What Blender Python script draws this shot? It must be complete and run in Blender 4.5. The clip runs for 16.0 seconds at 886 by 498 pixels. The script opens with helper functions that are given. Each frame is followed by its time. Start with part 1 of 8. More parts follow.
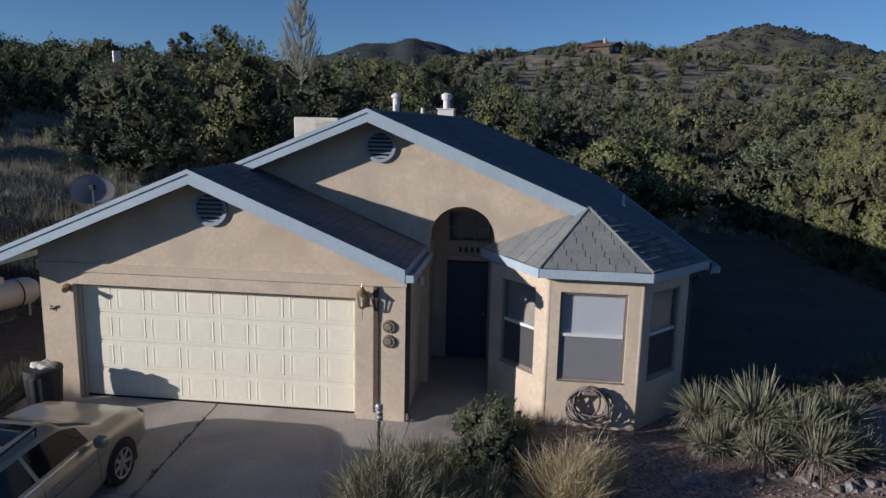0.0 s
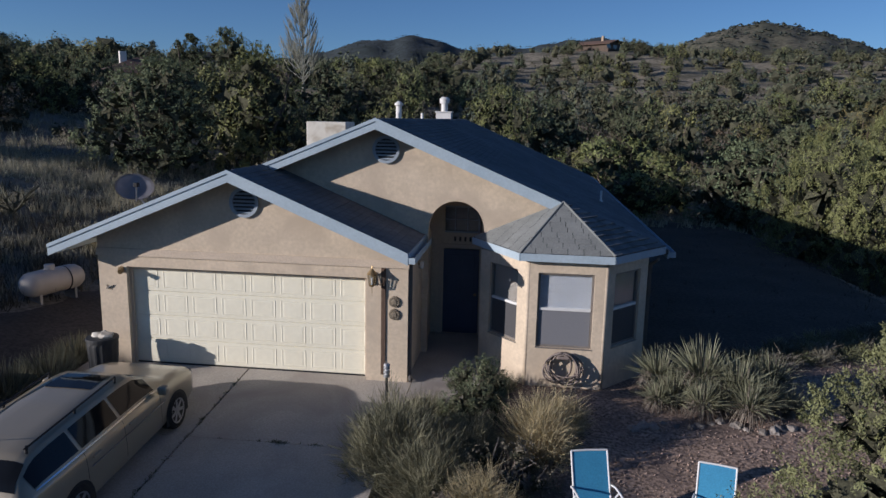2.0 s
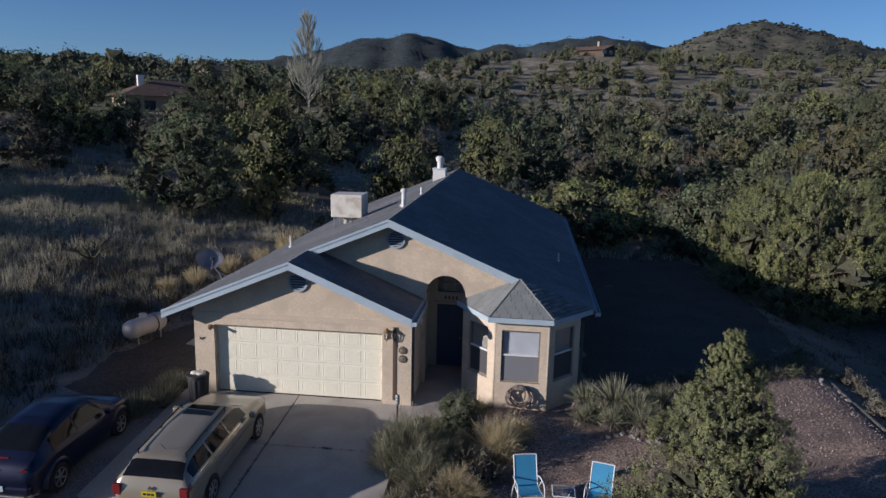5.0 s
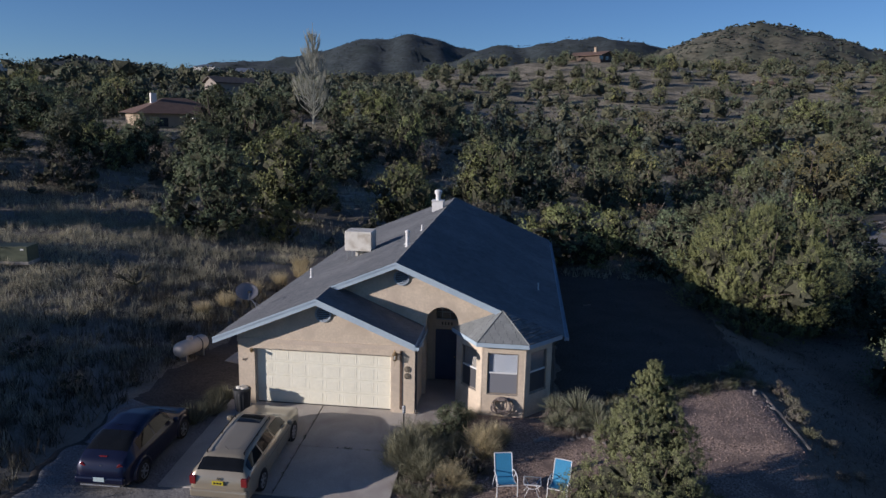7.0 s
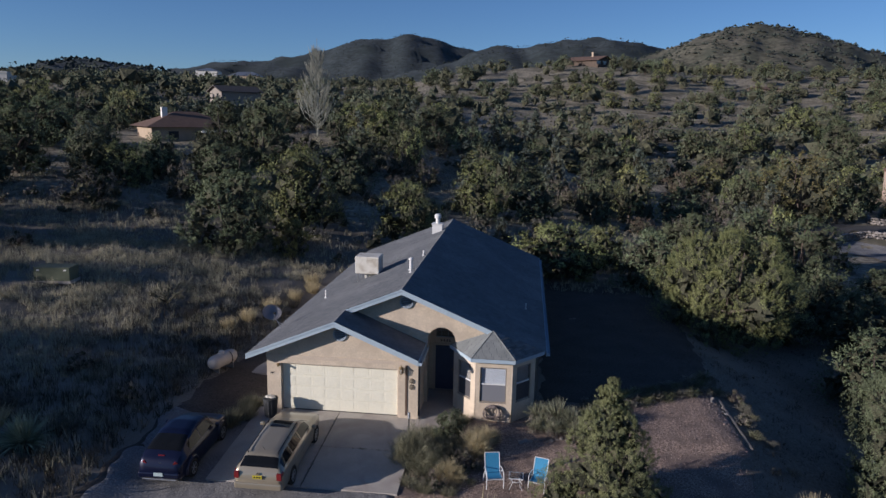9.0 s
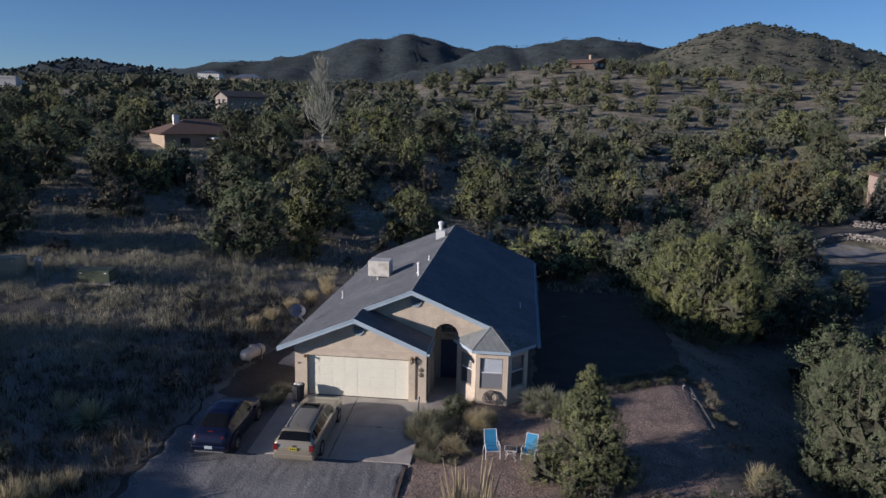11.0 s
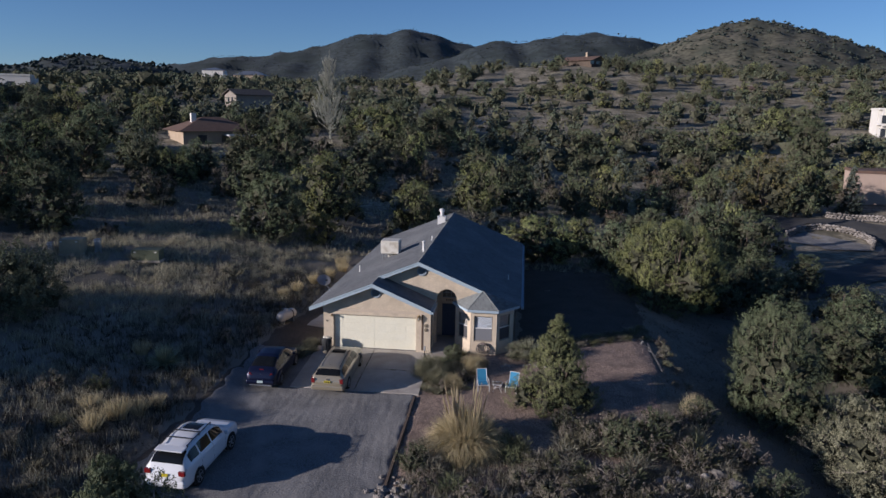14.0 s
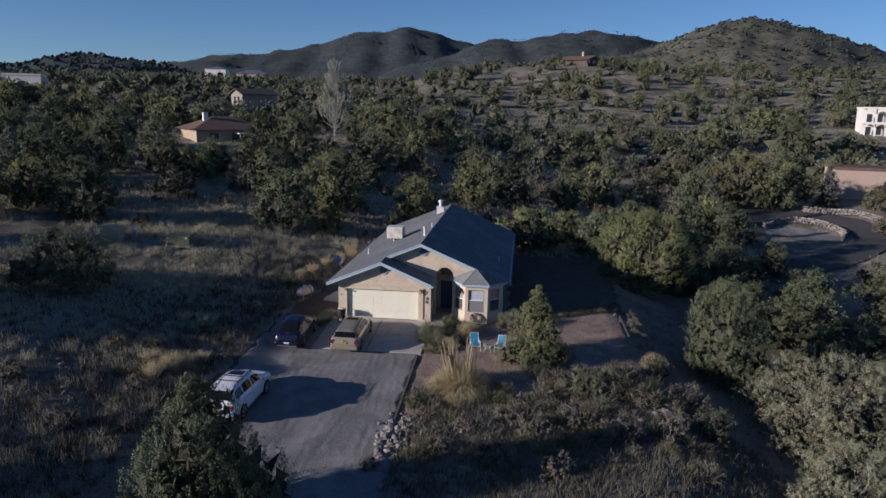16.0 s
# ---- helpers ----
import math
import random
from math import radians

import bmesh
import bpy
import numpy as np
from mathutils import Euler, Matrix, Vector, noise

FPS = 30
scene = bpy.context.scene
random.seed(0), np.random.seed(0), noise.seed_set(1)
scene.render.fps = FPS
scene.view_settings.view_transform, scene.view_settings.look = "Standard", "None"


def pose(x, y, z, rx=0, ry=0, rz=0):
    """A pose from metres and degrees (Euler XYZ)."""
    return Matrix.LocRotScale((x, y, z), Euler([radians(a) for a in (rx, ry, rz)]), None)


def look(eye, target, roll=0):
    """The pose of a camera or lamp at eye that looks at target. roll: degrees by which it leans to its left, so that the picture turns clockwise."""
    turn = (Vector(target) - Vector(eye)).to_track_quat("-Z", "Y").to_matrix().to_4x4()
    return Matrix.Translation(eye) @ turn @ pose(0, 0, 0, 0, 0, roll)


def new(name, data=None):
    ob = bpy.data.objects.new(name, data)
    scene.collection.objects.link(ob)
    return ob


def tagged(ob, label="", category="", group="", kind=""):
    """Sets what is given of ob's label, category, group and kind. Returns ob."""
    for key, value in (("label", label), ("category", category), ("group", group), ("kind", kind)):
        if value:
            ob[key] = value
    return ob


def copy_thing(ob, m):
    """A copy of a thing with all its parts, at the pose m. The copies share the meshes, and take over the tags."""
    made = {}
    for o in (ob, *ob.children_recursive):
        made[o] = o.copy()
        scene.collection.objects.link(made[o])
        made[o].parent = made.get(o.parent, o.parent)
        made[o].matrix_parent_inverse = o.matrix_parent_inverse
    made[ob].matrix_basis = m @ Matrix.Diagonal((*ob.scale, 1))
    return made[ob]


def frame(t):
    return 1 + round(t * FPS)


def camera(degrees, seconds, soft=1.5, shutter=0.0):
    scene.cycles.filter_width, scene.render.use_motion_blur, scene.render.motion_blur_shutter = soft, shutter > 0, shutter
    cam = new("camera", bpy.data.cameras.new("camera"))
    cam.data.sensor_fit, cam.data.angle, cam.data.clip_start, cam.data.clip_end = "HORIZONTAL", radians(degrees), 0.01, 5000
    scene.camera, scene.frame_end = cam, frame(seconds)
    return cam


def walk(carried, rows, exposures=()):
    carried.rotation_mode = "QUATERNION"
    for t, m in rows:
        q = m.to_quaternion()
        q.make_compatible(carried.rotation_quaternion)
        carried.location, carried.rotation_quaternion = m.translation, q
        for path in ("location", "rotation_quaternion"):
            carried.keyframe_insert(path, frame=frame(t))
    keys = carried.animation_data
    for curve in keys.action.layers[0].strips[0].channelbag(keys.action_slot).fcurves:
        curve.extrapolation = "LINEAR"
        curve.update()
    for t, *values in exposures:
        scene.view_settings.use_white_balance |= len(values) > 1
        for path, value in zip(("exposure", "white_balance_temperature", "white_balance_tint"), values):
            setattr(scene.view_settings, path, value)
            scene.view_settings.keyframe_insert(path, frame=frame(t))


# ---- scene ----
cam = camera(64.1, 16.0)
# seconds, eye, yaw, pitch, roll
EXPOSURES = [(0.0, -0.05, 6050, 16), (4.0, -0.01, 6050, 17), (8.0, 0.06, 6060, 18), (12.5, 0.07, 6070, 18), (16.0, 0.09, 6120, 19)]
PATH = [
    (0.0, 0.574, -0.885, 4.885, 6.924, -10.262, 1.235),
    (0.5, 0.625, -1.283, 4.884, 6.914, -10.332, 1.235),
    (1.0, 0.681, -1.729, 4.900, 6.884, -10.382, 1.235),
    (1.5, 0.779, -2.360, 4.981, 6.874, -10.432, 1.245),
    (2.0, 0.882, -3.037, 5.095, 6.864, -10.492, 1.225),
    (2.5, 0.996, -3.837, 5.383, 6.854, -10.562, 1.255),
    (3.0, 1.124, -4.730, 5.875, 6.824, -10.612, 1.255),
    (3.5, 1.238, -5.622, 6.396, 6.824, -10.662, 1.245),
    (4.0, 1.379, -6.480, 6.921, 6.814, -10.692, 1.255),
    (6.5, 2.080, -11.914, 9.674, 6.764, -10.692, 1.165),
    (7.0, 2.222, -12.879, 10.184, 6.754, -10.682, 1.145),
    (7.5, 2.339, -13.821, 10.686, 6.754, -10.682, 1.155),
    (8.0, 2.436, -14.812, 11.220, 6.744, -10.682, 1.165),
    (8.5, 2.529, -15.791, 11.726, 6.734, -10.702, 1.165),
    (9.0, 2.652, -16.756, 12.150, 6.704, -10.712, 1.155),
    (11.5, 2.933, -22.200, 13.426, 6.594, -10.782, 1.115),
    (12.0, 3.047, -23.388, 13.519, 6.584, -10.832, 1.125),
    (12.5, 3.164, -24.570, 13.599, 6.584, -10.892, 1.125),
    (13.0, 3.303, -25.872, 13.660, 6.574, -10.972, 1.115),
    (13.5, 3.475, -27.255, 13.719, 6.574, -11.042, 1.125),
    (14.0, 3.654, -28.720, 13.780, 6.574, -11.112, 1.115),
    (14.5, 3.846, -30.267, 13.841, 6.564, -11.182, 1.115),
    (15.0, 4.009, -31.822, 13.927, 6.554, -11.232, 1.115),
    (15.5, 4.210, -33.495, 14.013, 6.524, -11.262, 1.115),
    (16.0, 4.451, -35.307, 14.103, 6.504, -11.292, 1.125),
]
walk(cam, [(t, pose(x, y, z, 90 + pitch, -roll, yaw)) for t, x, y, z, yaw, pitch, roll in PATH], EXPOSURES)

# ---- world, sun ----
SUN_TO = Vector((-1.9, -1.0, 0.526)).normalized()          # towards the sun
world = bpy.data.worlds.new("sky")
scene.world = world
world.use_nodes = True
wn = world.node_tree.nodes
sky = wn.new("ShaderNodeTexSky")
sky.sky_type, sky.sun_disc = "NISHITA", False
sky.sun_elevation = math.asin(SUN_TO.z)
sky.sun_rotation = math.atan2(SUN_TO.x, SUN_TO.y)
sky.altitude, sky.air_density, sky.dust_density, sky.ozone_density = 1900, 1.0, 0.0, 5.0
wn["Background"].inputs["Strength"].default_value = 0.084
world.node_tree.links.new(sky.outputs[0], wn["Background"].inputs["Color"])
sun = new("sun", bpy.data.lights.new("sun", "SUN"))
sun.data.energy, sun.data.angle, sun.data.color = 5.0, radians(0.6), (1.0, 0.92, 0.82)
sun.matrix_world = look(SUN_TO * 50, (0, 0, 0))

# ---- materials ----
MATS = {}


def mat(name, c1, c2=None, scale=4.0, rough=0.85, bump=0.0, bump_scale=None, fine=None, grain=0.14, metal=0.0, island=0.0, objrand=0.0,
        spec=0.3, stain=None, stain_scale=0.4, translucent=0.0, coat=0.0, pieces=0.0):
    """Node material: two colours mixed by noise at one scale, a finer grain, optional stains, per-piece variation and relief."""
    if name in MATS:
        return MATS[name]
    m = bpy.data.materials.new(name)
    m.use_nodes = True
    nt = m.node_tree
    n, lk = nt.nodes, nt.links
    b = n["Principled BSDF"]
    b.inputs["Roughness"].default_value = rough
    b.inputs["Metallic"].default_value = metal
    b.inputs["Specular IOR Level"].default_value = spec
    b.inputs["Coat Weight"].default_value = coat
    c2 = c2 or tuple(v * 0.82 for v in c1)
    geo = n.new("ShaderNodeNewGeometry")
    n1 = n.new("ShaderNodeTexNoise")
    n1.inputs["Scale"].default_value, n1.inputs["Detail"].default_value = scale, 5
    lk.new(geo.outputs["Position"], n1.inputs["Vector"])
    ramp = n.new("ShaderNodeMapRange")
    ramp.inputs[1].default_value, ramp.inputs[2].default_value = 0.32, 0.68
    lk.new(n1.outputs["Fac"], ramp.inputs[0])
    mix = n.new("ShaderNodeMix")
    mix.data_type = "RGBA"
    mix.inputs[6].default_value, mix.inputs[7].default_value = (*c1, 1), (*c2, 1)
    lk.new(ramp.outputs[0], mix.inputs[0])
    col = mix.outputs[2]
    if fine:
        n2 = n.new("ShaderNodeTexNoise")
        n2.inputs["Scale"].default_value, n2.inputs["Detail"].default_value = fine, 2
        lk.new(geo.outputs["Position"], n2.inputs["Vector"])
        hs = n.new("ShaderNodeHueSaturation")
        mr = n.new("ShaderNodeMapRange")
        mr.inputs[1].default_value, mr.inputs[2].default_value, mr.inputs[3].default_value, mr.inputs[4].default_value = 0.3, 0.7, 1 - grain, 1 + grain
        lk.new(n2.outputs["Fac"], mr.inputs[0])
        lk.new(mr.outputs[0], hs.inputs["Value"])
        lk.new(col, hs.inputs["Color"])
        col = hs.outputs[0]
    if stain:
        n3 = n.new("ShaderNodeTexNoise")
        n3.inputs["Scale"].default_value, n3.inputs["Detail"].default_value, n3.inputs["Distortion"].default_value = stain_scale, 6, 0.6
        lk.new(geo.outputs["Position"], n3.inputs["Vector"])
        sr = n.new("ShaderNodeMapRange")
        sr.inputs[1].default_value, sr.inputs[2].default_value = 0.48, 0.66
        lk.new(n3.outputs["Fac"], sr.inputs[0])
        ms = n.new("ShaderNodeMix")
        ms.data_type = "RGBA"
        ms.inputs[7].default_value = (*stain, 1)
        lk.new(sr.outputs[0], ms.inputs[0])
        lk.new(col, ms.inputs[6])
        col = ms.outputs[2]
    for amount, kind in ((island, "island"), (objrand, "object"), (pieces, "object")):
        if amount:
            hs = n.new("ShaderNodeHueSaturation")
            mr = n.new("ShaderNodeMapRange")
            mr.inputs[3].default_value, mr.inputs[4].default_value = 1 - amount, 1 + amount
            if kind == "island":
                lk.new(geo.outputs["Random Per Island"], mr.inputs[0])
            else:
                oi = n.new("ShaderNodeObjectInfo")
                lk.new(oi.outputs["Random"], mr.inputs[0])
                if amount == objrand:
                    mh = n.new("ShaderNodeMapRange")
                    mh.inputs[3].default_value, mh.inputs[4].default_value = 0.475, 0.515
                    wob = n.new("ShaderNodeMath")
                    wob.operation = "FRACT"
                    mul = n.new("ShaderNodeMath")
                    mul.operation = "MULTIPLY"
                    mul.inputs[1].default_value = 7.31
                    lk.new(oi.outputs["Random"], mul.inputs[0])
                    lk.new(mul.outputs[0], wob.inputs[0])
                    lk.new(wob.outputs[0], mh.inputs[0])
                    lk.new(mh.outputs[0], hs.inputs["Hue"])
            lk.new(mr.outputs[0], hs.inputs["Value"])
            lk.new(col, hs.inputs["Color"])
            col = hs.outputs[0]
    lk.new(col, b.inputs["Base Color"])
    if bump:
        nb = n.new("ShaderNodeTexNoise")
        nb.inputs["Scale"].default_value, nb.inputs["Detail"].default_value = bump_scale or scale * 6, 4
        lk.new(geo.outputs["Position"], nb.inputs["Vector"])
        bm_ = n.new("ShaderNodeBump")
        bm_.inputs["Strength"].default_value, bm_.inputs["Distance"].default_value = bump, 0.02
        lk.new(nb.outputs["Fac"], bm_.inputs["Height"])
        lk.new(bm_.outputs[0], b.inputs["Normal"])
    if translucent:
        tr = n.new("ShaderNodeBsdfTranslucent")
        lk.new(col, tr.inputs["Color"])
        ms = n.new("ShaderNodeMixShader")
        ms.inputs[0].default_value = translucent
        lk.new(b.outputs[0], ms.inputs[1])
        lk.new(tr.outputs[0], ms.inputs[2])
        lk.new(ms.outputs[0], n["Material Output"].inputs["Surface"])
    MATS[name] = m
    return m


STUCCO = mat("stucco", (0.63, 0.525, 0.395), (0.55, 0.46, 0.345), 2.4, 0.95, 0.2, 55, fine=14, grain=0.08, stain=(0.50, 0.415, 0.315), stain_scale=1.1)
STUCCO_BAND = mat("stucco_band", (0.59, 0.49, 0.38), (0.53, 0.44, 0.338), 1.6, 0.95, 0.22, 60, fine=45, grain=0.08)
FASCIA = mat("fascia_paint", (0.40, 0.485, 0.54), (0.34, 0.425, 0.485), 2.0, 0.6, fine=20, grain=0.05)
VENTGREY = mat("vent_grey", (0.33, 0.39, 0.44), (0.28, 0.33, 0.38), 3.0, 0.6)
SHINGLE = mat("asphalt_shingle", (0.188, 0.195, 0.200), (0.152, 0.159, 0.165), 2.2, 0.95, 0.3, 150, fine=40, island=0.07, stain=(0.215, 0.22, 0.222), stain_scale=0.35, spec=0.05)
SHINGLE_BAY = mat("bay_shingle", (0.225, 0.236, 0.228), (0.185, 0.196, 0.19), 2.0, 0.95, 0.2, 150, fine=40, pieces=0.05)
SHINGLE_WORN = mat("worn_bay_shingle", (0.225, 0.232, 0.232), (0.15, 0.155, 0.158), 3.0, 0.95, 0.4, 150, fine=90, pieces=0.22)
FLASH = mat("roof_underlay", (0.07, 0.072, 0.075), (0.05, 0.052, 0.055), 3.0, 0.95, fine=40)
DOORPAINT = mat("garage_door_paint", (0.82, 0.785, 0.63), (0.785, 0.75, 0.595), 1.2, 0.6, fine=9, grain=0.03)
CONCRETE = mat("concrete", (0.455, 0.415, 0.36), (0.38, 0.345, 0.30), 1.1, 0.9, 0.25, 80, fine=35, stain=(0.34, 0.30, 0.265), stain_scale=0.7)
CRACK = mat("joint_dark", (0.045, 0.04, 0.036), (0.07, 0.06, 0.05), 8, 0.95)
ROOFWHITE = mat("white_metal", (0.72, 0.71, 0.68), (0.64, 0.63, 0.6), 3, 0.45, 0.03, 30)
COOLER = mat("cooler_paint", (0.68, 0.65, 0.57), (0.61, 0.58, 0.50), 2.5, 0.6, 0.05, 30, stain=(0.45, 0.4, 0.32), stain_scale=2.0)
SPOUT = mat("dark_downspout", (0.13, 0.12, 0.11), (0.10, 0.092, 0.085), 5, 0.6)
WINFRAME = mat("bronze_frame", (0.27, 0.245, 0.22), (0.21, 0.19, 0.17), 5, 0.45, metal=0.3)
WINWHITE = mat("white_sash", (0.7, 0.7, 0.68), (0.64, 0.64, 0.62), 5, 0.5)
BLIND = mat("blind_white", (0.74, 0.75, 0.78), (0.68, 0.69, 0.72), 3, 0.6)
SCREEN_DARK = mat("dark_screen", (0.075, 0.075, 0.08), (0.06, 0.06, 0.064), 40, 0.6)
CURTAIN = mat("tan_curtain", (0.50, 0.44, 0.38), (0.42, 0.37, 0.32), 4, 0.8)
SCREEN = mat("insect_screen", (0.20, 0.205, 0.22), (0.18, 0.185, 0.20), 60, 0.7)
BLUEDOOR = mat("blue_door_paint", (0.07, 0.092, 0.15), (0.06, 0.08, 0.13), 3, 0.45, 0.05, 20)
BRASS = mat("aged_brass", (0.40, 0.29, 0.15), (0.28, 0.20, 0.11), 20, 0.4, metal=0.7)
STRIPSHADOW = mat("strip_shadow_brown", (0.13, 0.085, 0.06), (0.09, 0.06, 0.042), 10, 0.8, 0.3, 60, fine=50)
STONEDISC = mat("cast_disc", (0.27, 0.23, 0.17), (0.17, 0.14, 0.10), 18, 0.9, 0.6, 40)
GALV = mat("galvanised", (0.45, 0.46, 0.47), (0.36, 0.37, 0.38), 9, 0.4, metal=0.8)
BLACKMETAL = mat("black_metal", (0.02, 0.02, 0.022), (0.03, 0.03, 0.032), 9, 0.5)
INTERIOR = mat("room_dark", (0.24, 0.22, 0.20), (0.19, 0.175, 0.16), 2, 0.9)


def glass(name, tint=(0.9, 0.93, 0.95), rough=0.02):
    if name in MATS:
        return MATS[name]
    m = bpy.data.materials.new(name)
    m.use_nodes = True
    n, lk = m.node_tree.nodes, m.node_tree.links
    g = n.new("ShaderNodeBsdfGlossy")
    g.inputs["Roughness"].default_value = rough
    t = n.new("ShaderNodeBsdfTransparent")
    t.inputs["Color"].default_value = (*tint, 1)
    f = n.new("ShaderNodeLayerWeight")
    up = n.new("ShaderNodeMath")
    up.operation, up.inputs[1].default_value = "POWER", 3.5
    gloss = n.new("ShaderNodeMapRange")
    gloss.inputs[3].default_value, gloss.inputs[4].default_value = 0.05, 0.75
    lk.new(f.outputs["Facing"], up.inputs[0])
    lk.new(up.outputs[0], gloss.inputs[0])
    ms = n.new("ShaderNodeMixShader")
    lk.new(gloss.outputs[0], ms.inputs[0])
    lk.new(t.outputs[0], ms.inputs[1])
    lk.new(g.outputs[0], ms.inputs[2])
    lk.new(ms.outputs[0], n["Material Output"].inputs["Surface"])
    MATS[name] = m
    return m


GLASS = glass("window_glass")

SOIL = mat("dry_soil", (0.180, 0.160, 0.126), (0.122, 0.108, 0.086), 0.35, 0.98, 0.8, 5, fine=9, grain=0.4, stain=(0.26, 0.222, 0.175), stain_scale=0.09)
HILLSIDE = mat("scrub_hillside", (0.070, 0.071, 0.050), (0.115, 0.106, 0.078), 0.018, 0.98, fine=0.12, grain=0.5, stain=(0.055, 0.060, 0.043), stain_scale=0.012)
# forest colour of the far ranges, with a blue haze tint mixed in
HAZEFOREST = mat("haze_tinted_forest", (0.030, 0.041, 0.045), (0.042, 0.053, 0.055), 0.006, 0.98, fine=0.05, grain=0.4, stain=(0.022, 0.032, 0.03), stain_scale=0.004)
PALESOIL = mat("pale_slope_soil", (0.30, 0.262, 0.195), (0.155, 0.138, 0.10), 0.16, 0.98, 0.8, 3, fine=1.6, grain=0.5, stain=(0.095, 0.088, 0.062), stain_scale=0.22)
GRAVEL = mat("grey_gravel", (0.205, 0.200, 0.195), (0.150, 0.147, 0.144), 0.7, 0.95, 1.0, 10, fine=24, grain=0.5, stain=(0.24, 0.232, 0.222), stain_scale=0.5)
REDGRAVEL = mat("red_gravel", (0.335, 0.245, 0.19), (0.235, 0.175, 0.138), 1.2, 0.95, 1.0, 13, fine=17, grain=0.7, stain=(0.18, 0.135, 0.112), stain_scale=0.8)
ASPHALT = mat("asphalt", (0.07, 0.068, 0.066), (0.055, 0.054, 0.053), 1, 0.9, 0.3, 60, fine=40)

# ---- helpers of the build ----


def mesh_np(name, verts, faces, material, smooth=False):
    """A mesh from arrays: verts (n, 3), faces (m, 3 or 4)."""
    verts, faces = np.asarray(verts, np.float32), np.asarray(faces, np.int32)
    me = bpy.data.meshes.new(name)
    m, k = faces.shape
    me.vertices.add(len(verts))
    me.vertices.foreach_set("co", verts.ravel())
    me.loops.add(m * k)
    me.loops.foreach_set("vertex_index", faces.ravel())
    me.polygons.add(m)
    me.polygons.foreach_set("loop_start", np.arange(0, m * k, k, dtype=np.int32))
    me.polygons.foreach_set("loop_total", np.full(m, k, np.int32))
    me.polygons.foreach_set("use_smooth", np.full(m, smooth))
    me.update(calc_edges=True)
    me.materials.append(material)
    return me


def thing(name, at=(0, 0, 0), turn=0.0, label="", category="", group="", kind=""):
    ob = new(name)
    ob.matrix_basis = pose(*at, 0, 0, turn)
    return tagged(ob, label, category, group, kind)


def hang(ob, parent):
    ob.parent = parent
    return ob


def part(name, bm, material, parent, label="", smooth=False, kind=""):
    """Links a bmesh as one mesh object under a thing or a part."""
    me = bpy.data.meshes.new(name)
    bmesh.ops.recalc_face_normals(bm, faces=bm.faces)
    bm.to_mesh(me)
    bm.free()
    if smooth:
        me.polygons.foreach_set("use_smooth", [True] * len(me.polygons))
    me.materials.append(material)
    ob = new(name, me)
    if parent:
        ob.parent = parent
    return tagged(ob, label=label, kind=kind)


def box(bm, x0, x1, y0, y1, z0, z1, m=None, bevel=0.0):
    r = bmesh.ops.create_cube(bm, size=1)
    vs = r["verts"]
    bmesh.ops.transform(bm, verts=vs, matrix=Matrix.Translation(((x0 + x1) / 2, (y0 + y1) / 2, (z0 + z1) / 2)) @ Matrix.Diagonal((x1 - x0, y1 - y0, z1 - z0, 1)))
    if bevel:
        es = {e for v in vs for e in v.link_edges}
        r = bmesh.ops.bevel(bm, geom=list(es), offset=bevel, segments=2, affect="EDGES", profile=0.5)
        vs = r["verts"]
    if m is not None:
        bmesh.ops.transform(bm, verts=list(vs), matrix=m)
    return bm


def cyl(bm, p0, p1, r0, r1=None, n=12, caps=True):
    r1 = r0 if r1 is None else r1
    p0, p1 = Vector(p0), Vector(p1)
    q = (p1 - p0).to_track_quat("Z", "Y").to_matrix().to_4x4()
    bmesh.ops.create_cone(bm, cap_ends=caps, segments=n, radius1=r0, radius2=r1, depth=(p1 - p0).length,
                          matrix=Matrix.Translation((p0 + p1) / 2) @ q)
    return bm


def extrude_y(bm, pts, y0, y1):
    """A slab from an outline in x and z, from y0 to y1."""
    a = [bm.verts.new((x, y0, z)) for x, z in pts]
    b = [bm.verts.new((x, y1, z)) for x, z in pts]
    bm.faces.new(a)
    bm.faces.new(b[::-1])
    for i in range(len(pts)):
        j = (i + 1) % len(pts)
        bm.faces.new((a[j], a[i], b[i], b[j]))
    return bm


def prism(bm, lower, up):
    """A slab between a polygon of 3D points and the same shifted by up."""
    a = [bm.verts.new(p) for p in lower]
    b = [bm.verts.new(Vector(p) + Vector(up)) for p in lower]
    bm.faces.new(a)
    bm.faces.new(b[::-1])
    for i in range(len(a)):
        j = (i + 1) % len(a)
        bm.faces.new((a[j], a[i], b[i], b[j]))
    return bm


def tubes(paths, sides=5):
    """Arrays of a set of tapered tubes; each path is (points, radii)."""
    vs, fs, base = [], [], 0
    ang = np.linspace(0, 2 * np.pi, sides, endpoint=False)
    for pts, rad in paths:
        pts, rad = np.asarray(pts, float), np.asarray(rad, float)
        d = np.gradient(pts, axis=0)
        d /= np.linalg.norm(d, axis=1, keepdims=True) + 1e-9
        ref = np.where(np.abs(d[:, 2:3]) > 0.9, np.array([[1.0, 0, 0]]), np.array([[0, 0, 1.0]]))
        a = np.cross(d, ref)
        a /= np.linalg.norm(a, axis=1, keepdims=True) + 1e-9
        b = np.cross(d, a)
        ring = pts[:, None] + rad[:, None, None] * (np.cos(ang)[None, :, None] * a[:, None] + np.sin(ang)[None, :, None] * b[:, None])
        vs.append(ring.reshape(-1, 3))
        k = np.arange(len(pts) - 1)[:, None] * sides + base
        i, j = np.arange(sides)[None], (np.arange(sides)[None] + 1) % sides
        fs.append(np.stack([k + i, k + j, k + sides + j, k + sides + i], -1).reshape(-1, 4))
        base += len(pts) * sides
    return np.concatenate(vs), np.concatenate(fs)


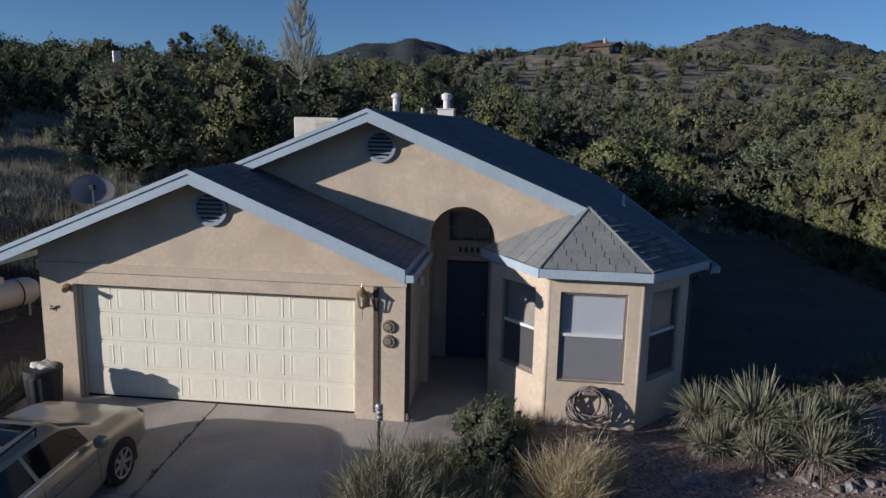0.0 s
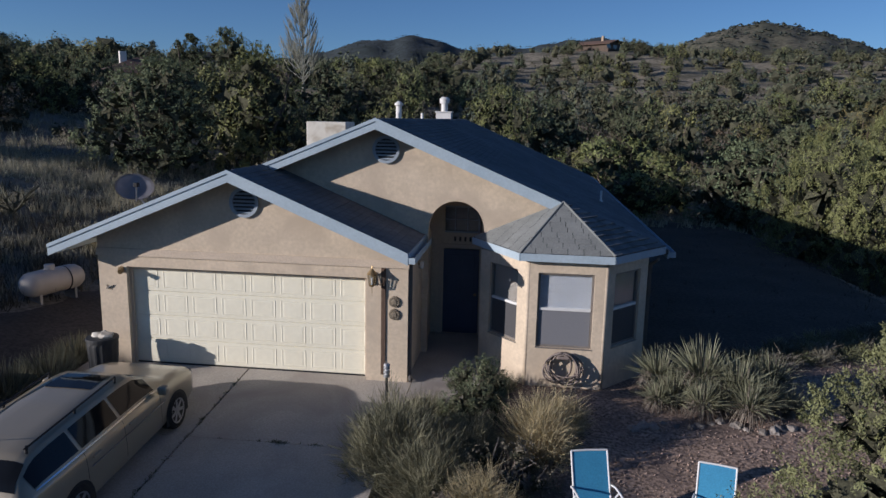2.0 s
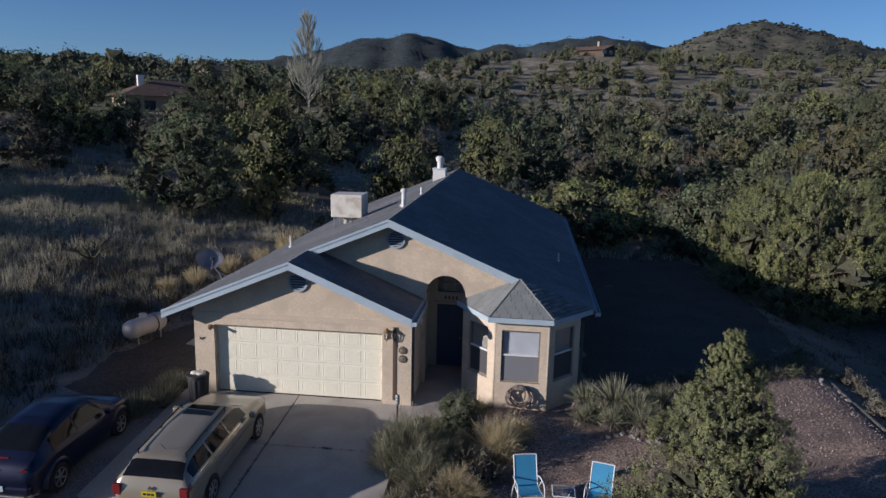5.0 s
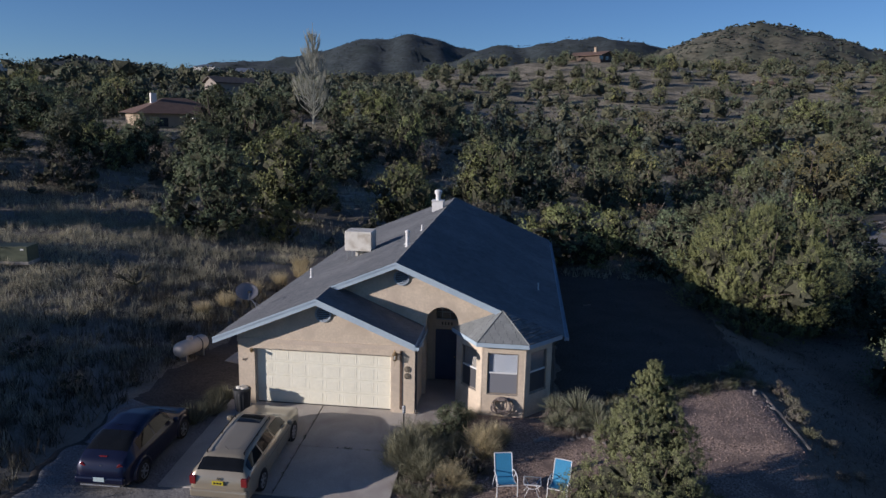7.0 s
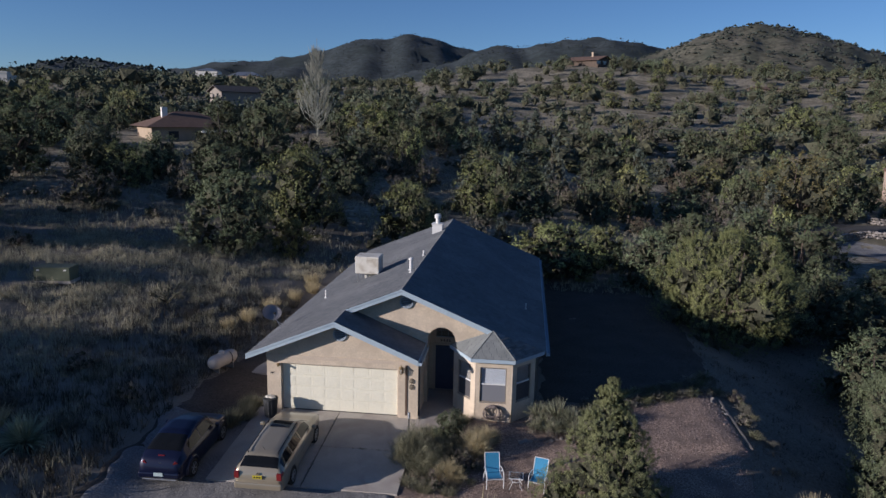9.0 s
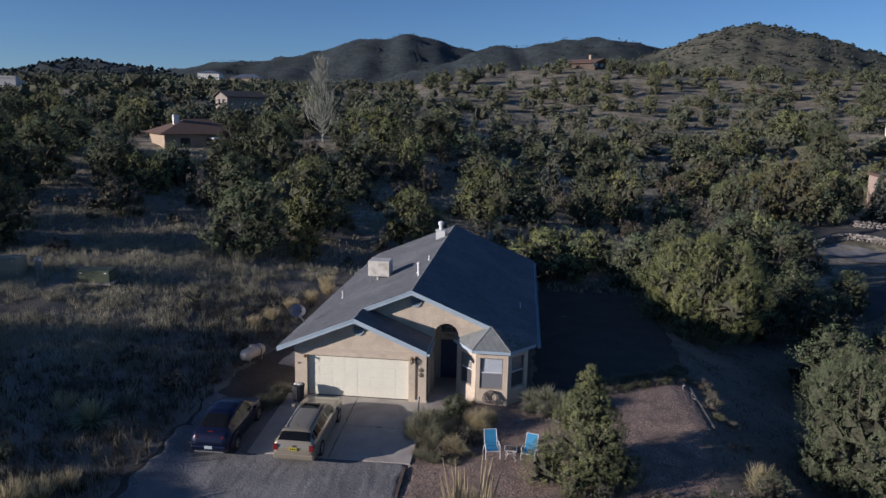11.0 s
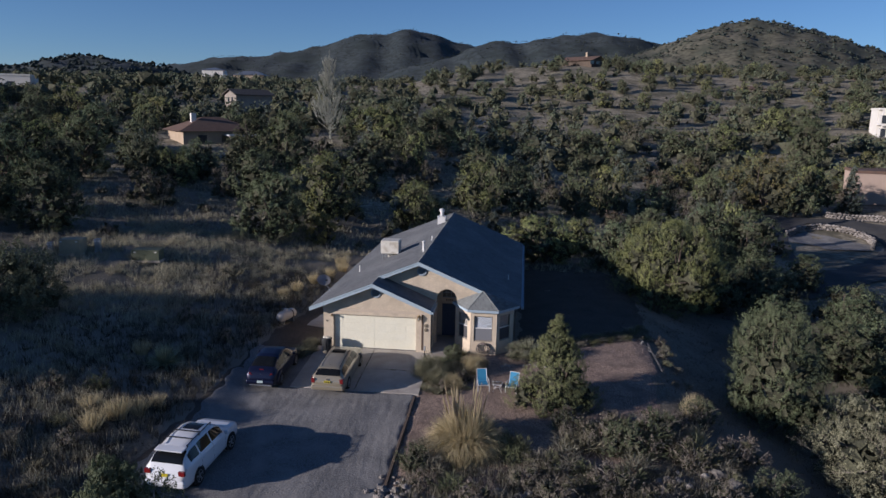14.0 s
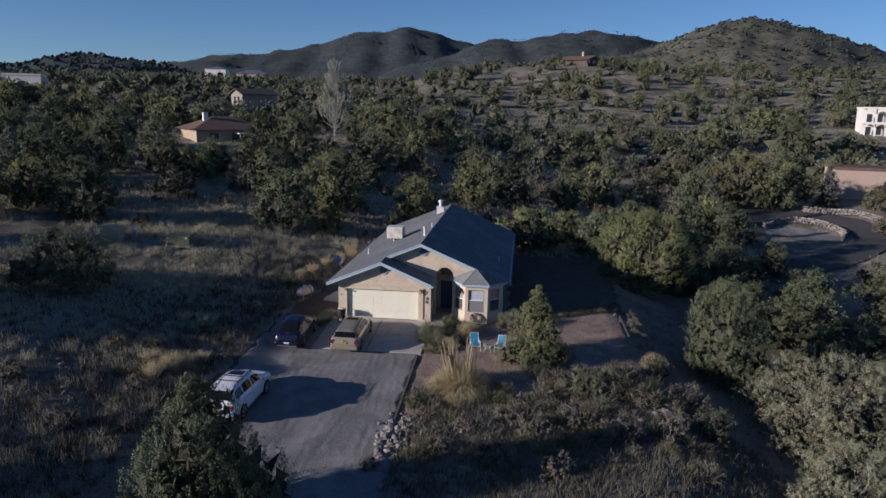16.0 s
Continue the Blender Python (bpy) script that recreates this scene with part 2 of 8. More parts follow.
# ---- ground ----
# ground-begin
GX = np.array([-120, -60, -28, -9, 5, 13, 20, 45, 90], float)
GY = np.array([-60, -20, 0, 12, 33, 60, 100, 200, 340, 480], float)
GZ = np.array([
    [4, 1, -1.5, -3, -4.5, -6, -7, -8, -8],
    [6, 3.5, 1.2, -1.6, -2.6, -4, -5, -6, -6],
    [7, 4.5, 1.9, -.6, -.9, -1.4, -3.6, -5, -4],
    [8, 5, 2.4, .2, 0, -.9, -3.2, -4.5, -3.5],
    [9, 6, 3.0, .5, -.2, -1, -2.8, -4, -3],
    [10, 7.5, 4.5, 2.2, 1, 0, -1.4, -3.2, -3],
    [13, 8.5, 8.9, 6, 3.5, 1.8, .6, -1.8, -1],
    [20, 16, 14.5, 12, 10.5, 10.5, 10.5, 10, 9.5],
    [24, 26, 33, 34.5, 36, 36.5, 37, 36.5, 33.5],
    [22, 21, 21, 22, 22, 22, 22, 22, 26]])
# far hills: distance, then bearing in degrees from +y to the right and slope of the line of sight to the crest
HILLS = [
    (3600, (-31, -27.8, -23.4, -20.1, -16.7, -15.0, -13.2, -11.0, -9.7, -8.6, -7.5, -6.2, -4.0, -1.8, 3), (.03, .0478, .0615, .0658, .0781, .0871, .0969, .0995, .1067, .1027, .1002, .094, .0827, .0736, .05)),
    (2500, (-12, -7.0, -4.4, -2.7, -1.6, -0.3, 1.7, 4.2, 5.9, 8.0, 10.5, 13.4, 18), (.04, .0668, .0826, .0934, .0937, .0902, .0985, .1037, .103, .0963, .0867, .0694, .04)),
    (1600, (0, 4.4, 8.9, 10.5, 12.0, 13.5, 15.0, 16.3, 17.6, 18.7, 20.2, 22.0, 24.3, 28.5, 36, 50), (.03, .0598, .0804, .0896, .102, .1113, .1162, .1169, .1149, .1103, .1029, .0902, .0762, .0608, .045, .03)),
    (1000, (-46, -40.1, -38.1, -36.8, -35.1, -33.7, -31.9, -30.4, -28.2, -25.9, -22), (.02, .0309, .0368, .0418, .0511, .055, .0551, .0515, .0469, .0355, .01)),
    (2300, (-75, -60, -42, -38, -34), (.03, .05, .047, .04, .02))]


def smooth(a, b, v):
    t = np.clip((v - a) / (b - a), 0, 1)
    return t * t * (3 - 2 * t)


def cubic(xs, v):
    """Cells and Hermite weights for a table with uneven steps."""
    i = np.clip(np.searchsorted(xs, v) - 1, 0, len(xs) - 2)
    t = np.clip((v - xs[i]) / (xs[i + 1] - xs[i]), 0, 1)
    return i, t * t * (3 - 2 * t) * 0.6 + t * 0.4


def waves(x, y, size, seed):
    r = np.random.RandomState(seed)
    z = 0
    for _ in range(7):
        a, f, p = r.uniform(0, 2 * np.pi), r.uniform(0.6, 1.7) / size, r.uniform(0, 6.28)
        z = z + np.sin(2 * np.pi * f * (x * np.cos(a) + y * np.sin(a)) + p)
    return z / 3.0


def gz(x, y):
    """Height of the ground."""
    x, y = np.asarray(x, float), np.asarray(y, float)
    i, s = cubic(GX, x)
    j, t = cubic(GY, y)
    z = (GZ[j, i] * (1 - s) + GZ[j, i + 1] * s) * (1 - t) + (GZ[j + 1, i] * (1 - s) + GZ[j + 1, i + 1] * s) * t
    r = np.hypot(x - 3, y + 20)
    z = z + waves(x, y, 5.0, 3) * 0.10 + waves(x, y, 28, 5) * 0.5 * smooth(30, 90, r) + waves(x, y, 120, 9) * 1.2 * smooth(250, 450, r)
    bearing = np.degrees(np.arctan2(x - 3, y + 20))
    for d, b, slope in HILLS:
        at = bearing + 2.6 * waves(x, y, 0.16 * d, 15) * np.clip(np.abs(r - d) / (0.35 * d), 0, 1)
        line = sum(w * np.interp(at + o, b, slope, 0, 0) for o, w in ((-0.7, .15), (-0.35, .2), (0, .3), (0.35, .2), (0.7, .15)))
        top = (d * line + 13.6 - 24) + waves(x, y, 0.05 * d, 12) * 0.004 * d * (0.4 + 2.2 * np.clip(np.abs(r - d) / (0.3 * d), 0, 1))
        h = np.maximum(top, 0) * np.exp(-np.abs((r - d) / (0.24 * d)) ** 1.7)
        z = np.where(r > 430, np.maximum(z, 24 * smooth(430, 800, r) + h), z)
    # graded drive, yard and house pad
    grade = np.where(y > 10, 0.0, np.where(y > -2, -0.085 * (10 - y), -1.02 - 0.06 * (-2 - y)))
    left = np.interp(y, [-30, -8, 6, 12, 33], [-13, -12, -11.6, -11, -10.5])
    w = smooth(0, 2.6, x - left) * (1 - smooth(10.6, 14.5, x)) * smooth(-16, -5, y + np.where(x > -1, 3 - 0 * x, 14)) * (1 - smooth(33, 40, y))
    return z * (1 - w) + (grade - 0.10 + waves(x, y, 3.0, 8) * 0.02) * w
# ground-end


def build_ground():
    az = np.concatenate([np.arange(-52, 44, 0.4), np.arange(44, 308, 2.0)])
    rr = np.concatenate([[0.4], 1.0 * 1.035 ** np.arange(0, 246)])
    A, R = np.meshgrid(np.radians(az), rr)
    X, Y = 3 + R * np.sin(A), -20 + R * np.cos(A)
    V = np.stack([X, Y, gz(X, Y)], -1).reshape(-1, 3)
    n, k = len(rr), len(az)
    i, j = np.arange(n - 1)[:, None] * k, np.arange(k)[None]
    jn = (j + 1) % k
    F = np.stack([i + j, i + k + j, i + k + jn, i + jn], -1).reshape(-1, 4)[:, ::-1]
    c = len(V)
    V = np.concatenate([V, [[3, -20, gz(3, -20)]]])
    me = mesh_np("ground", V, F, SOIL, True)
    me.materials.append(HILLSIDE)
    me.materials.append(HAZEFOREST)
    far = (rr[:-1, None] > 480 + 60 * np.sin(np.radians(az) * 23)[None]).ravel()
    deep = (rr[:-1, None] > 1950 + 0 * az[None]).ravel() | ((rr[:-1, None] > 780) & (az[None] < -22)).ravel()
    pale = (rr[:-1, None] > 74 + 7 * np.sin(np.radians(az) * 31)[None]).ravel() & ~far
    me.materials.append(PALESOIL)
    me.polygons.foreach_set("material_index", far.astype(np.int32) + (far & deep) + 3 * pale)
    ob = new("ground", me)
    cap = new("ground_patch", mesh_np("ground_patch", V[[c] + list(range(k))], np.array([[0, q + 1, (q + 1) % k + 1] for q in range(k)]), SOIL, True))
    tagged(cap, "patch of dry brown soil in the middle", "ground", kind="structure")
    return tagged(ob, "dry brown hillside soil with low hills beyond", "ground", kind="structure")


build_ground()


def sheet(name, outline, step, lift, material, label, category, rough=0.0):
    """A thin sheet over the ground inside an outline (x range by y), with a slightly wavering edge."""
    ys = np.arange(outline[0][0], outline[-1][0] + 1e-6, step)
    o = np.array(outline, float)
    x0, x1 = np.interp(ys, o[:, 0], o[:, 1]), np.interp(ys, o[:, 0], o[:, 2])
    x0 = x0 + 0.12 * np.sin(ys * 2.1) + 0.07 * np.sin(ys * 5.3)
    x1 = x1 + 0.08 * np.sin(ys * 2.7 + 1) + 0.05 * np.sin(ys * 6.1)
    n = int(max((x1 - x0).max() / step, 4))
    u = np.linspace(0, 1, n + 1)
    X = x0[:, None] + (x1 - x0)[:, None] * u[None]
    Y = np.repeat(ys[:, None], n + 1, 1)
    Z = gz(X, Y) + lift
    if rough:
        wob = X + 0.25 * np.sin(Y * 0.7) + 0.12 * np.sin(Y * 1.9 + X)
        for bend, at in ((0.05, -2.4), (0.05, -3.9), (-0.03, -4.9), (-0.03, -6.4), (0.16, -5.6), (0.16, -7.1), (-0.14, -3.2), (-0.14, -1.9), (0.0, -8.6), (0.02, -7.6)):
            off = X - (at + bend * Y + 0.012 * Y * Y * bend + 0.18 * np.sin(0.5 * Y + at))
            Z = Z + rough * (1.3 * np.exp(-((np.abs(off) - 0.2) / 0.09) ** 2) - 1.2 * np.exp(-(off / 0.13) ** 2) * (0.7 + 0.5 * np.sin(16 * Y + 5 * at)))
        Z = Z + rough * (waves(wob * 1.9 + 0.7 * Y, Y * 0.7 - 0.4 * X, 1.0, 51) * 0.6 + waves(X, Y, 0.8, 52) * 0.7) * smooth(-0.6, 0.5, waves(X, Y, 4.0, 54))
    Z[:, 0] -= 0.06
    Z[:, -1] -= 0.06
    Z[0] -= 0.06
    Z[-1] -= 0.06
    V = np.stack([X, Y, Z], -1).reshape(-1, 3)
    i, j = np.arange(len(ys) - 1)[:, None] * (n + 1), np.arange(n)[None]
    F = np.stack([i + j, i + j + 1, i + n + 2 + j, i + n + 1 + j], -1).reshape(-1, 4)
    return tagged(new(name, mesh_np(name, V, F, material, True)), label, category, kind="structure")


sheet("driveway", [(-36, -7.2, 4.8), (-24, -8.5, 3.0), (-14, -9.6, 1.0), (-9, -10.8, -0.1), (-6, -11.2, -1.2), (-4, -11.5, -1.45), (4.8, -11.3, -1.35), (7.5, -11.2, -7.8), (9.0, -11.1, -7.8)], 0.15, 0.05, GRAVEL, "grey gravel driveway with wheel ruts", "driveway", 0.0065)
sheet("gravel_yard", [(-3.4, -1.4, 4.0), (0, -1.4, 10.0), (6, -1.3, 11.0), (8.6, -1.1, 11.1), (9.2, 0.25, 11.6), (10.6, 0.3, 11.6), (11.3, 2.9, 11.6), (12.2, 6.0, 11.6), (13.4, 7.9, 11.6), (16.0, 11.2, 11.6)], 0.2, 0.03, REDGRAVEL, "reddish gravel yard beside the house", "yard", 0.008)

# soil colour taken dark to hold the shade beside house and drive
SHADESOIL = mat("shade_toned_soil", (0.080, 0.069, 0.058), (0.057, 0.050, 0.042), 0.6, 0.98, 0.6, 8, fine=12, grain=0.3)
sheet("side_yard", [(12.7, 3.7, 6.2), (16.3, 3.7, 11.5), (20, 3.6, 12.6), (30, 3.6, 13.0), (36, 3.0, 12.0)], 0.4, 0.03, SHADESOIL, "bare earth beside the house with shade in its colour", "yard", 0.015)

# dark sheet laid over gravel that only lies in shade
sheet("side_drive", [(-5, -11.7, -11.0), (2, -11.6, -10.5), (7.6, -11.3, -10.3), (8.8, -11.1, -7.7), (12, -10.9, -7.6), (17.5, -10.6, -7.6)], 0.3, 0.045, SHADESOIL, "dirt strip beside the garage with shade in its colour", "driveway", 0.012)
sheet("access_road", [(-72, 2.0, 14.0), (-54, -3.5, 8.5), (-35.8, -7.2, 4.8)], 0.6, 0.045, GRAVEL, "grey gravel access road", "road", 0.01)

# ---- house ----
RIDGE_X, RIDGE_Z, PITCH = -2.2, 5.04, 0.4167
Y_FRONT, Y_GABLE, Y_BACK = 9.42, 11.2, 32.0      # roof edges
WALL_G, WALL_M = 9.93, 11.68                      # front wall faces
EAVE_L, EAVE_R = -8.22, 3.84
GARX = -4.58                                      # ridge of the garage gable
GEAVE = -1.22


def roof_z(x):
    return RIDGE_Z - abs(x - RIDGE_X) * PITCH


def gar_z(x):
    return roof_z(GARX) - (x - GARX) * PITCH


house = thing("house", label="single-storey tan stucco house with grey shingle roof and garage", category="house")


def wall_panel(bm, p0, p1, z0, z1, thick, openings=()):
    """A wall from p0 to p1 (outer face on the right of the way), with rectangular openings (u0, u1, z0, z1)."""
    p0, p1 = Vector((*p0, 0)), Vector((*p1, 0))
    L = (p1 - p0).length
    d = (p1 - p0).normalized()
    m = Matrix.Translation(p0) @ Matrix(((d.x, -d.y, 0, 0), (d.y, d.x, 0, 0), (0, 0, 1, 0), (0, 0, 0, 1)))
    us = sorted({0.0, L} | {v for o in openings for v in o[:2]})
    zs = sorted({z0, z1} | {v for o in openings for v in o[2:]})
    solid = {(i, j) for i in range(len(us) - 1) for j in range(len(zs) - 1)
             if not any(o[0] <= us[i] < o[1] and o[2] <= zs[j] < o[3] for o in openings)}
    vs = {(i, j, k): bm.verts.new(m @ Vector((u, thick * k, z))) for i, u in enumerate(us) for j, z in enumerate(zs) for k in (0, 1)}
    for i, j in solid:
        for k in (0, 1):
            bm.faces.new([vs[c[0], c[1], k] for c in ((i, j), (i + 1, j), (i + 1, j + 1), (i, j + 1))])
        for (di, dj), (p, q) in (((-1, 0), ((0, 0), (0, 1))), ((1, 0), ((1, 0), (1, 1))), ((0, -1), ((0, 0), (1, 0))), ((0, 1), ((0, 1), (1, 1)))):
            if (i + di, j + dj) not in solid:
                e, f = (i + p[0], j + p[1]), (i + q[0], j + q[1])
                bm.faces.new([vs[e[0], e[1], 0], vs[f[0], f[1], 0], vs[f[0], f[1], 1], vs[e[0], e[1], 1]])
    bmesh.ops.delete(bm, geom=[v for v in bm.verts if not v.link_faces], context="VERTS")
    return m


def build_walls():
    # garage front with its gable and door opening
    b = bmesh.new()
    low = -0.25
    extrude_y(b, [(-7.57, low), (-6.98, low), (-6.98, 2.05), (-2.09, 2.05), (-2.09, low), (-1.28, low), (-1.28, gar_z(-1.28) - 0.16),
                  (GARX, roof_z(GARX) - 0.16), (-7.57, roof_z(-7.57) - 0.16)], WALL_G, WALL_G + 0.32)
    part("garage_front_wall", b, STUCCO, house)
    b = bmesh.new()
    extrude_y(b, [(-7.59, 2.27), (-1.26, 2.27), (-1.26, 2.42), (-7.59, 2.42)], WALL_G - 0.03, WALL_G - 0.001)
    part("stucco_band", b, STUCCO_BAND, house)
    # main gable with the arched entry
    cx, r, spring = -0.56, 0.59, 2.79
    arc = [(cx - r * math.cos(a), spring + r * math.sin(a)) for a in [math.pi * k / 24 for k in range(25)]]
    b = bmesh.new()
    extrude_y(b, [(-4.6, 2.6), (-1.28, 2.6), (-1.28, low), (arc[0][0], low)] + arc + [(arc[-1][0], low), (3.4, low), (3.4, roof_z(3.4) - 0.16), (RIDGE_X, RIDGE_Z - 0.16), (-4.6, roof_z(-4.6) - 0.16)], WALL_M, WALL_M + 0.22)
    part("gable_wall", b, STUCCO, house)
    b = bmesh.new()
    box(b, -1.52, -1.28, WALL_G + 0.321, 13.2, low, 2.56)
    part("entry_side_wall", b, STUCCO, house)
    b = bmesh.new()
    box(b, 0.035, 0.2, WALL_M + 0.221, 13.2, low, 3.5)
    part("entry_side_wall", b, STUCCO, house)
    b = bmesh.new()
    wall_panel(b, (-1.52, 13.2), (0.2, 13.2), low, 2.29, 0.15, [(0.53, 1.43, 0.03, 2.11)])
    part("entry_back_wall", b, STUCCO, house)
    b = bmesh.new()
    wall_panel(b, (-1.52, 13.2), (0.2, 13.2), 2.29, 3.5, 0.15, [(0.55, 1.41, 2.47, 3.1)])
    part("entry_back_wall", b, STUCCO, house)
    b = bmesh.new()
    box(b, -1.28, 0.035, WALL_M + 0.221, 13.2, 3.42, 3.5)
    part("entry_ceiling", b, STUCCO, house)
    for nm, p0, p1, ops in (("side_wall", (3.4, 12.021), (3.4, 31.6), [(5.0, 6.2, 0.9, 2.0), (11, 12.2, 0.9, 2.0)]), ("back_wall", (3.4, 31.6), (-7.57, 31.6), []),
                            ("side_wall", (-7.57, 31.6), (-7.57, WALL_G + 0.321), [])):
        b = bmesh.new()
        wall_panel(b, p0, p1, -0.6, 2.42, 0.2, ops)
        part(nm, b, STUCCO, house)
    b = bmesh.new()
    extrude_y(b, [(-7.57, 2.421), (3.4, 2.421), (3.4, roof_z(3.4) - 0.16), (RIDGE_X, RIDGE_Z - 0.16), (-7.57, roof_z(-7.57) - 0.16)], 31.4, 31.6)
    part("back_gable_wall", b, STUCCO, house)
    # ceiling slab keeps the rooms dark, dark inner floor
    b = bmesh.new()
    box(b, -7.35, 3.18, 13.4, 31.39, 2.43, 2.47)
    part("room_ceiling", b, INTERIOR, house)
    b = bmesh.new()
    box(b, -7.57, -1.43, 10.2, 31.5, -0.2, 0.02)
    part("house_slab", b, CONCRETE, house)
    b = bmesh.new()
    box(b, -1.285, 3.39, 13.36, 31.5, -0.2, 0.02)
    part("house_slab", b, CONCRETE, house)


build_walls()


def tabs(quad_u, quad_v, origin, width, run, expose, tab, seed, keep=None):
    """Shingle tabs as thin wedges over a slope: arrays of verts and faces. quad_u runs along the eave, quad_v up the slope."""
    rs = np.random.RandomState(seed)
    u, v, o = np.array(quad_u, float), np.array(quad_v, float), np.array(origin, float)
    nrm = np.cross(u, v)
    nrm /= np.linalg.norm(nrm)
    if nrm[2] < 0:
        nrm = -nrm
    V, F = [], []
    rows = int(run / expose)
    for k in range(rows):
        off = (k % 2) * tab / 2 - rs.uniform(0, 0.1)
        n = int((width + tab) / tab) + 1
        a = np.clip(np.arange(n) * tab - tab / 2 + off, 0, width)
        e = np.clip(a + tab - 0.012, 0, width)
        good = e - a > 0.03
        if keep is not None:
            good &= keep((a + e) / 2, np.full(n, (k + 0.5) * expose))
        a, e = a[good], e[good]
        if not len(a):
            continue
        drop = rs.uniform(-0.006, 0.006, len(a))
        lo, hi = k * expose + drop, np.full(len(a), (k + 1) * expose + 0.01)
        h = rs.uniform(0.010, 0.018, len(a))
        cs = [(a, lo, h * 0), (e, lo, h * 0), (a, lo, h), (e, lo, h), (e, hi, h * 0 + 0.002), (a, hi, h * 0 + 0.002)]
        P = np.stack([o + c[0][:, None] * u + c[1][:, None] * v + c[2][:, None] * nrm for c in cs], 1)
        base = sum(len(q) for q in V)
        V.append(P.reshape(-1, 3))
        i = base + np.arange(len(a))[:, None] * 6
        F.append(np.concatenate([i + [[0, 1, 3, 2]], i + [[2, 3, 4, 5]]]))
    return np.concatenate(V), np.concatenate(F)


def build_roof():
    cosp = 1 / math.hypot(1, PITCH)
    th = 0.10
    left_poly = [(EAVE_L, Y_FRONT, roof_z(EAVE_L)), (GARX, Y_FRONT, roof_z(GARX)), (GARX, Y_GABLE, roof_z(GARX)), (RIDGE_X, Y_GABLE, RIDGE_Z), (RIDGE_X, Y_BACK, RIDGE_Z), (EAVE_L, Y_BACK, roof_z(EAVE_L))]
    right_poly = [(RIDGE_X, Y_GABLE, RIDGE_Z), (1.62, Y_GABLE, roof_z(1.62)), (3.72, 11.60, roof_z(3.72)), (EAVE_R, 11.74, roof_z(EAVE_R)), (EAVE_R, Y_BACK, roof_z(EAVE_R)), (RIDGE_X, Y_BACK, RIDGE_Z)]
    gar_poly = [(GARX, Y_FRONT, gar_z(GARX)), (GEAVE, Y_FRONT, gar_z(GEAVE)), (GEAVE, WALL_M - 0.002, gar_z(GEAVE)), (GARX, WALL_M - 0.002, gar_z(GARX))]
    for nm, poly in (("roof_slope", left_poly), ("roof_slope", right_poly), ("garage_roof_slope", gar_poly)):
        b = bmesh.new()
        prism(b, [(x, y, z - th) for x, y, z in poly], (0, 0, th - 0.004))
        roof = part(nm, b, FLASH, house)
        if poly is left_poly:
            o, u, v, w = (EAVE_L, Y_FRONT, roof_z(EAVE_L)), (0, 1, 0), (cosp, 0, PITCH * cosp), Y_BACK - Y_FRONT
            run = (RIDGE_X - EAVE_L) / cosp
            gr = (GARX - EAVE_L) / cosp
            keep = lambda a, s: (s < gr - 0.05) | (a > Y_GABLE - Y_FRONT + 0.17)
        elif poly is right_poly:
            o, u, v, w = (EAVE_R, Y_GABLE, roof_z(EAVE_R)), (0, 1, 0), (-cosp, 0, PITCH * cosp), Y_BACK - Y_GABLE
            run = (EAVE_R - RIDGE_X) / cosp
            keep = lambda a, s: a + Y_GABLE > np.interp(EAVE_R - s * cosp, [1.62, 3.72, 3.84], [Y_GABLE - 0.2, 11.60, 11.74])
        else:
            o, u, v, w = (GEAVE, Y_FRONT, gar_z(GEAVE)), (0, 1, 0), (-cosp, 0, PITCH * cosp), WALL_M - Y_FRONT - 0.01
            run, keep = (GEAVE - GARX) / cosp, None
        V, F = tabs(u, v, o, w, run, 0.143, 0.31, 4, keep)
        ob = new("shingles", mesh_np("shingles", V, F, SHINGLE))
        ob.parent = roof
        tagged(ob, kind="stuff")
    # ridge caps
    for nm, x, y0, y1, z in (("ridge_cap", RIDGE_X, Y_GABLE, Y_BACK, RIDGE_Z), ("ridge_cap", GARX, Y_FRONT, Y_GABLE + 0.4, roof_z(GARX))):
        b = bmesh.new()
        n = int((y1 - y0) / 0.2)
        for k in range(n):
            ya, yb = y0 + (y1 - y0) * k / n, y0 + (y1 - y0) * (k + 1) / n + 0.03
            lift = 0.012 + 0.006 * (k % 2)
            extrude_y(b, [(x - 0.15, z - 0.15 * PITCH + lift), (x, z + lift + 0.008), (x + 0.15, z - 0.15 * PITCH + lift), (x, z - 0.02)], ya, yb)
        part(nm, b, SHINGLE, house)
    # rake boards, level fascia, soffits
    fd = 0.20

    def rake(x0, z0, x1, z1, y, nm="rake_board"):
        b = bmesh.new()
        extrude_y(b, [(x0, z0 + 0.015), (x1, z1 + 0.015), (x1, z1 - fd), (x0, z0 - fd)], y - 0.035, y - 0.001)
        extrude_y(b, [(x0, z0 + 0.03), (x1, z1 + 0.03), (x1, z1 - 0.04), (x0, z0 - 0.04)], y - 0.055, y - 0.036)
        part(nm, b, FASCIA, house)
    rake(EAVE_L - 0.03, roof_z(EAVE_L - 0.03), GARX, roof_z(GARX), Y_FRONT)
    rake(GARX, gar_z(GARX), GEAVE + 0.02, gar_z(GEAVE + 0.02), Y_FRONT)
    rake(GARX - 0.02, roof_z(GARX - 0.02), RIDGE_X, RIDGE_Z, Y_GABLE)
    rake(RIDGE_X, RIDGE_Z, 1.62, roof_z(1.62), Y_GABLE)
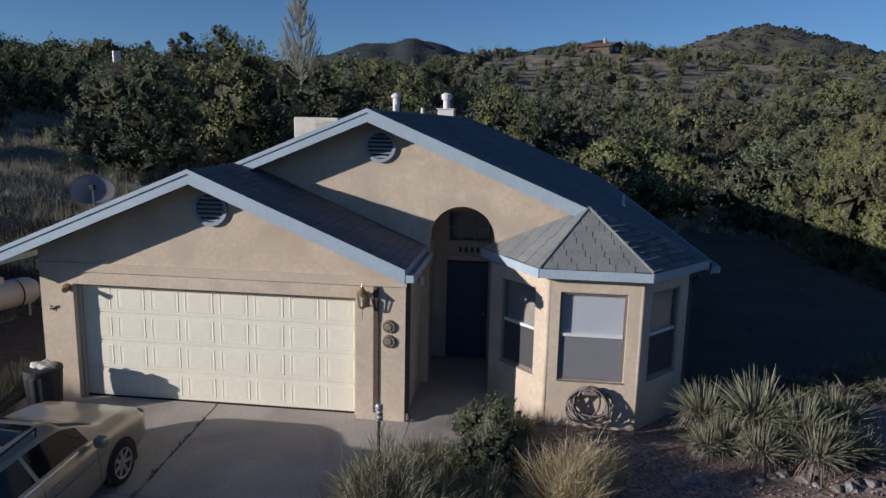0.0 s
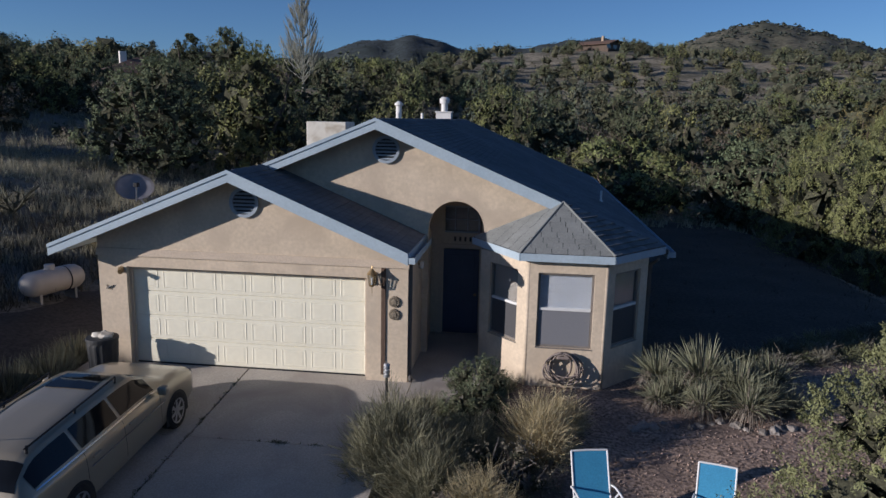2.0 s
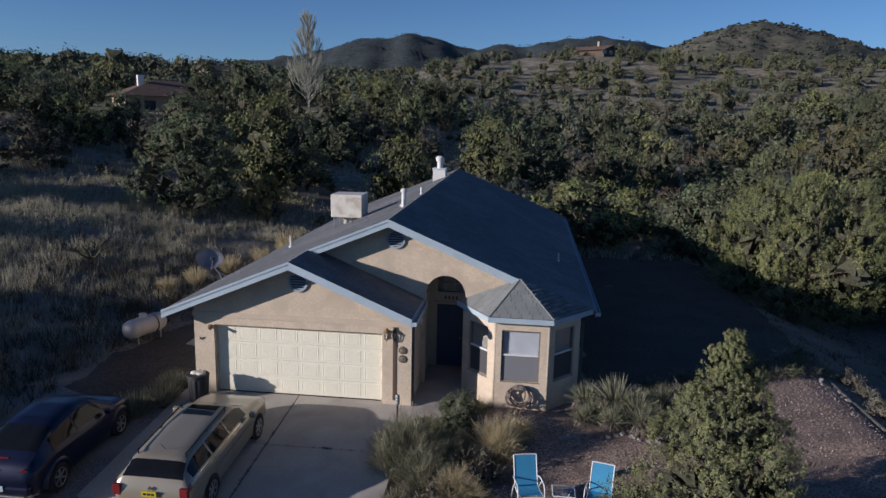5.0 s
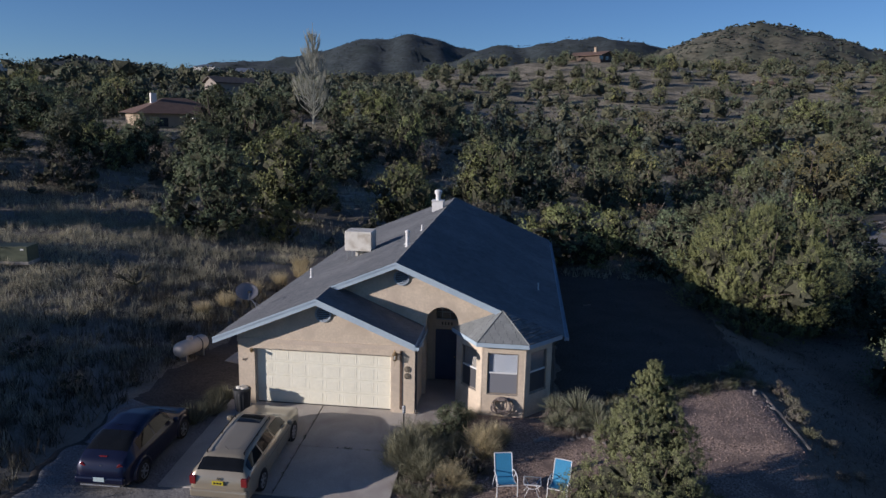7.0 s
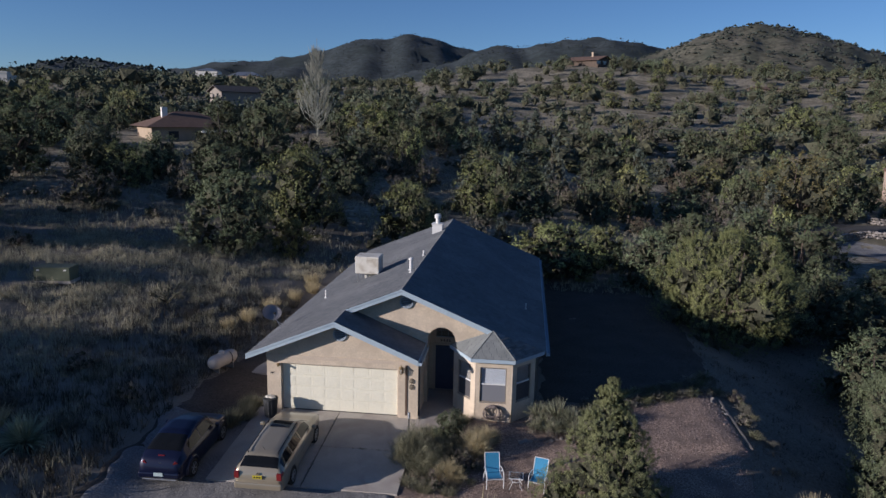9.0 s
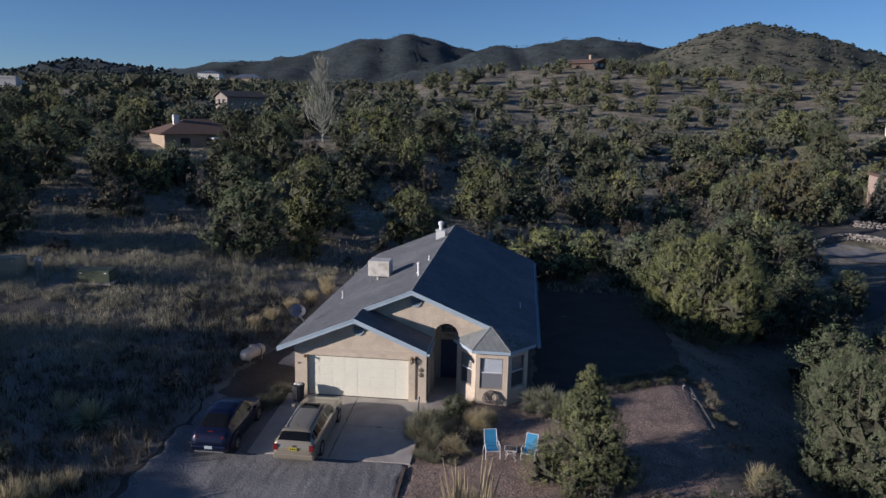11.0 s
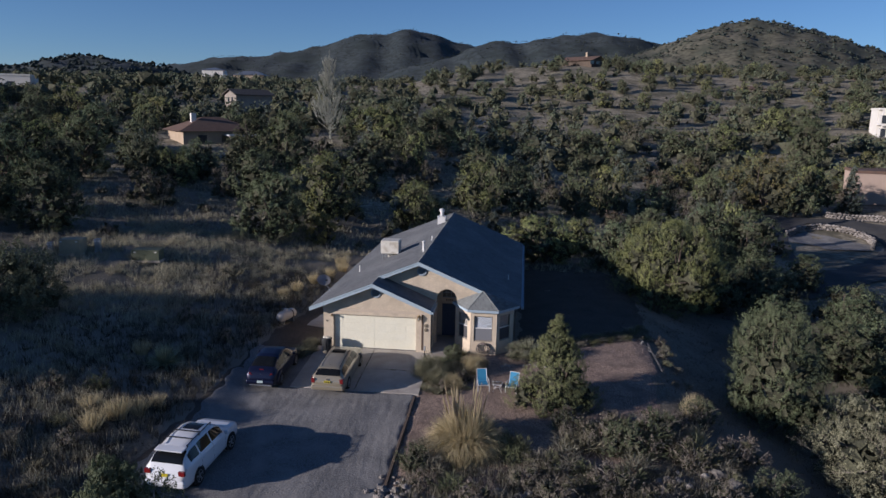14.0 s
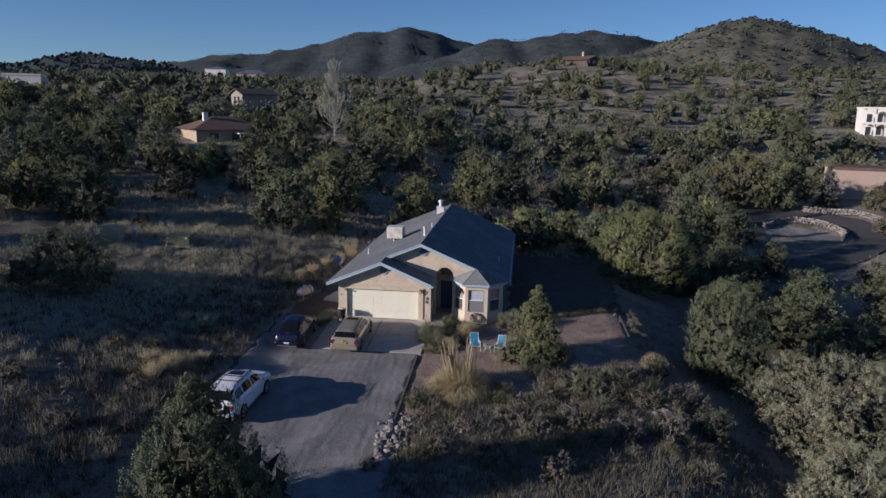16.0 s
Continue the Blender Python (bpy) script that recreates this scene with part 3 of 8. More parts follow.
    for x, y0, y1, z, s in ((EAVE_L, Y_FRONT, Y_BACK, roof_z(EAVE_L), -1), (EAVE_R, 11.8, Y_BACK, roof_z(EAVE_R), 1), (GEAVE, Y_FRONT, WALL_M - 0.004, gar_z(GEAVE), 1)):
        b = bmesh.new()
        box(b, min(x, x + s * 0.03), max(x, x + s * 0.03), y0, y1, z - fd, z - 0.005)
        part("fascia_board", b, FASCIA, house)
    # gutters
    for x, y0, y1, z in ((EAVE_R + 0.10, 11.8, Y_BACK, roof_z(EAVE_R) - 0.06), (GEAVE + 0.09, Y_FRONT - 0.02, WALL_M - 0.05, gar_z(GEAVE) - 0.07)):
        b = bmesh.new()
        box(b, x - 0.066, x - 0.056, y0, y1, z - 0.1, z)
        box(b, x - 0.066, x + 0.06, y0, y1, z - 0.11, z - 0.1)
        box(b, x + 0.05, x + 0.06, y0, y1, z - 0.1, z + 0.005)
        box(b, x - 0.066, x + 0.06, y0 - 0.008, y0, z - 0.11, z + 0.005)
        part("gutter", b, FASCIA, house)
    # downspouts
    for x, y, z in ((-1.245, 10.02, gar_z(GEAVE) - 0.17), (3.5, 11.75, roof_z(EAVE_R) - 0.17)):
        b = bmesh.new()
        box(b, x - 0.035, x + 0.035, y - 0.04, y + 0.02, 0.12, z - 0.15, bevel=0.008)
        cyl(b, (x, y - 0.01, z - 0.15), (x + 0.12, y - 0.2, z), 0.035, n=8)
        cyl(b, (x, y - 0.01, 0.13), (x + 0.05, y - 0.16, 0.05), 0.035, n=8)
        part("downspout", b, SPOUT, house)


build_roof()


def build_garage_door():
    door = hang(new("garage_door"), house)
    b = bmesh.new()
    x0, x1, y = -6.98, -2.09, WALL_G + 0.20
    box(b, x0, x1, y, y + 0.05, 0.02, 2.06)
    part("door_leaf", b, DOORPAINT, door)
    h = 2.0 / 4
    n = 8
    w = (x1 - x0) / n
    for r in range(4):
        b = bmesh.new()
        box(b, x0 + 0.01, x1 - 0.01, y - 0.018, y - 0.002, 0.03 + r * h + 0.006, 0.03 + (r + 1) * h - 0.006, bevel=0.005)
        section = part("door_section", b, DOORPAINT, door)
        for k in range(n):
            b = bmesh.new()
            xa, xb, za, zb = x0 + k * w + 0.05, x0 + (k + 1) * w - 0.05, 0.03 + r * h + 0.07, 0.03 + (r + 1) * h - 0.07
            d = 0.04
            ring = [((xa, za), (xb, zb), 0.0), ((xa + d * .3, za + d * .3), (xb - d * .3, zb - d * .3), 0.006), ((xa + d, za + d * .6), (xb - d, zb - d * .6), 0.0005), ((xa + 2 * d, za + 1.0 * d), (xb - 2 * d, zb - 1.0 * d), 0.004)]
            rings = []
            for (ax, az), (bx, bz), dep in ring:
                rings.append([b.verts.new((px, y - 0.0185 - dep, pz)) for px, pz in ((ax, az), (bx, az), (bx, bz), (ax, bz))])
            for p, q in zip(rings, rings[1:]):
                for i in range(4):
                    b.faces.new((p[i], p[(i + 1) % 4], q[(i + 1) % 4], q[i]))
            b.faces.new(rings[-1])
            part("raised_panel", b, DOORPAINT, section)
    b = bmesh.new()
    box(b, x0, x1, y - 0.012, y + 0.03, 0.0, 0.028)
    part("bottom_seal", b, BLACKMETAL, door)
    # jamb trim
    for xa, xb, za, zb in ((x0 - 0.002, x0 + 0.05, 0, 2.05), (x1 - 0.05, x1 + 0.002, 0, 2.05), (x0 + 0.05, x1 - 0.05, 1.99, 2.048)):
        b = bmesh.new()
        box(b, xa, xb, y - 0.09, y - 0.04, za, zb)
        part("jamb_trim", b, STUCCO_BAND, door)


build_garage_door()


def window(name, m, w, z0, z1, blind=0.0, screen=SCREEN, cover=BLIND, label=""):
    """A single-hung window in an opening of width w; m maps u, depth, z to the world."""
    win = hang(new(name), house)
    tagged(win, label)
    fr = 0.045

    def bx(nm, mt, *a):
        b = bmesh.new()
        box(b, *a, m)
        return part(nm, b, mt, win)
    y = 0.05
    bx("frame_side", WINFRAME, 0, fr, y, y + 0.07, z0, z1)
    bx("frame_side", WINFRAME, w - fr, w, y, y + 0.07, z0, z1)
    bx("frame_head", WINFRAME, fr, w - fr, y, y + 0.07, z1 - fr, z1)
    bx("frame_foot", WINFRAME, fr, w - fr, y, y + 0.07, z0, z0 + fr)
    zm = (z0 + z1) / 2 + 0.02
    bx("meeting_rail", WINWHITE, fr, w - fr, y - 0.012, y + 0.04, zm - 0.025, zm + 0.025)
    for za, zb in ((z0 + fr, zm - 0.025), (zm + 0.025, z1 - fr)):
        g = bx("pane", GLASS, fr, w - fr, y + 0.028, y + 0.034, za, zb)
        g.visible_shadow = False
    if screen:
        bx("insect_screen", screen, fr + 0.002, w - fr - 0.002, y + 0.004, y + 0.008, z0 + fr, zm - 0.026)
    bx("sill", WINFRAME, -0.01, w + 0.01, -0.012, y, z0 - 0.022, z0 - 0.001)
    if blind:
        b = bmesh.new()
        n = int((z1 - z0) * blind / 0.028)
        for k in range(n):
            zz = z1 - fr - 0.02 - k * 0.028
            box(b, fr, w - fr, y + 0.06, y + 0.078, zz - 0.02, zz, m)
        part("blind", b, cover, win, "slatted blind behind the glass")
    b = bmesh.new()
    box(b, -0.05, w + 0.05, 0.24, 0.26, z0 - 0.2, z1 + 0.1, m)
    part("room_shade", b, INTERIOR, win)
    return win


BAY = [(0.0, 11.42), (1.0, 10.35), (2.47, 10.35), (3.4, 11.42)]


def build_bay():
    th, z1 = 0.16, 2.44
    for (p0, p1), (u0, u1), blind, scr, cov in zip(zip(BAY, BAY[1:]), ((0.30, 1.15), (0.18, 1.25), (0.28, 1.16)), (0.5, 0.5, 0.5), (SCREEN_DARK, SCREEN, SCREEN_DARK), (CURTAIN, BLIND, CURTAIN)):
        b = bmesh.new()
        m = wall_panel(b, p0, p1, -0.35, z1, th, [(u0, u1, 0.74, 2.22)])
        part("bay_wall", b, STUCCO, house)
        window("bay_window", m @ Matrix.Translation((u0, 0, 0)), u1 - u0, 0.74, 2.22, blind, scr, cov)
    # rounded corners
    for x, y in BAY[1:3]:
        b = bmesh.new()
        cyl(b, (x, y + 0.045, -0.35), (x, y + 0.045, z1 - 0.002), 0.05, n=14)
        part("corner_bead", b, STUCCO, house, smooth=True)
    b = bmesh.new()
    box(b, 3.1, 3.399, 11.42, 11.799, -0.35, z1)
    part("bay_return_wall", b, STUCCO, house)
    b = bmesh.new()
    box(b, 0.0, 0.16, 11.42, 11.799, -0.35, z1)
    part("bay_return_wall", b, STUCCO, house)
    # roof of the bay
    peak = Vector((1.62, 11.16, 3.5))
    ze = 2.62
    ring = [Vector((-0.2, 11.80, ze)), Vector((0.82, 10.18, ze)), Vector((2.58, 10.18, ze)), Vector((3.74, 11.60, ze))]
    bay_roof = hang(new("bay_roof"), house)
    rs = random.Random(5)
    for k in range(3):
        a, c = ring[k], ring[k + 1]
        b = bmesh.new()
        prism(b, [a - Vector((0, 0, .06)), c - Vector((0, 0, .06)), peak - Vector((0, 0, .06))], (0, 0, 0.055))
        facet = part("bay_facet", b, FLASH, bay_roof)
        u = (c - a).normalized()
        foot = a + u * (peak - a).dot(u)
        v = (peak - foot).normalized()
        run, W = (peak - foot).length, (c - a).length
        f = (foot - a).dot(u)
        n = u.cross(v)
        rows = int(run / 0.13)
        for r in range(rows):
            s0, s1 = r * run / rows, (r + 1) * run / rows
            lo, hi = f * s0 / run, W - (W - f) * s0 / run
            lo2, hi2 = f * s1 / run, W - (W - f) * s1 / run
            q = lo - (r % 2) * 0.15 - rs.uniform(0, .05)
            while q < hi:
                e = q + 0.30
                aa, ee = max(q, lo), min(e - 0.012, hi)
                a2, e2 = min(max(q, lo2), hi2), max(min(e - 0.012, hi2), lo2)
                q = e
                if ee - aa < 0.04 or e2 - a2 < 0.0:
                    continue
                h = rs.uniform(0.028, 0.045) if k == 2 else rs.uniform(0.003, 0.006)
                d = rs.uniform(-0.012, 0.012)
                b = bmesh.new()
                P = [a + u * x + v * y + n * z for x, y, z in ((aa, s0 + d, 0.002), (ee, s0 + d, 0.002), (ee, s0 + d, h), (aa, s0 + d, h), (e2, s1 + 0.01, 0.004), (a2, s1 + 0.01, 0.004))]
                w = [b.verts.new(p) for p in P]
                b.faces.new((w[0], w[1], w[2], w[3]))
                b.faces.new((w[3], w[2], w[4], w[5]))
                b.faces.new((w[0], w[3], w[5]))
                b.faces.new((w[1], w[4], w[2]))
                part("shingle", b, SHINGLE_WORN if k == 2 else SHINGLE_BAY, facet)
        # fascia under the facet
        b = bmesh.new()
        ax = Vector((u.y, -u.x, 0))
        prism(b, [a + ax * 0.02 - Vector((0, 0, 0.15)), c + ax * 0.02 - Vector((0, 0, 0.15)), c - ax * 0.01 - Vector((0, 0, 0.15)), a - ax * 0.01 - Vector((0, 0, 0.15))], (0, 0, 0.145))
        part("bay_fascia", b, FASCIA, bay_roof)
    for k in (1, 2):
        b = bmesh.new()
        d = peak - ring[k]
        cyl(b, ring[k] + Vector((0, 0, 0.012)), peak + Vector((0, 0, 0.012)), 0.02, n=6)
        part("hip_cap", b, SHINGLE_BAY, bay_roof)
    b = bmesh.new()
    prism(b, [ring[0] + Vector((0, 0, -.14)), ring[1] + Vector((0, 0, -.14)), ring[2] + Vector((0, 0, -.14)), ring[3] + Vector((0, 0, -.14)), Vector((3.7, 11.79, ze - .14))], (0, 0, 0.012))
    part("bay_soffit", b, FASCIA, bay_roof)


build_bay()


def build_openings():
    # front door
    door = hang(new("front_door"), house)
    door.location.x = 0.10
    b = bmesh.new()
    box(b, -1.10, -0.26, 13.22, 13.26, 0.05, 2.07)
    leaf = part("door_leaf", b, BLUEDOOR, door, "dark blue front door")
    for xa, xb in ((-1.0, -0.72), (-0.64, -0.36)):
        for za, zb in ((0.2, 0.85), (1.0, 1.5), (1.6, 1.95)):
            b = bmesh.new()
            box(b, xa, xb, 13.205, 13.219, za, zb, bevel=0.006)
            part("door_panel", b, BLUEDOOR, leaf)
    b = bmesh.new()
    cyl(b, (-0.33, 13.16, 1.0), (-0.33, 13.219, 1.0), 0.03, n=12)
    part("door_knob", b, BRASS, leaf)
    for xa, xb, za, zb in ((-1.20, -1.12, 0, 2.2), (-0.24, -0.16, 0, 2.2), (-1.12, -0.24, 2.11, 2.2)):
        b = bmesh.new()
        box(b, xa, xb, 13.15, 13.199, za, zb)
        part("door_casing", b, STUCCO_BAND, door)
    # window over the door
    tw = hang(new("transom_window"), house)
    tw.location.x = 0.10
    b = bmesh.new()
    box(b, -1.10, -0.26, 13.26, 13.27, 2.48, 3.09)
    part("pane", b, GLASS, tw).visible_shadow = False
    for xa, xb, za, zb in [(-1.11, -1.07, 2.47, 3.1), (-0.29, -0.25, 2.47, 3.1), (-1.07, -0.29, 2.47, 2.51), (-1.07, -0.29, 3.06, 3.1), (-0.84, -0.82, 2.51, 3.06), (-0.55, -0.53, 2.51, 3.06), (-1.07, -0.29, 2.77, 2.79)]:
        b = bmesh.new()
        box(b, xa, xb, 13.21, 13.255, za, zb)
        part("glazing_bar", b, VENTGREY, tw)
    b = bmesh.new()
    box(b, -1.3, 0, 13.45, 13.47, 0, 3.4)
    part("room_shade", b, INTERIOR, tw)
    # plain bars where the number is
    for k in range(4):
        b = bmesh.new()
        box(b, -0.75 + k * 0.12, -0.70 + k * 0.12, 13.185, 13.199, 2.27, 2.38)
        part("number_bar", b, BLACKMETAL, house)
    # round louvred vents in the gables
    for x, z, y in ((-4.48, 3.42, WALL_G), (-2.07, 4.42, WALL_M)):
        v = hang(new("gable_vent"), house)
        b = bmesh.new()
        n = 32
        for r0, r1, d in ((0.29, 0.23, 0.05),):
            for k in range(n):
                a0, a1 = 2 * math.pi * k / n, 2 * math.pi * (k + 1) / n
                P = [(r0, a0), (r0, a1), (r1, a1), (r1, a0)]
                f = [b.verts.new((x + r * math.cos(a), y - d, z + r * math.sin(a))) for r, a in P]
                g = [b.verts.new((x + r * math.cos(a), y - 0.001, z + r * math.sin(a))) for r, a in P]
                b.faces.new(f)
                b.faces.new((f[1], f[0], g[0], g[1]))
                b.faces.new((f[3], f[2], g[2], g[3]))
        part("vent_ring", b, VENTGREY, v)
        for k in range(6):
            zz = z - 0.19 + k * 0.072
            hw = math.sqrt(max(0.23 ** 2 - (zz - z) ** 2, 0.001))
            b = bmesh.new()
            prism(b, [(x - hw, y - 0.045, zz - 0.02), (x + hw, y - 0.045, zz - 0.02), (x + hw, y - 0.01, zz + 0.012), (x - hw, y - 0.01, zz + 0.012)], (0, -0.006, 0.006))
            part("louvre", b, VENTGREY, v)
        b = bmesh.new()
        cyl(b, (x, y - 0.006, z), (x, y - 0.001, z), 0.232, n=32)
        part("vent_screen", b, BLACKMETAL, v)


build_openings()

# slab in front of the garage and path to the door
apron = thing("concrete_apron", label="stained concrete driveway apron with dark control joints", category="driveway", kind="structure")


def apron_slab(xa, xb, ya, yb):
    b = bmesh.new()
    n = 6
    za, zb = -0.085 * (10 - ya) - 0.01, -0.085 * (10 - min(yb, 10)) - 0.0
    prism(b, [(xa, ya, za - 0.12), (xb, ya, za - 0.12), (xb, yb, zb - 0.12), (xa, yb, zb - 0.12)], (0, 0, 0.13))
    part("concrete_slab", b, CONCRETE, apron)


for xa, xb in ((-7.95, -4.572), (-4.545, -1.2)):
    for ya, yb in ((4.85, 7.415), (7.44, 10.09)):
        apron_slab(xa, xb, ya, yb)
b = bmesh.new()
prism(b, [(-7.9, 4.9, -0.085 * 5.1 - 0.06), (-1.25, 4.9, -0.085 * 5.1 - 0.06), (-1.25, 10.05, -0.05), (-7.9, 10.05, -0.05)], (0, 0, 0.03))
part("joint_filler", b, CRACK, apron)
b = bmesh.new()
prism(b, [(-1.18, 8.7, -0.16), (0.2, 9.4, -0.14), (0.2, 10.4, -0.08), (0.1, 11.42, -0.04), (-0.02, 13.2, -0.04), (-1.42, 13.2, -0.04), (-1.42, 10.11, -0.04), (-1.18, 10.09, -0.04)], (0, 0, 0.075))
part("path_slab", b, CONCRETE, apron)

# ---- plants ----
BARK = mat("bark", (0.16, 0.125, 0.10), (0.10, 0.08, 0.065), 8, 0.95, 0.8, 30, fine=20)
TWIG = mat("grey_twigs", (0.26, 0.23, 0.20), (0.19, 0.165, 0.145), 5, 0.95, island=0.25)
# dark filling of the crowns: shade between the leaves, put into a colour
CROWN_SHADE = mat("crown_shade", (0.085, 0.084, 0.052), (0.055, 0.056, 0.036), 9, 0.95, 1.0, 14, fine=25, grain=0.5)
LEAF_JUN = mat("juniper_leaf", (0.168, 0.196, 0.104), (0.104, 0.126, 0.071), 1.6, 0.75, island=0.2, bump=0.9, bump_scale=7, objrand=0.22, translucent=0.15, spec=0.2)
LEAF_YARD = mat("yard_juniper_leaf", (0.242, 0.252, 0.115), (0.155, 0.167, 0.082), 1.6, 0.75, island=0.25, bump=0.9, bump_scale=7, translucent=0.15, spec=0.2)
LEAF_OLIVE = mat("olive_leaf", (0.262, 0.274, 0.106), (0.172, 0.188, 0.080), 1.6, 0.75, island=0.2, bump=0.9, bump_scale=7, objrand=0.2, translucent=0.15, spec=0.2)
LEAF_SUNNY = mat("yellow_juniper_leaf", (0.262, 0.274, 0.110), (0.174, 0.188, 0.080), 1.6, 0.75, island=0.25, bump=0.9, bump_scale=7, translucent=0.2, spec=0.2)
FAR_JUN = mat("far_juniper_leaf", (0.116, 0.135, 0.087), (0.080, 0.095, 0.065), 0.3, 0.85, island=0.25, spec=0.1)
FAR_OLIVE = mat("far_olive_leaf", (0.142, 0.143, 0.080), (0.102, 0.105, 0.062), 0.3, 0.85, island=0.25, spec=0.1)
LEAF_BLUE = mat("blue_conifer_leaf", (0.143, 0.165, 0.127), (0.097, 0.115, 0.092), 1.6, 0.75, island=0.2, bump=0.9, bump_scale=7, objrand=0.15, translucent=0.12, spec=0.2)
LEAF_GREY = mat("grey_scrub_leaf", (0.236, 0.209, 0.163), (0.165, 0.145, 0.114), 1.2, 0.85, island=0.2, bump=0.9, bump_scale=7, objrand=0.25, translucent=0.15, spec=0.15)
LEAF_OAK = mat("oak_leaf", (0.37, 0.36, 0.232), (0.27, 0.264, 0.172), 1.2, 0.85, island=0.25, objrand=0.1, translucent=0.15, spec=0.15)
LEAF_YEL = mat("yellow_leaf", (0.253, 0.236, 0.086), (0.184, 0.178, 0.075), 1.5, 0.75, island=0.2, bump=0.9, bump_scale=7, objrand=0.15, translucent=0.25, spec=0.2)
LEAF_RUST = mat("rust_leaf", (0.227, 0.174, 0.112), (0.158, 0.130, 0.085), 1.5, 0.8, island=0.2, bump=0.9, bump_scale=7, objrand=0.2, translucent=0.2, spec=0.2)
LEAF_BUSH = mat("dark_bush_leaf", (0.130, 0.147, 0.081), (0.084, 0.099, 0.059), 2.0, 0.7, island=0.2, bump=0.9, bump_scale=7, objrand=0.2, translucent=0.15, spec=0.25)
BROOM = mat("broom_stems", (0.260, 0.247, 0.163), (0.163, 0.163, 0.111), 2.5, 0.85, island=0.4, translucent=0.2, spec=0.15)
STRAW = mat("straw", (0.56, 0.48, 0.30), (0.42, 0.36, 0.225), 1.2, 0.85, island=0.3, translucent=0.4, spec=0.15)
DRYGRASS = mat("dry_grass", (0.43, 0.40, 0.29), (0.30, 0.28, 0.20), 0.35, 0.9, island=0.35, translucent=0.3, spec=0.15)
GREYGRASS = mat("grey_grass", (0.195, 0.183, 0.138), (0.132, 0.124, 0.095), 0.5, 0.9, island=0.35, translucent=0.2, spec=0.15)
# weed colour darkened to carry the shade of the slopes it grows on
SHADEWEED = mat("dark_weeds", (0.079, 0.071, 0.054), (0.053, 0.048, 0.038), 0.5, 0.9, island=0.35, translucent=0.15, spec=0.1)
YUCCA = mat("yucca_leaf", (0.25, 0.25, 0.16), (0.16, 0.17, 0.115), 2.5, 0.55, island=0.35, translucent=0.15, spec=0.3)
YUCCADEAD = mat("yucca_dead_leaf", (0.22, 0.19, 0.155), (0.15, 0.13, 0.105), 3, 0.8, island=0.3, spec=0.2)
AGAVE = mat("agave_leaf", (0.30, 0.33, 0.22), (0.22, 0.25, 0.165), 3, 0.5, island=0.25, spec=0.3)
HILLBUSH = mat("hill_bush", (0.044, 0.052, 0.040), (0.032, 0.040, 0.032), 0.01, 0.95, island=0.3)
PLUME = mat("pampas_plume", (0.52, 0.43, 0.28), (0.42, 0.34, 0.22), 4, 0.95, island=0.2, translucent=0.3, spec=0.1)


def unit(v):
    return v / (np.linalg.norm(v, axis=-1, keepdims=True) + 1e-9)


def joined(parts_):
    V, F, k = [], [], 0
    for v, f in parts_:
        V.append(v)
        F.append(f + k)
        k += len(v)
    return np.concatenate(V), np.concatenate(F)


def leaves(rs, at, out, n, length, spread=0.32, width=0.5, scatter=0.1):
    """n small three-cornered sprays at each place, lying roughly square to the way out: verts and faces."""
    at, out = np.repeat(at, n, 0), np.repeat(out, n, 0)
    m = len(at)
    nrm = unit(out + spread * rs.normal(size=(m, 3)))
    t = unit(np.cross(nrm, rs.normal(size=(m, 3))))
    t = unit(t + 0.35 * out + np.array([0, 0, 0.25]))
    s = unit(np.cross(nrm, t))
    L = length * rs.uniform(0.6, 1.35, (m, 1))
    c = at + scatter * rs.normal(size=(m, 3))
    V = np.stack([c - s * L * width / 2 - t * L * 0.35, c + s * L * width / 2 - t * L * 0.35, c + t * L * 0.65], 1).reshape(-1, 3)
    return V, np.arange(3 * m).reshape(-1, 3)


OCTA = (np.array([[1, 0, 0], [-1, 0, 0], [0, 1, 0], [0, -1, 0], [0, 0, 1], [0, 0, -1]], float), np.array([[0, 2, 4], [2, 1, 4], [1, 3, 4], [3, 0, 4], [2, 0, 5], [1, 2, 5], [3, 1, 5], [0, 3, 5]]))


def clumps(rs, c, r, stretch, rough):
    """A lumpy dark clump round each centre, in place of the shade inside foliage."""
    V, F = OCTA
    k = len(V)
    q = np.linalg.qr(rs.normal(size=(len(c), 3, 3)))[0]
    V = np.einsum("kj,nji->nki", V, q)
    swell = 1 + rough * rs.normal(size=(len(c), k, 1))
    P = c[:, None] + V * swell * np.reshape(r, (-1, 1, 1)) * stretch
    return P.reshape(-1, 3), (F[None] + (np.arange(len(c)) * k)[:, None, None]).reshape(-1, 3)


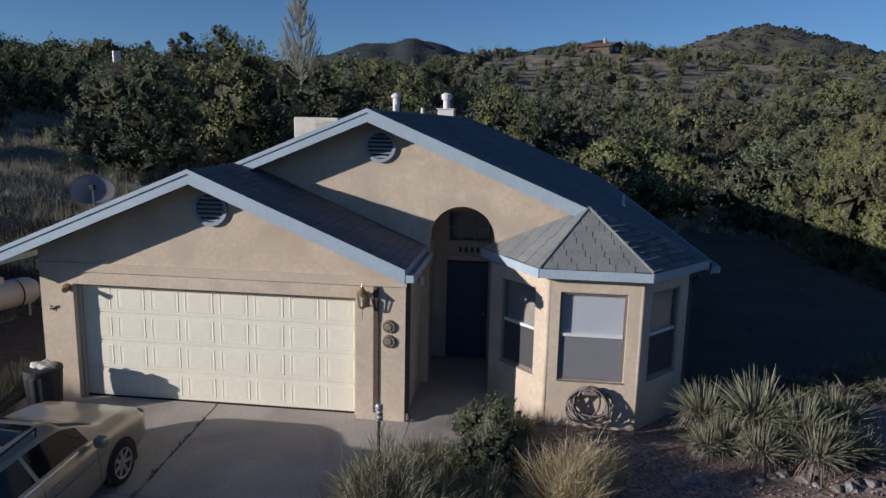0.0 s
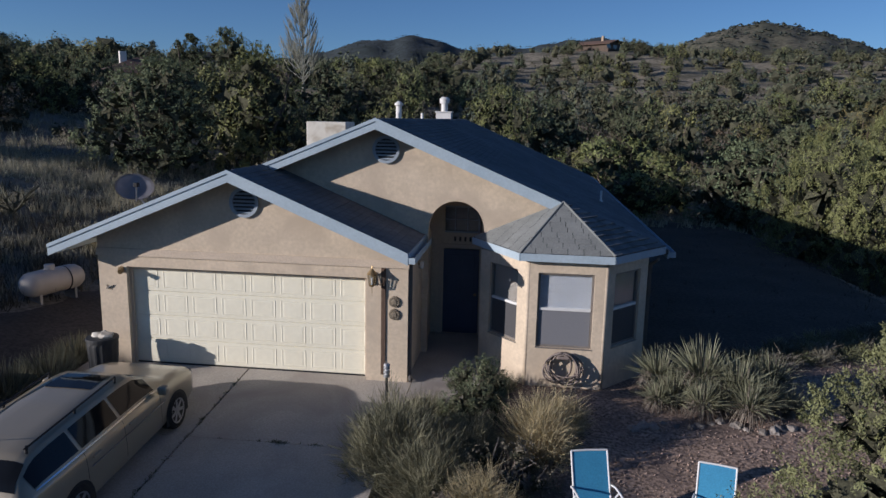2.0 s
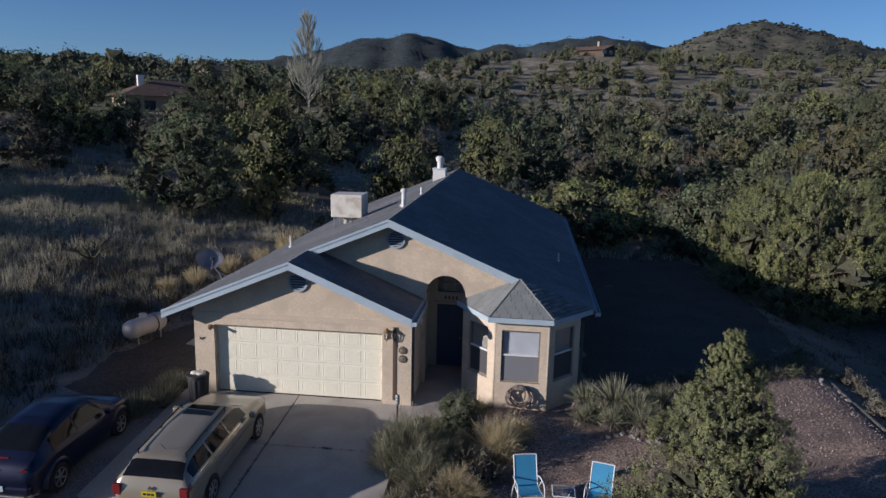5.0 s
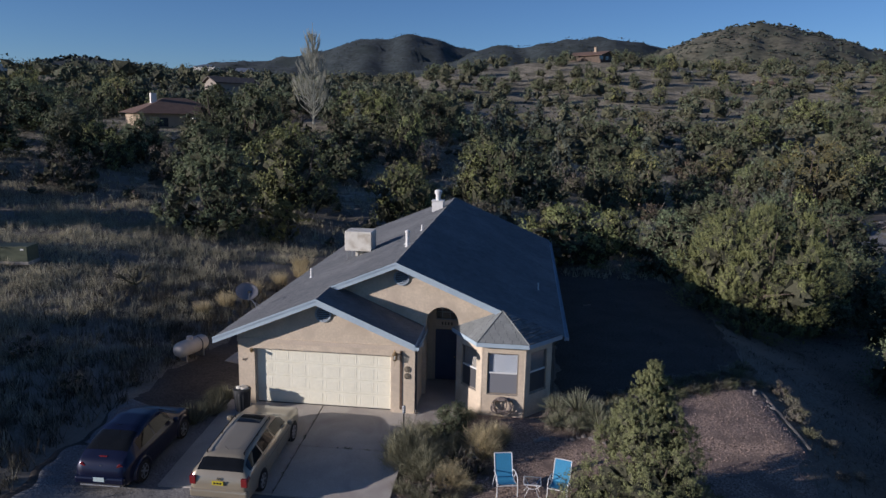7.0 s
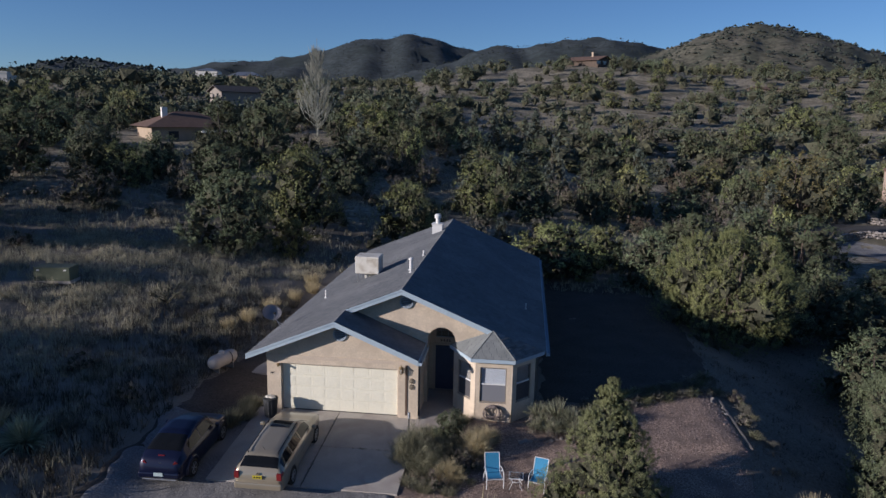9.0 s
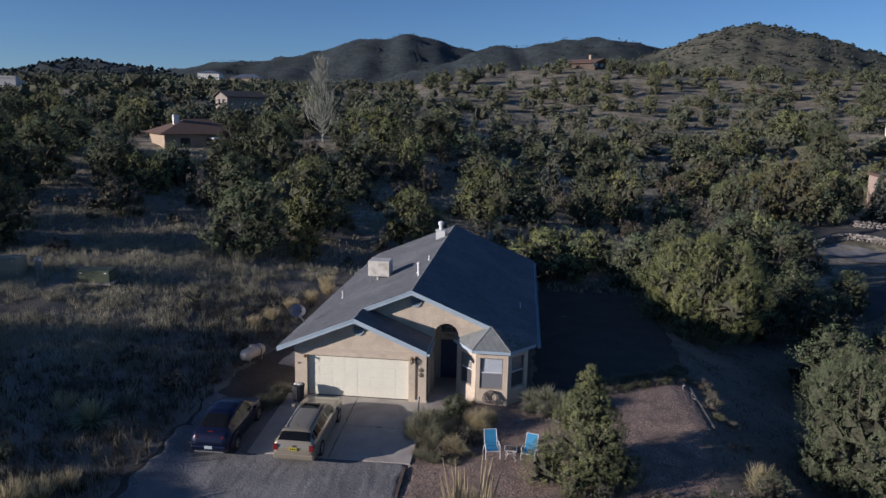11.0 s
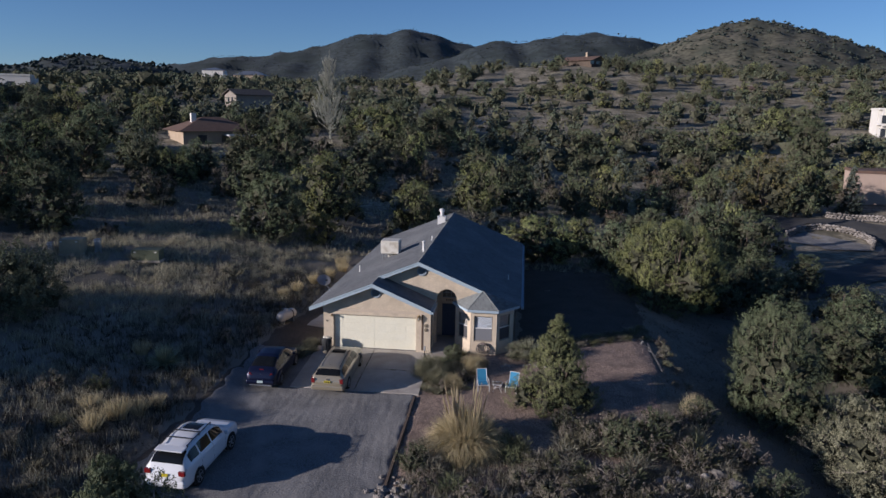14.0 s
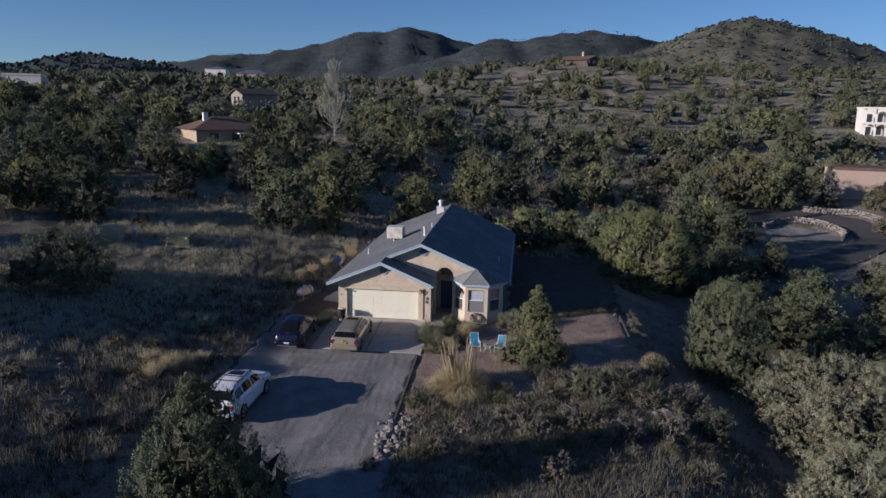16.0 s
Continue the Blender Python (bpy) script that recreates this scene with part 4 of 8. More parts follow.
def crown(rs, H, W, shape, lobes, tufts, n, leaf, lobe_r=0.2, low=0.12, core=0.5, plume=1.0):
    """Leaves of a crown: lobes set with tufts, each tuft a knot of sprays over dark inner sprays that stand for shade;
    shape: round or cone.
    """
    t = low + (1 - low) * (np.arange(lobes) + rs.uniform(0.1, 0.9, lobes)) / lobes
    if shape == "cone":
        t = t ** 1.25
        prof = (1 - t) ** 0.72 * 1.0 + 0.04
    elif shape == "dome":
        prof = (1 - t) ** 0.5 * 0.98 + 0.05
    else:
        prof = np.sqrt(np.clip(1 - ((t - 0.42) / 0.62) ** 2, 0.05, 1))
    a = np.arange(lobes) * 2.39996 + rs.uniform(-0.4, 0.4, lobes)
    r = W * lobe_r * rs.uniform(0.8, 1.2, lobes) * np.clip(prof + 0.2, 0.35, 1.05)
    rad = np.maximum(prof * W / 2 - r * 0.75, 0) * rs.uniform(0.6, 1.1, lobes)
    squash = 1 + 0.15 * np.cos(2 * a + rs.uniform(0, 6))
    c = np.stack([np.cos(a) * rad * squash, np.sin(a) * rad * squash, t * (H - r * 0.8)], 1)
    c[:, 2] = np.maximum(c[:, 2], r * 0.75)
    stretch = np.array([1, 1, 0.95 if shape != "cone" else 1.15])
    heart = unit(c - np.array([0, 0, H * 0.3]))[:, None]
    d = unit(rs.normal(size=(lobes, tufts, 3)) + 0.9 * heart + np.array([0, 0, 0.25]))
    k = c[:, None] + d * r[:, None, None] * rs.uniform(0.7, 1.05, (lobes, tufts, 1)) * stretch
    kr = r[:, None] * (1.25 / math.sqrt(tufts)) * rs.uniform(0.7, 1.4, (lobes, tufts))
    e = unit(rs.normal(size=(lobes, tufts, n, 3)) + 0.6 * d[:, :, None] + np.array([0, 0, 0.2]))
    # each tuft is a plume that narrows towards its tip
    u = rs.uniform(0, 1, (lobes, tufts, n, 1)) ** 1.3
    grow = unit(0.75 * d + np.array([0, 0, 0.7]))[:, :, None]
    at = k[:, :, None] + kr[..., None, None] * (e * rs.uniform(0.5, 1.05, (lobes, tufts, n, 1)) * (1 - 0.72 * plume * u) + grow * (1.55 * u - 0.35) * plume)
    at = at.reshape(-1, 3)
    at[:, 2] = np.maximum(at[:, 2], 0.04)
    face = unit(0.8 * e + 0.65 * d[:, :, None] + 0.45 * heart[:, :, None]).reshape(-1, 3)
    green = leaves(rs, at, face, 1, leaf, spread=0.28, scatter=leaf * 0.25)
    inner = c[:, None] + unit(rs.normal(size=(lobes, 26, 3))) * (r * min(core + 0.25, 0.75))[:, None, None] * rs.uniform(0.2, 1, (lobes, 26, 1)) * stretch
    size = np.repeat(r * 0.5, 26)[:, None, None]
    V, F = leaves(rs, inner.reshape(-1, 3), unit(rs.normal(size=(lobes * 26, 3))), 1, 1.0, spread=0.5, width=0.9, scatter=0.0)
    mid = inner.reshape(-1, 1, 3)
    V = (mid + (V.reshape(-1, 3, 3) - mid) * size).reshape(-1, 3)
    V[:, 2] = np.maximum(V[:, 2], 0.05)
    return green, c, (V, F)


def limbs(rs, H, W, cs, trunks=2, r0=0.14, count=14):
    """Trunk and limbs towards some of the lobes."""
    paths = []
    for k in range(trunks):
        lean = rs.normal(size=2) * 0.12 * W * (trunks > 1)
        p = np.array([[0, 0, -0.3], [lean[0] * 0.3, lean[1] * 0.3, H * 0.2], [lean[0] * 0.8, lean[1] * 0.8, H * 0.5], [lean[0], lean[1], H * 0.8]])
        p[:, :2] += rs.normal(size=(4, 2)) * 0.02 * W
        paths.append((p, [r0 * 1.3, r0, r0 * 0.6, r0 * 0.2]))
    for c in cs[rs.permutation(len(cs))[:count]]:
        z0 = min(H * rs.uniform(0.08, 0.4), c[2] * 0.8)
        mid = c * [0.45, 0.45, 0] + [0, 0, z0 * 0.5 + c[2] * 0.45]
        paths.append((np.array([[0, 0, z0], mid + rs.normal(size=3) * 0.05 * W, c]), [r0 * 0.5, r0 * 0.3, r0 * 0.08]))
    return tubes(paths, 5)


def make_tree(name, seed, H, W, shape, leafmat, lobes, tufts, n, leaf, label, category, trunks=2, r0=0.14, twigs=0, lobe_r=0.2, low=0.12, core=0.5, count=14, plume=1.0):
    """A tree as a thing with trunk and crown (and bare twigs), kept aside to be copied."""
    rs = np.random.RandomState(seed)
    top = new(name)
    (V, F), cs, (IV, IF) = crown(rs, H, W, shape, lobes, tufts, n, leaf, lobe_r, low, core, plume)
    TV, TF = limbs(rs, H, W, cs, trunks, r0, count)
    t = new("trunk", mesh_np("trunk", TV, TF, BARK, True))
    t.parent = top
    c = new("crown", mesh_np("crown", V, F, leafmat, True))
    c.parent = top
    i = tagged(new("inner_wood", mesh_np("inner_wood", IV, IF, CROWN_SHADE)), kind="stuff")
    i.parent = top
    if twigs:
        paths = []
        for k in range(twigs):
            o = cs[rs.randint(len(cs))]
            d = unit(o + [0, 0, H * 0.2] + rs.normal(size=3) * 0.4 * W)
            p0 = o * rs.uniform(0.3, 0.8)
            L = W * rs.uniform(0.2, 0.42)
            p = np.array([p0, p0 + d * L * 0.5 + rs.normal(size=3) * 0.05 * L, p0 + d * L + rs.normal(size=3) * 0.1 * L])
            paths.append((p, [0.02, 0.012, 0.004]))
        TV, TF = tubes(paths, 3)
        w = new("bare_wood", mesh_np("bare_wood", TV, TF, TWIG))
        w.parent = top
    tagged(top, label, category)
    top["size"] = (H, W)
    return top


USED = set()


def plant(tree, x, y, scale=1.0, turn=None, sink=0.08, wide=None, group="", label=""):
    """Puts a copy of a plant on the ground (the first one is the plant itself)."""
    turn = (x * 37.7 + y * 91.3) % 360 if turn is None else turn
    z = float(gz(x, y)) - sink
    wide = scale if wide is None else wide
    if tree.name not in USED:
        USED.add(tree.name)
        ob = tree
        ob.matrix_basis = pose(x, y, z, 0, 0, turn)
    else:
        ob = copy_thing(tree, pose(x, y, z, 0, 0, turn))
    ob.scale = (wide, wide, scale)
    return tagged(ob, group=group, label=label)


def fountain(rs, n, base, height, spread, width, droop=0.3, jitter=0.35):
    """Arching blades from a tuft: verts and quad faces."""
    a = rs.uniform(0, 2 * np.pi, n)
    b = base * np.sqrt(rs.uniform(0, 1, n))
    p0 = np.stack([np.cos(a) * b, np.sin(a) * b, np.zeros(n)], 1)
    lean = rs.uniform(0, 1, n) ** 0.8 * spread
    az = a + rs.normal(size=n) * 0.5
    h = height * rs.uniform(1 - jitter, 1, n)
    d = np.stack([np.cos(az) * np.sin(lean), np.sin(az) * np.sin(lean), np.cos(lean)], 1)
    side = np.stack([-np.sin(az), np.cos(az), np.zeros(n)], 1) * width / 2
    side = side * np.cos(rs.uniform(0, 3.1, n))[:, None] + d * 0 + np.cross(d, side) * 0.6
    p1 = p0 + d * h[:, None] * 0.55
    p2 = p0 + d * h[:, None] - np.array([0, 0, 1.0]) * (droop * h * np.sin(lean))[:, None]
    V = np.stack([p0 - side, p0 + side, p1 - side * 0.9, p1 + side * 0.9, p2 - side * 0.12, p2 + side * 0.12], 1).reshape(-1, 3)
    i = np.arange(n)[:, None] * 6
    F = np.concatenate([i + [[0, 1, 3, 2]], i + [[2, 3, 5, 4]]])
    return V, F


def twiggy(rs, n, wide, tall, length, width):
    """Short twigs all through an uneven rounded bush: verts and quad faces."""
    a, ct = rs.uniform(0, 2 * np.pi, n), rs.uniform(0.02, 1, n) ** 0.8
    st = np.sqrt(1 - ct * ct)
    d = np.stack([np.cos(a) * st, np.sin(a) * st, ct], 1)
    q = rs.uniform(0, 6.28, 4)
    lump = 1 + 0.16 * np.sin(3 * a + q[0] + 2 * ct) + 0.13 * np.sin(5 * a + q[1] - 4 * ct) + 0.08 * np.sin(9 * a + q[2] + 7 * ct)
    p0 = d * (rs.uniform(0, 1, n) ** 0.55 * lump * 0.8)[:, None] * [wide / 2, wide / 2, tall]
    g = unit(d * [1, 1, 0.5] + [0, 0, 0.6] + 0.42 * rs.normal(size=(n, 3)))
    L = length * rs.uniform(0.45, 1.25, (n, 1))
    side = unit(np.cross(g, rs.normal(size=(n, 3)))) * width / 2
    bend = 0.18 * L * rs.normal(size=(n, 3))
    p1, p2 = p0 + g * L * 0.55, p0 + g * L + bend
    V = np.stack([p0 - side, p0 + side, p1 - side * 0.9, p1 + side * 0.9, p2 - side * 0.15, p2 + side * 0.15], 1).reshape(-1, 3)
    V[:, 2] = np.maximum(V[:, 2], 0.0)
    i = np.arange(n)[:, None] * 6
    return V, np.concatenate([i + [[0, 1, 3, 2]], i + [[2, 3, 5, 4]]])


def clump(name, seed, mtl, label, category, grow=fountain, **kw):
    rs = np.random.RandomState(seed)
    top = new(name, mesh_np(name, *grow(rs, **kw), mtl))
    tagged(top, label, category)
    return top


# near trees, each its own shape
conifer = make_tree("juniper_tree", 11, 4.3, 3.7, "cone", LEAF_YARD, 36, 62, 46, 0.038, "dense conical green juniper beside two blue chairs", "tree", 1, 0.11, lobe_r=0.19, low=0.0, core=0.36)
plant(conifer, 5.7, 4.75, 1.10, wide=1.09)
jun_big = make_tree("juniper_tree", 12, 6.6, 9.6, "round", LEAF_SUNNY, 40, 52, 38, 0.072, "broad yellow-green juniper on the slope", "tree", 3, 0.2, lobe_r=0.138, low=0.0, core=0.4, plume=1.25)
plant(jun_big, 15.6, 28.0, 1.10, wide=0.94)
jun_mid = make_tree("juniper_tree", 13, 6.2, 7.2, "round", LEAF_JUN, 26, 54, 36, 0.07, "rounded dark green juniper below the yard", "tree", 3, 0.17, lobe_r=0.19, low=0.0)
plant(jun_mid, 17.4, 9.0, 1.06, wide=0.86)
oak = make_tree("scrub_oak", 14, 5.6, 9.0, "round", LEAF_OAK, 42, 44, 30, 0.062, "grey-green half-bare scrub oak on the bank", "tree", 4, 0.12, twigs=160, lobe_r=0.15, low=0.02, core=0.3)
plant(oak, 21.4, 1.6, 0.95, wide=1.0)
plant(oak, 19.6, -5.2, 0.7, wide=0.7, turn=140)
jun_fore = make_tree("juniper_tree", 15, 4.9, 6.0, "dome", LEAF_JUN, 28, 54, 36, 0.065, "rounded olive juniper beside the driveway", "tree", 3, 0.15, lobe_r=0.21, low=0.0)
plant(jun_fore, -6.95, -12.4, 1.28, wide=1.0, turn=60)
# middle-distance templates
def woodland_set(seed, lobes, tufts, n, leaf):
    return [make_tree("juniper_tree", seed + k, (4.6, 4.0, 5.2, 3.6, 4.4, 5.0)[k], (5.4, 5.0, 4.6, 4.8, 4.2, 5.8)[k], ("round", "round", "cone", "round", "round", "round")[k],
                 (LEAF_JUN, LEAF_OLIVE, LEAF_BLUE, LEAF_JUN, LEAF_BUSH, LEAF_OLIVE)[k], lobes, tufts, n, leaf, ("dark green rounded juniper in the woodland", "olive green juniper in the woodland", "blue-green conical conifer in the woodland", "low dark juniper in the woodland", "dark leafy tree in the woodland", "broad olive juniper in the woodland")[k],
                 "tree", 2, 0.10, lobe_r=0.235, low=0.02, core=0.42, count=6, plume=0.5) for k in range(6)]


MID = woodland_set(21, 15, 17, 15, 0.15)
MID_FAR = woodland_set(31, 10, 12, 11, 0.225)
TALL = [make_tree("juniper_tree", 35 + k, 6.0, (5.6, 5.0)[k], ("round", "dome")[k], LEAF_JUN, 19, 26, 22, 0.122, ("tall dark green juniper behind the house", "tall pointed juniper behind the house")[k], "tree", 2, 0.16, lobe_r=0.2, low=0.03) for k in range(2)]
SCRUB = [make_tree("scrub_bush", 41 + k, (2.6, 2.2, 3.0, 2.4)[k], (4.2, 3.4, 3.8, 4.0)[k], "round", (LEAF_GREY, LEAF_RUST, LEAF_GREY, LEAF_BUSH)[k], 10, 11, 11, 0.115,
                   ("grey half-bare scrub between junipers", "rust-brown scrub bush between junipers", "grey twiggy scrub between junipers", "dark green scrub bush between junipers")[k], "bush", 4, 0.05, twigs=(50, 24, 70, 12)[k], lobe_r=0.2, low=0.02, core=(0.35, 0.42, 0.3, 0.45)[k], count=8) for k in range(4)]
YELLOW = [make_tree("yellow_tree", 51 + k, (6.5, 3.2)[k], (6.2, 2.6)[k], "round", LEAF_YEL, 14, 16, 18, 0.15, ("yellow-green cottonwood tree in autumn leaf", "small yellow-green tree behind the house")[k], "tree", 2, 0.12, lobe_r=0.2, low=0.12, core=0.45) for k in range(2)]
SPRUCE = make_tree("spruce_tree", 61, 8.0, 4.6, "cone", LEAF_BLUE, 34, 16, 14, 0.19, "blue-green spruce by the walled drive", "tree", 1, 0.15, lobe_r=0.17, low=0.0)

# trees whose places are known: kind, x, y, height, width
HEIGHTS = {"D": (MID, 0, 4.6, 5.4), "O": (MID, 1, 4.0, 5.0), "C": (MID, 2, 5.2, 4.6), "L": (MID, 3, 3.6, 4.8), "B": (MID, 4, 4.4, 4.2), "W": (MID, 5, 5.0, 5.8),
           "G": (SCRUB, 0, 2.6, 4.2), "R": (SCRUB, 1, 2.2, 3.4), "T": (TALL, 0, 6.0, 5.6), "P": (TALL, 1, 6.0, 5.0), "Y": (YELLOW, 0, 6.5, 6.2)}
LEFT_WOOD = (("T", -35.8, 25.7, 5.9, 6.4), ("T", -48.0, 36.5, 6.8, 6.9), ("W", -51.7, 47.2, 5.6, 6.8), ("P", -44.9, 45.2, 7.0, 7.2), ("D", -55.2, 64.0, 5.8, 7.6), ("D", -57.0, 44.0, 6.4, 6.4),
             ("G", -34.9, 40.1, 3.2, 5.8), ("D", -46.7, 60.0, 6.0, 6.8), ("O", -35.1, 46.5, 4.3, 5.1), ("D", -36.0, 55.0, 5.0, 5.5), ("G", -28.9, 45.5, 3.2, 4.2), ("B", -33.9, 62.2, 5.0, 5.7),
             ("P", -35.6, 71.5, 7.4, 7.4), ("T", -28.7, 66.0, 8.0, 7.0), ("C", -21.2, 53.9, 3.4, 2.6), ("C", -16.0, 48.0, 4.2, 4.0))
MIDDLE_WOOD = (("L", -22.6, 63.0, 3.9, 5.0), ("G", -17.5, 73.0, 3.4, 5.6), ("R", -13.5, 74.5, 3.0, 4.4), ("O", -27.1, 108.0, 5.6, 8.0), ("T", -13.9, 108.0, 7.0, 8.6), ("G", -18.4, 51.0, 2.6, 4.2),
               ("W", -7.1, 42.4, 5.6, 5.0), ("D", -26.5, 134.0, 5.2, 7.6), ("W", -1.7, 55.5, 6.2, 5.8), ("L", 4.1, 88.0, 3.0, 4.4), ("C", 4.4, 136.5, 8.0, 7.0), ("D", 17.3, 138.0, 6.0, 8.8),
               ("L", -2.2, 133.4, 3.6, 5.4), ("T", -18.8, 33.0, 6.1, 6.6), ("O", -18.5, 91.0, 5.8, 6.0), ("L", -9.5, 60.0, 3.0, 4.0), ("G", -12.5, 66.0, 2.6, 4.0), ("D", -6.0, 48.5, 3.0, 3.6))
RIGHT_WOOD = (("G", 6.8, 69.2, 3.2, 5.0), ("R", 10.4, 72.0, 3.0, 4.6), ("D", 15.2, 77.5, 3.8, 4.6), ("O", 4.6, 41.8, 3.5, 3.9), ("O", 9.6, 43.8, 3.7, 5.2), ("D", 21.8, 112.0, 5.2, 7.0),
              ("G", 29.3, 146.0, 7.0, 7.6), ("Y", 28.6, 158.0, 6.4, 6.6), ("D", 39.0, 146.0, 6.4, 8.4), ("W", 52.0, 153.0, 7.0, 9.0), ("R", 27.0, 96.0, 4.6, 7.4), ("O", 34.4, 93.0, 5.6, 5.8),
              ("G", 34.6, 82.0, 4.6, 4.8), ("W", 52.4, 98.0, 7.6, 8.6), ("T", 67.0, 140.0, 11.0, 10.5), ("O", 70.0, 172.0, 8.8, 10.0), ("R", 38.6, 124.0, 4.2, 6.6), ("C", 0.8, 44.5, 3.2, 3.0))
KNOWN = []
for row in (LEFT_WOOD, MIDDLE_WOOD, RIGHT_WOOD):
    for kind, x, y, tall, broad_ in row:
        family, k, h, w = HEIGHTS[kind]
        plant(family[k], x, y, tall / h, wide=broad_ / w)
        KNOWN.append((x, y, broad_ / 2))
LEAF_BROAD = mat("grey_green_leaf", (0.135, 0.15, 0.095), (0.092, 0.105, 0.068), 1.4, 0.8, island=0.25, translucent=0.15, spec=0.15)
broad = make_tree("broad_shrub", 46, 4.0, 7.6, "round", LEAF_BROAD, 26, 34, 26, 0.11, "large grey-green shrub on the grassy slope", "bush", 6, 0.05, twigs=120, lobe_r=0.17, low=0.0, core=0.16)
plant(broad, -25.6, 7.2)
for x, y, k, w, lab in ((16.2, 39.5, 1.15, 1.4, "rounded dark green juniper on the slope"), (28.5, 50, 0.98, 1.2, "rounded dark green juniper by the road"), (32, 44, 0.6, 0.8, "small rounded juniper by the road"), (36.5, 27, 0.9, 1.0, "rounded green juniper below the road"),
                     (26.5, 7, 0.6, 0.85, "rounded juniper in the shaded hollow"), (24.5, 18, 0.7, 0.95, "rounded juniper in the shaded hollow"), (28.5, 14.5, 0.7, 0.9, "rounded juniper in the shaded hollow"), (28, 24, 0.7, 0.9, "rounded juniper in the shaded hollow")):
    plant(TALL[0], x, y, k, wide=w, label=lab)
plant(YELLOW[1], -14.8, 35.0, 1.0)
for x, y, s in ((42.5, 90, 1.55), (39, 95, 1.1), (64.2, 91.8, 0.75)):
    plant(YELLOW[0], x, y, s)
plant(SPRUCE, 58.4, 96.5, 1.0)

# bare poplar
rs = np.random.RandomState(70)
pop = thing("poplar_tree", (-30.5, 94.5, float(gz(-30.5, 94.5)) - 0.1), label="tall bare pale poplar with upswept branches", category="tree")
Hp = 15.5
paths = [(np.array([[0, 0, 0], [0.1, 0, Hp * 0.4], [0, 0.1, Hp * 0.98]]), [0.22, 0.13, 0.02])]
fine_paths = []
for k in range(120):
    z0 = Hp * rs.uniform(0.03, 0.78)
    a = rs.uniform(0, 6.28)
    L = (Hp * 0.96 - z0) * rs.uniform(0.16, 0.38) + 0.4
    w = (Hp - z0) * 0.25 * rs.uniform(0.45, 1.0)
    end = np.array([math.cos(a) * w, math.sin(a) * w, z0 + L])
    mid = np.array([math.cos(a) * w * 0.65, math.sin(a) * w * 0.65, z0 + L * 0.42])
    paths.append((np.array([[0, 0, z0], mid, end]), [0.06, 0.035, 0.01]))
    for q in range(18):
        f = rs.uniform(0.2, 1)
        o = mid * (1 - f) + end * f
        d = unit(np.array([math.cos(a + rs.normal() * 0.8) * 0.4, math.sin(a + rs.normal() * 0.8) * 0.4, 1.0])) * rs.uniform(0.5, 1.5)
        fine_paths.append((np.array([o, o + d * 0.5, o + d]), [0.026, 0.018, 0.006]))
POPLAR = mat("poplar_bark", (0.34, 0.34, 0.285), (0.26, 0.26, 0.21), 3, 0.9)
for nm, p, sides in (("trunk", paths, 5), ("bare_wood", fine_paths, 3)):
    ob = new(nm, mesh_np(nm, *tubes(p, sides), POPLAR))
    ob.parent = pop

# woodland scattered over the slopes
KEEP_OFF = [(-153, 175, 12), (-143, 160, 10), (-135, 146, 7), (-158, 332, 14), (-142, 336, 13), (-51, 86, 9), (-44, 77, 7), (-38, 66, 5), (-67.5, 150, 9), (-60, 132, 7), (64, 98, 13), (102, 182, 16), (30, 328, 10), (27, 312, 8), (46, 72, 10), (54, 82, 8), (42, 82, 5), (-30.5, 94.5, 3.0), (40, 75, 6), (35, 62, 7), (36, 50, 8), (44, 56, 9), (52, 66, 8), (34, 38, 4), (31, 40, 4), (58, 80, 6)]


def free(x, y):
    if -34 < x < 12.5 and y < 33.5:
        return False
    return all((x - a) ** 2 + (y - b) ** 2 > r * r for a, b, r in KEEP_OFF)


def density(x, y):
    if x < -2 and y < 56:
        d = 0.3
    elif x < -18:
        d = 1.0 if y < 125 else 0.65
    elif x > 30 + 0.1 * y:
        d = 0.9
    else:
        d = 0.95 if y < 75 else (0.55 if y < 130 else 0.42)
    if abs(x - 0.02 * y) < 10 and 128 < y < 147:
        d = 0.15
    return d


rnd = random.Random(7)
spots = [(17.4, 9), (17.6, 26.5)]
count = 0
for tries in range(9000):
    y = 34 + (132 - 34) * rnd.random() ** 0.8
    half = 24 + (y + 36) * 0.72
    x = -0.12 * (y + 36) + rnd.uniform(-half, half)
    if not free(x, y) or rnd.random() > density(x, y) or count >= 270:
        continue
    gap = 3.4 + 0.018 * y
    if any((x - a) ** 2 + (y - b) ** 2 < gap * gap for a, b in spots) or any((x - a) ** 2 + (y - b) ** 2 < (r + 1.6) ** 2 for a, b, r in KNOWN):
        continue
    spots.append((x, y))
    count += 1
    u = rnd.random()
    wood = 0.72 if y > 70 or abs(x) > 25 else 0.5
    if u < wood:
        plant((MID if y < 55 else MID_FAR)[rnd.choice((0, 0, 1, 3, 3, 4, 5, 2))], x, y, rnd.uniform(0.8, 1.5), wide=rnd.uniform(0.9, 1.5), group="woodland")
    else:
        plant(SCRUB[rnd.randrange(4)], x, y, rnd.uniform(0.7, 1.4), wide=rnd.uniform(0.7, 1.3), group="woodland")
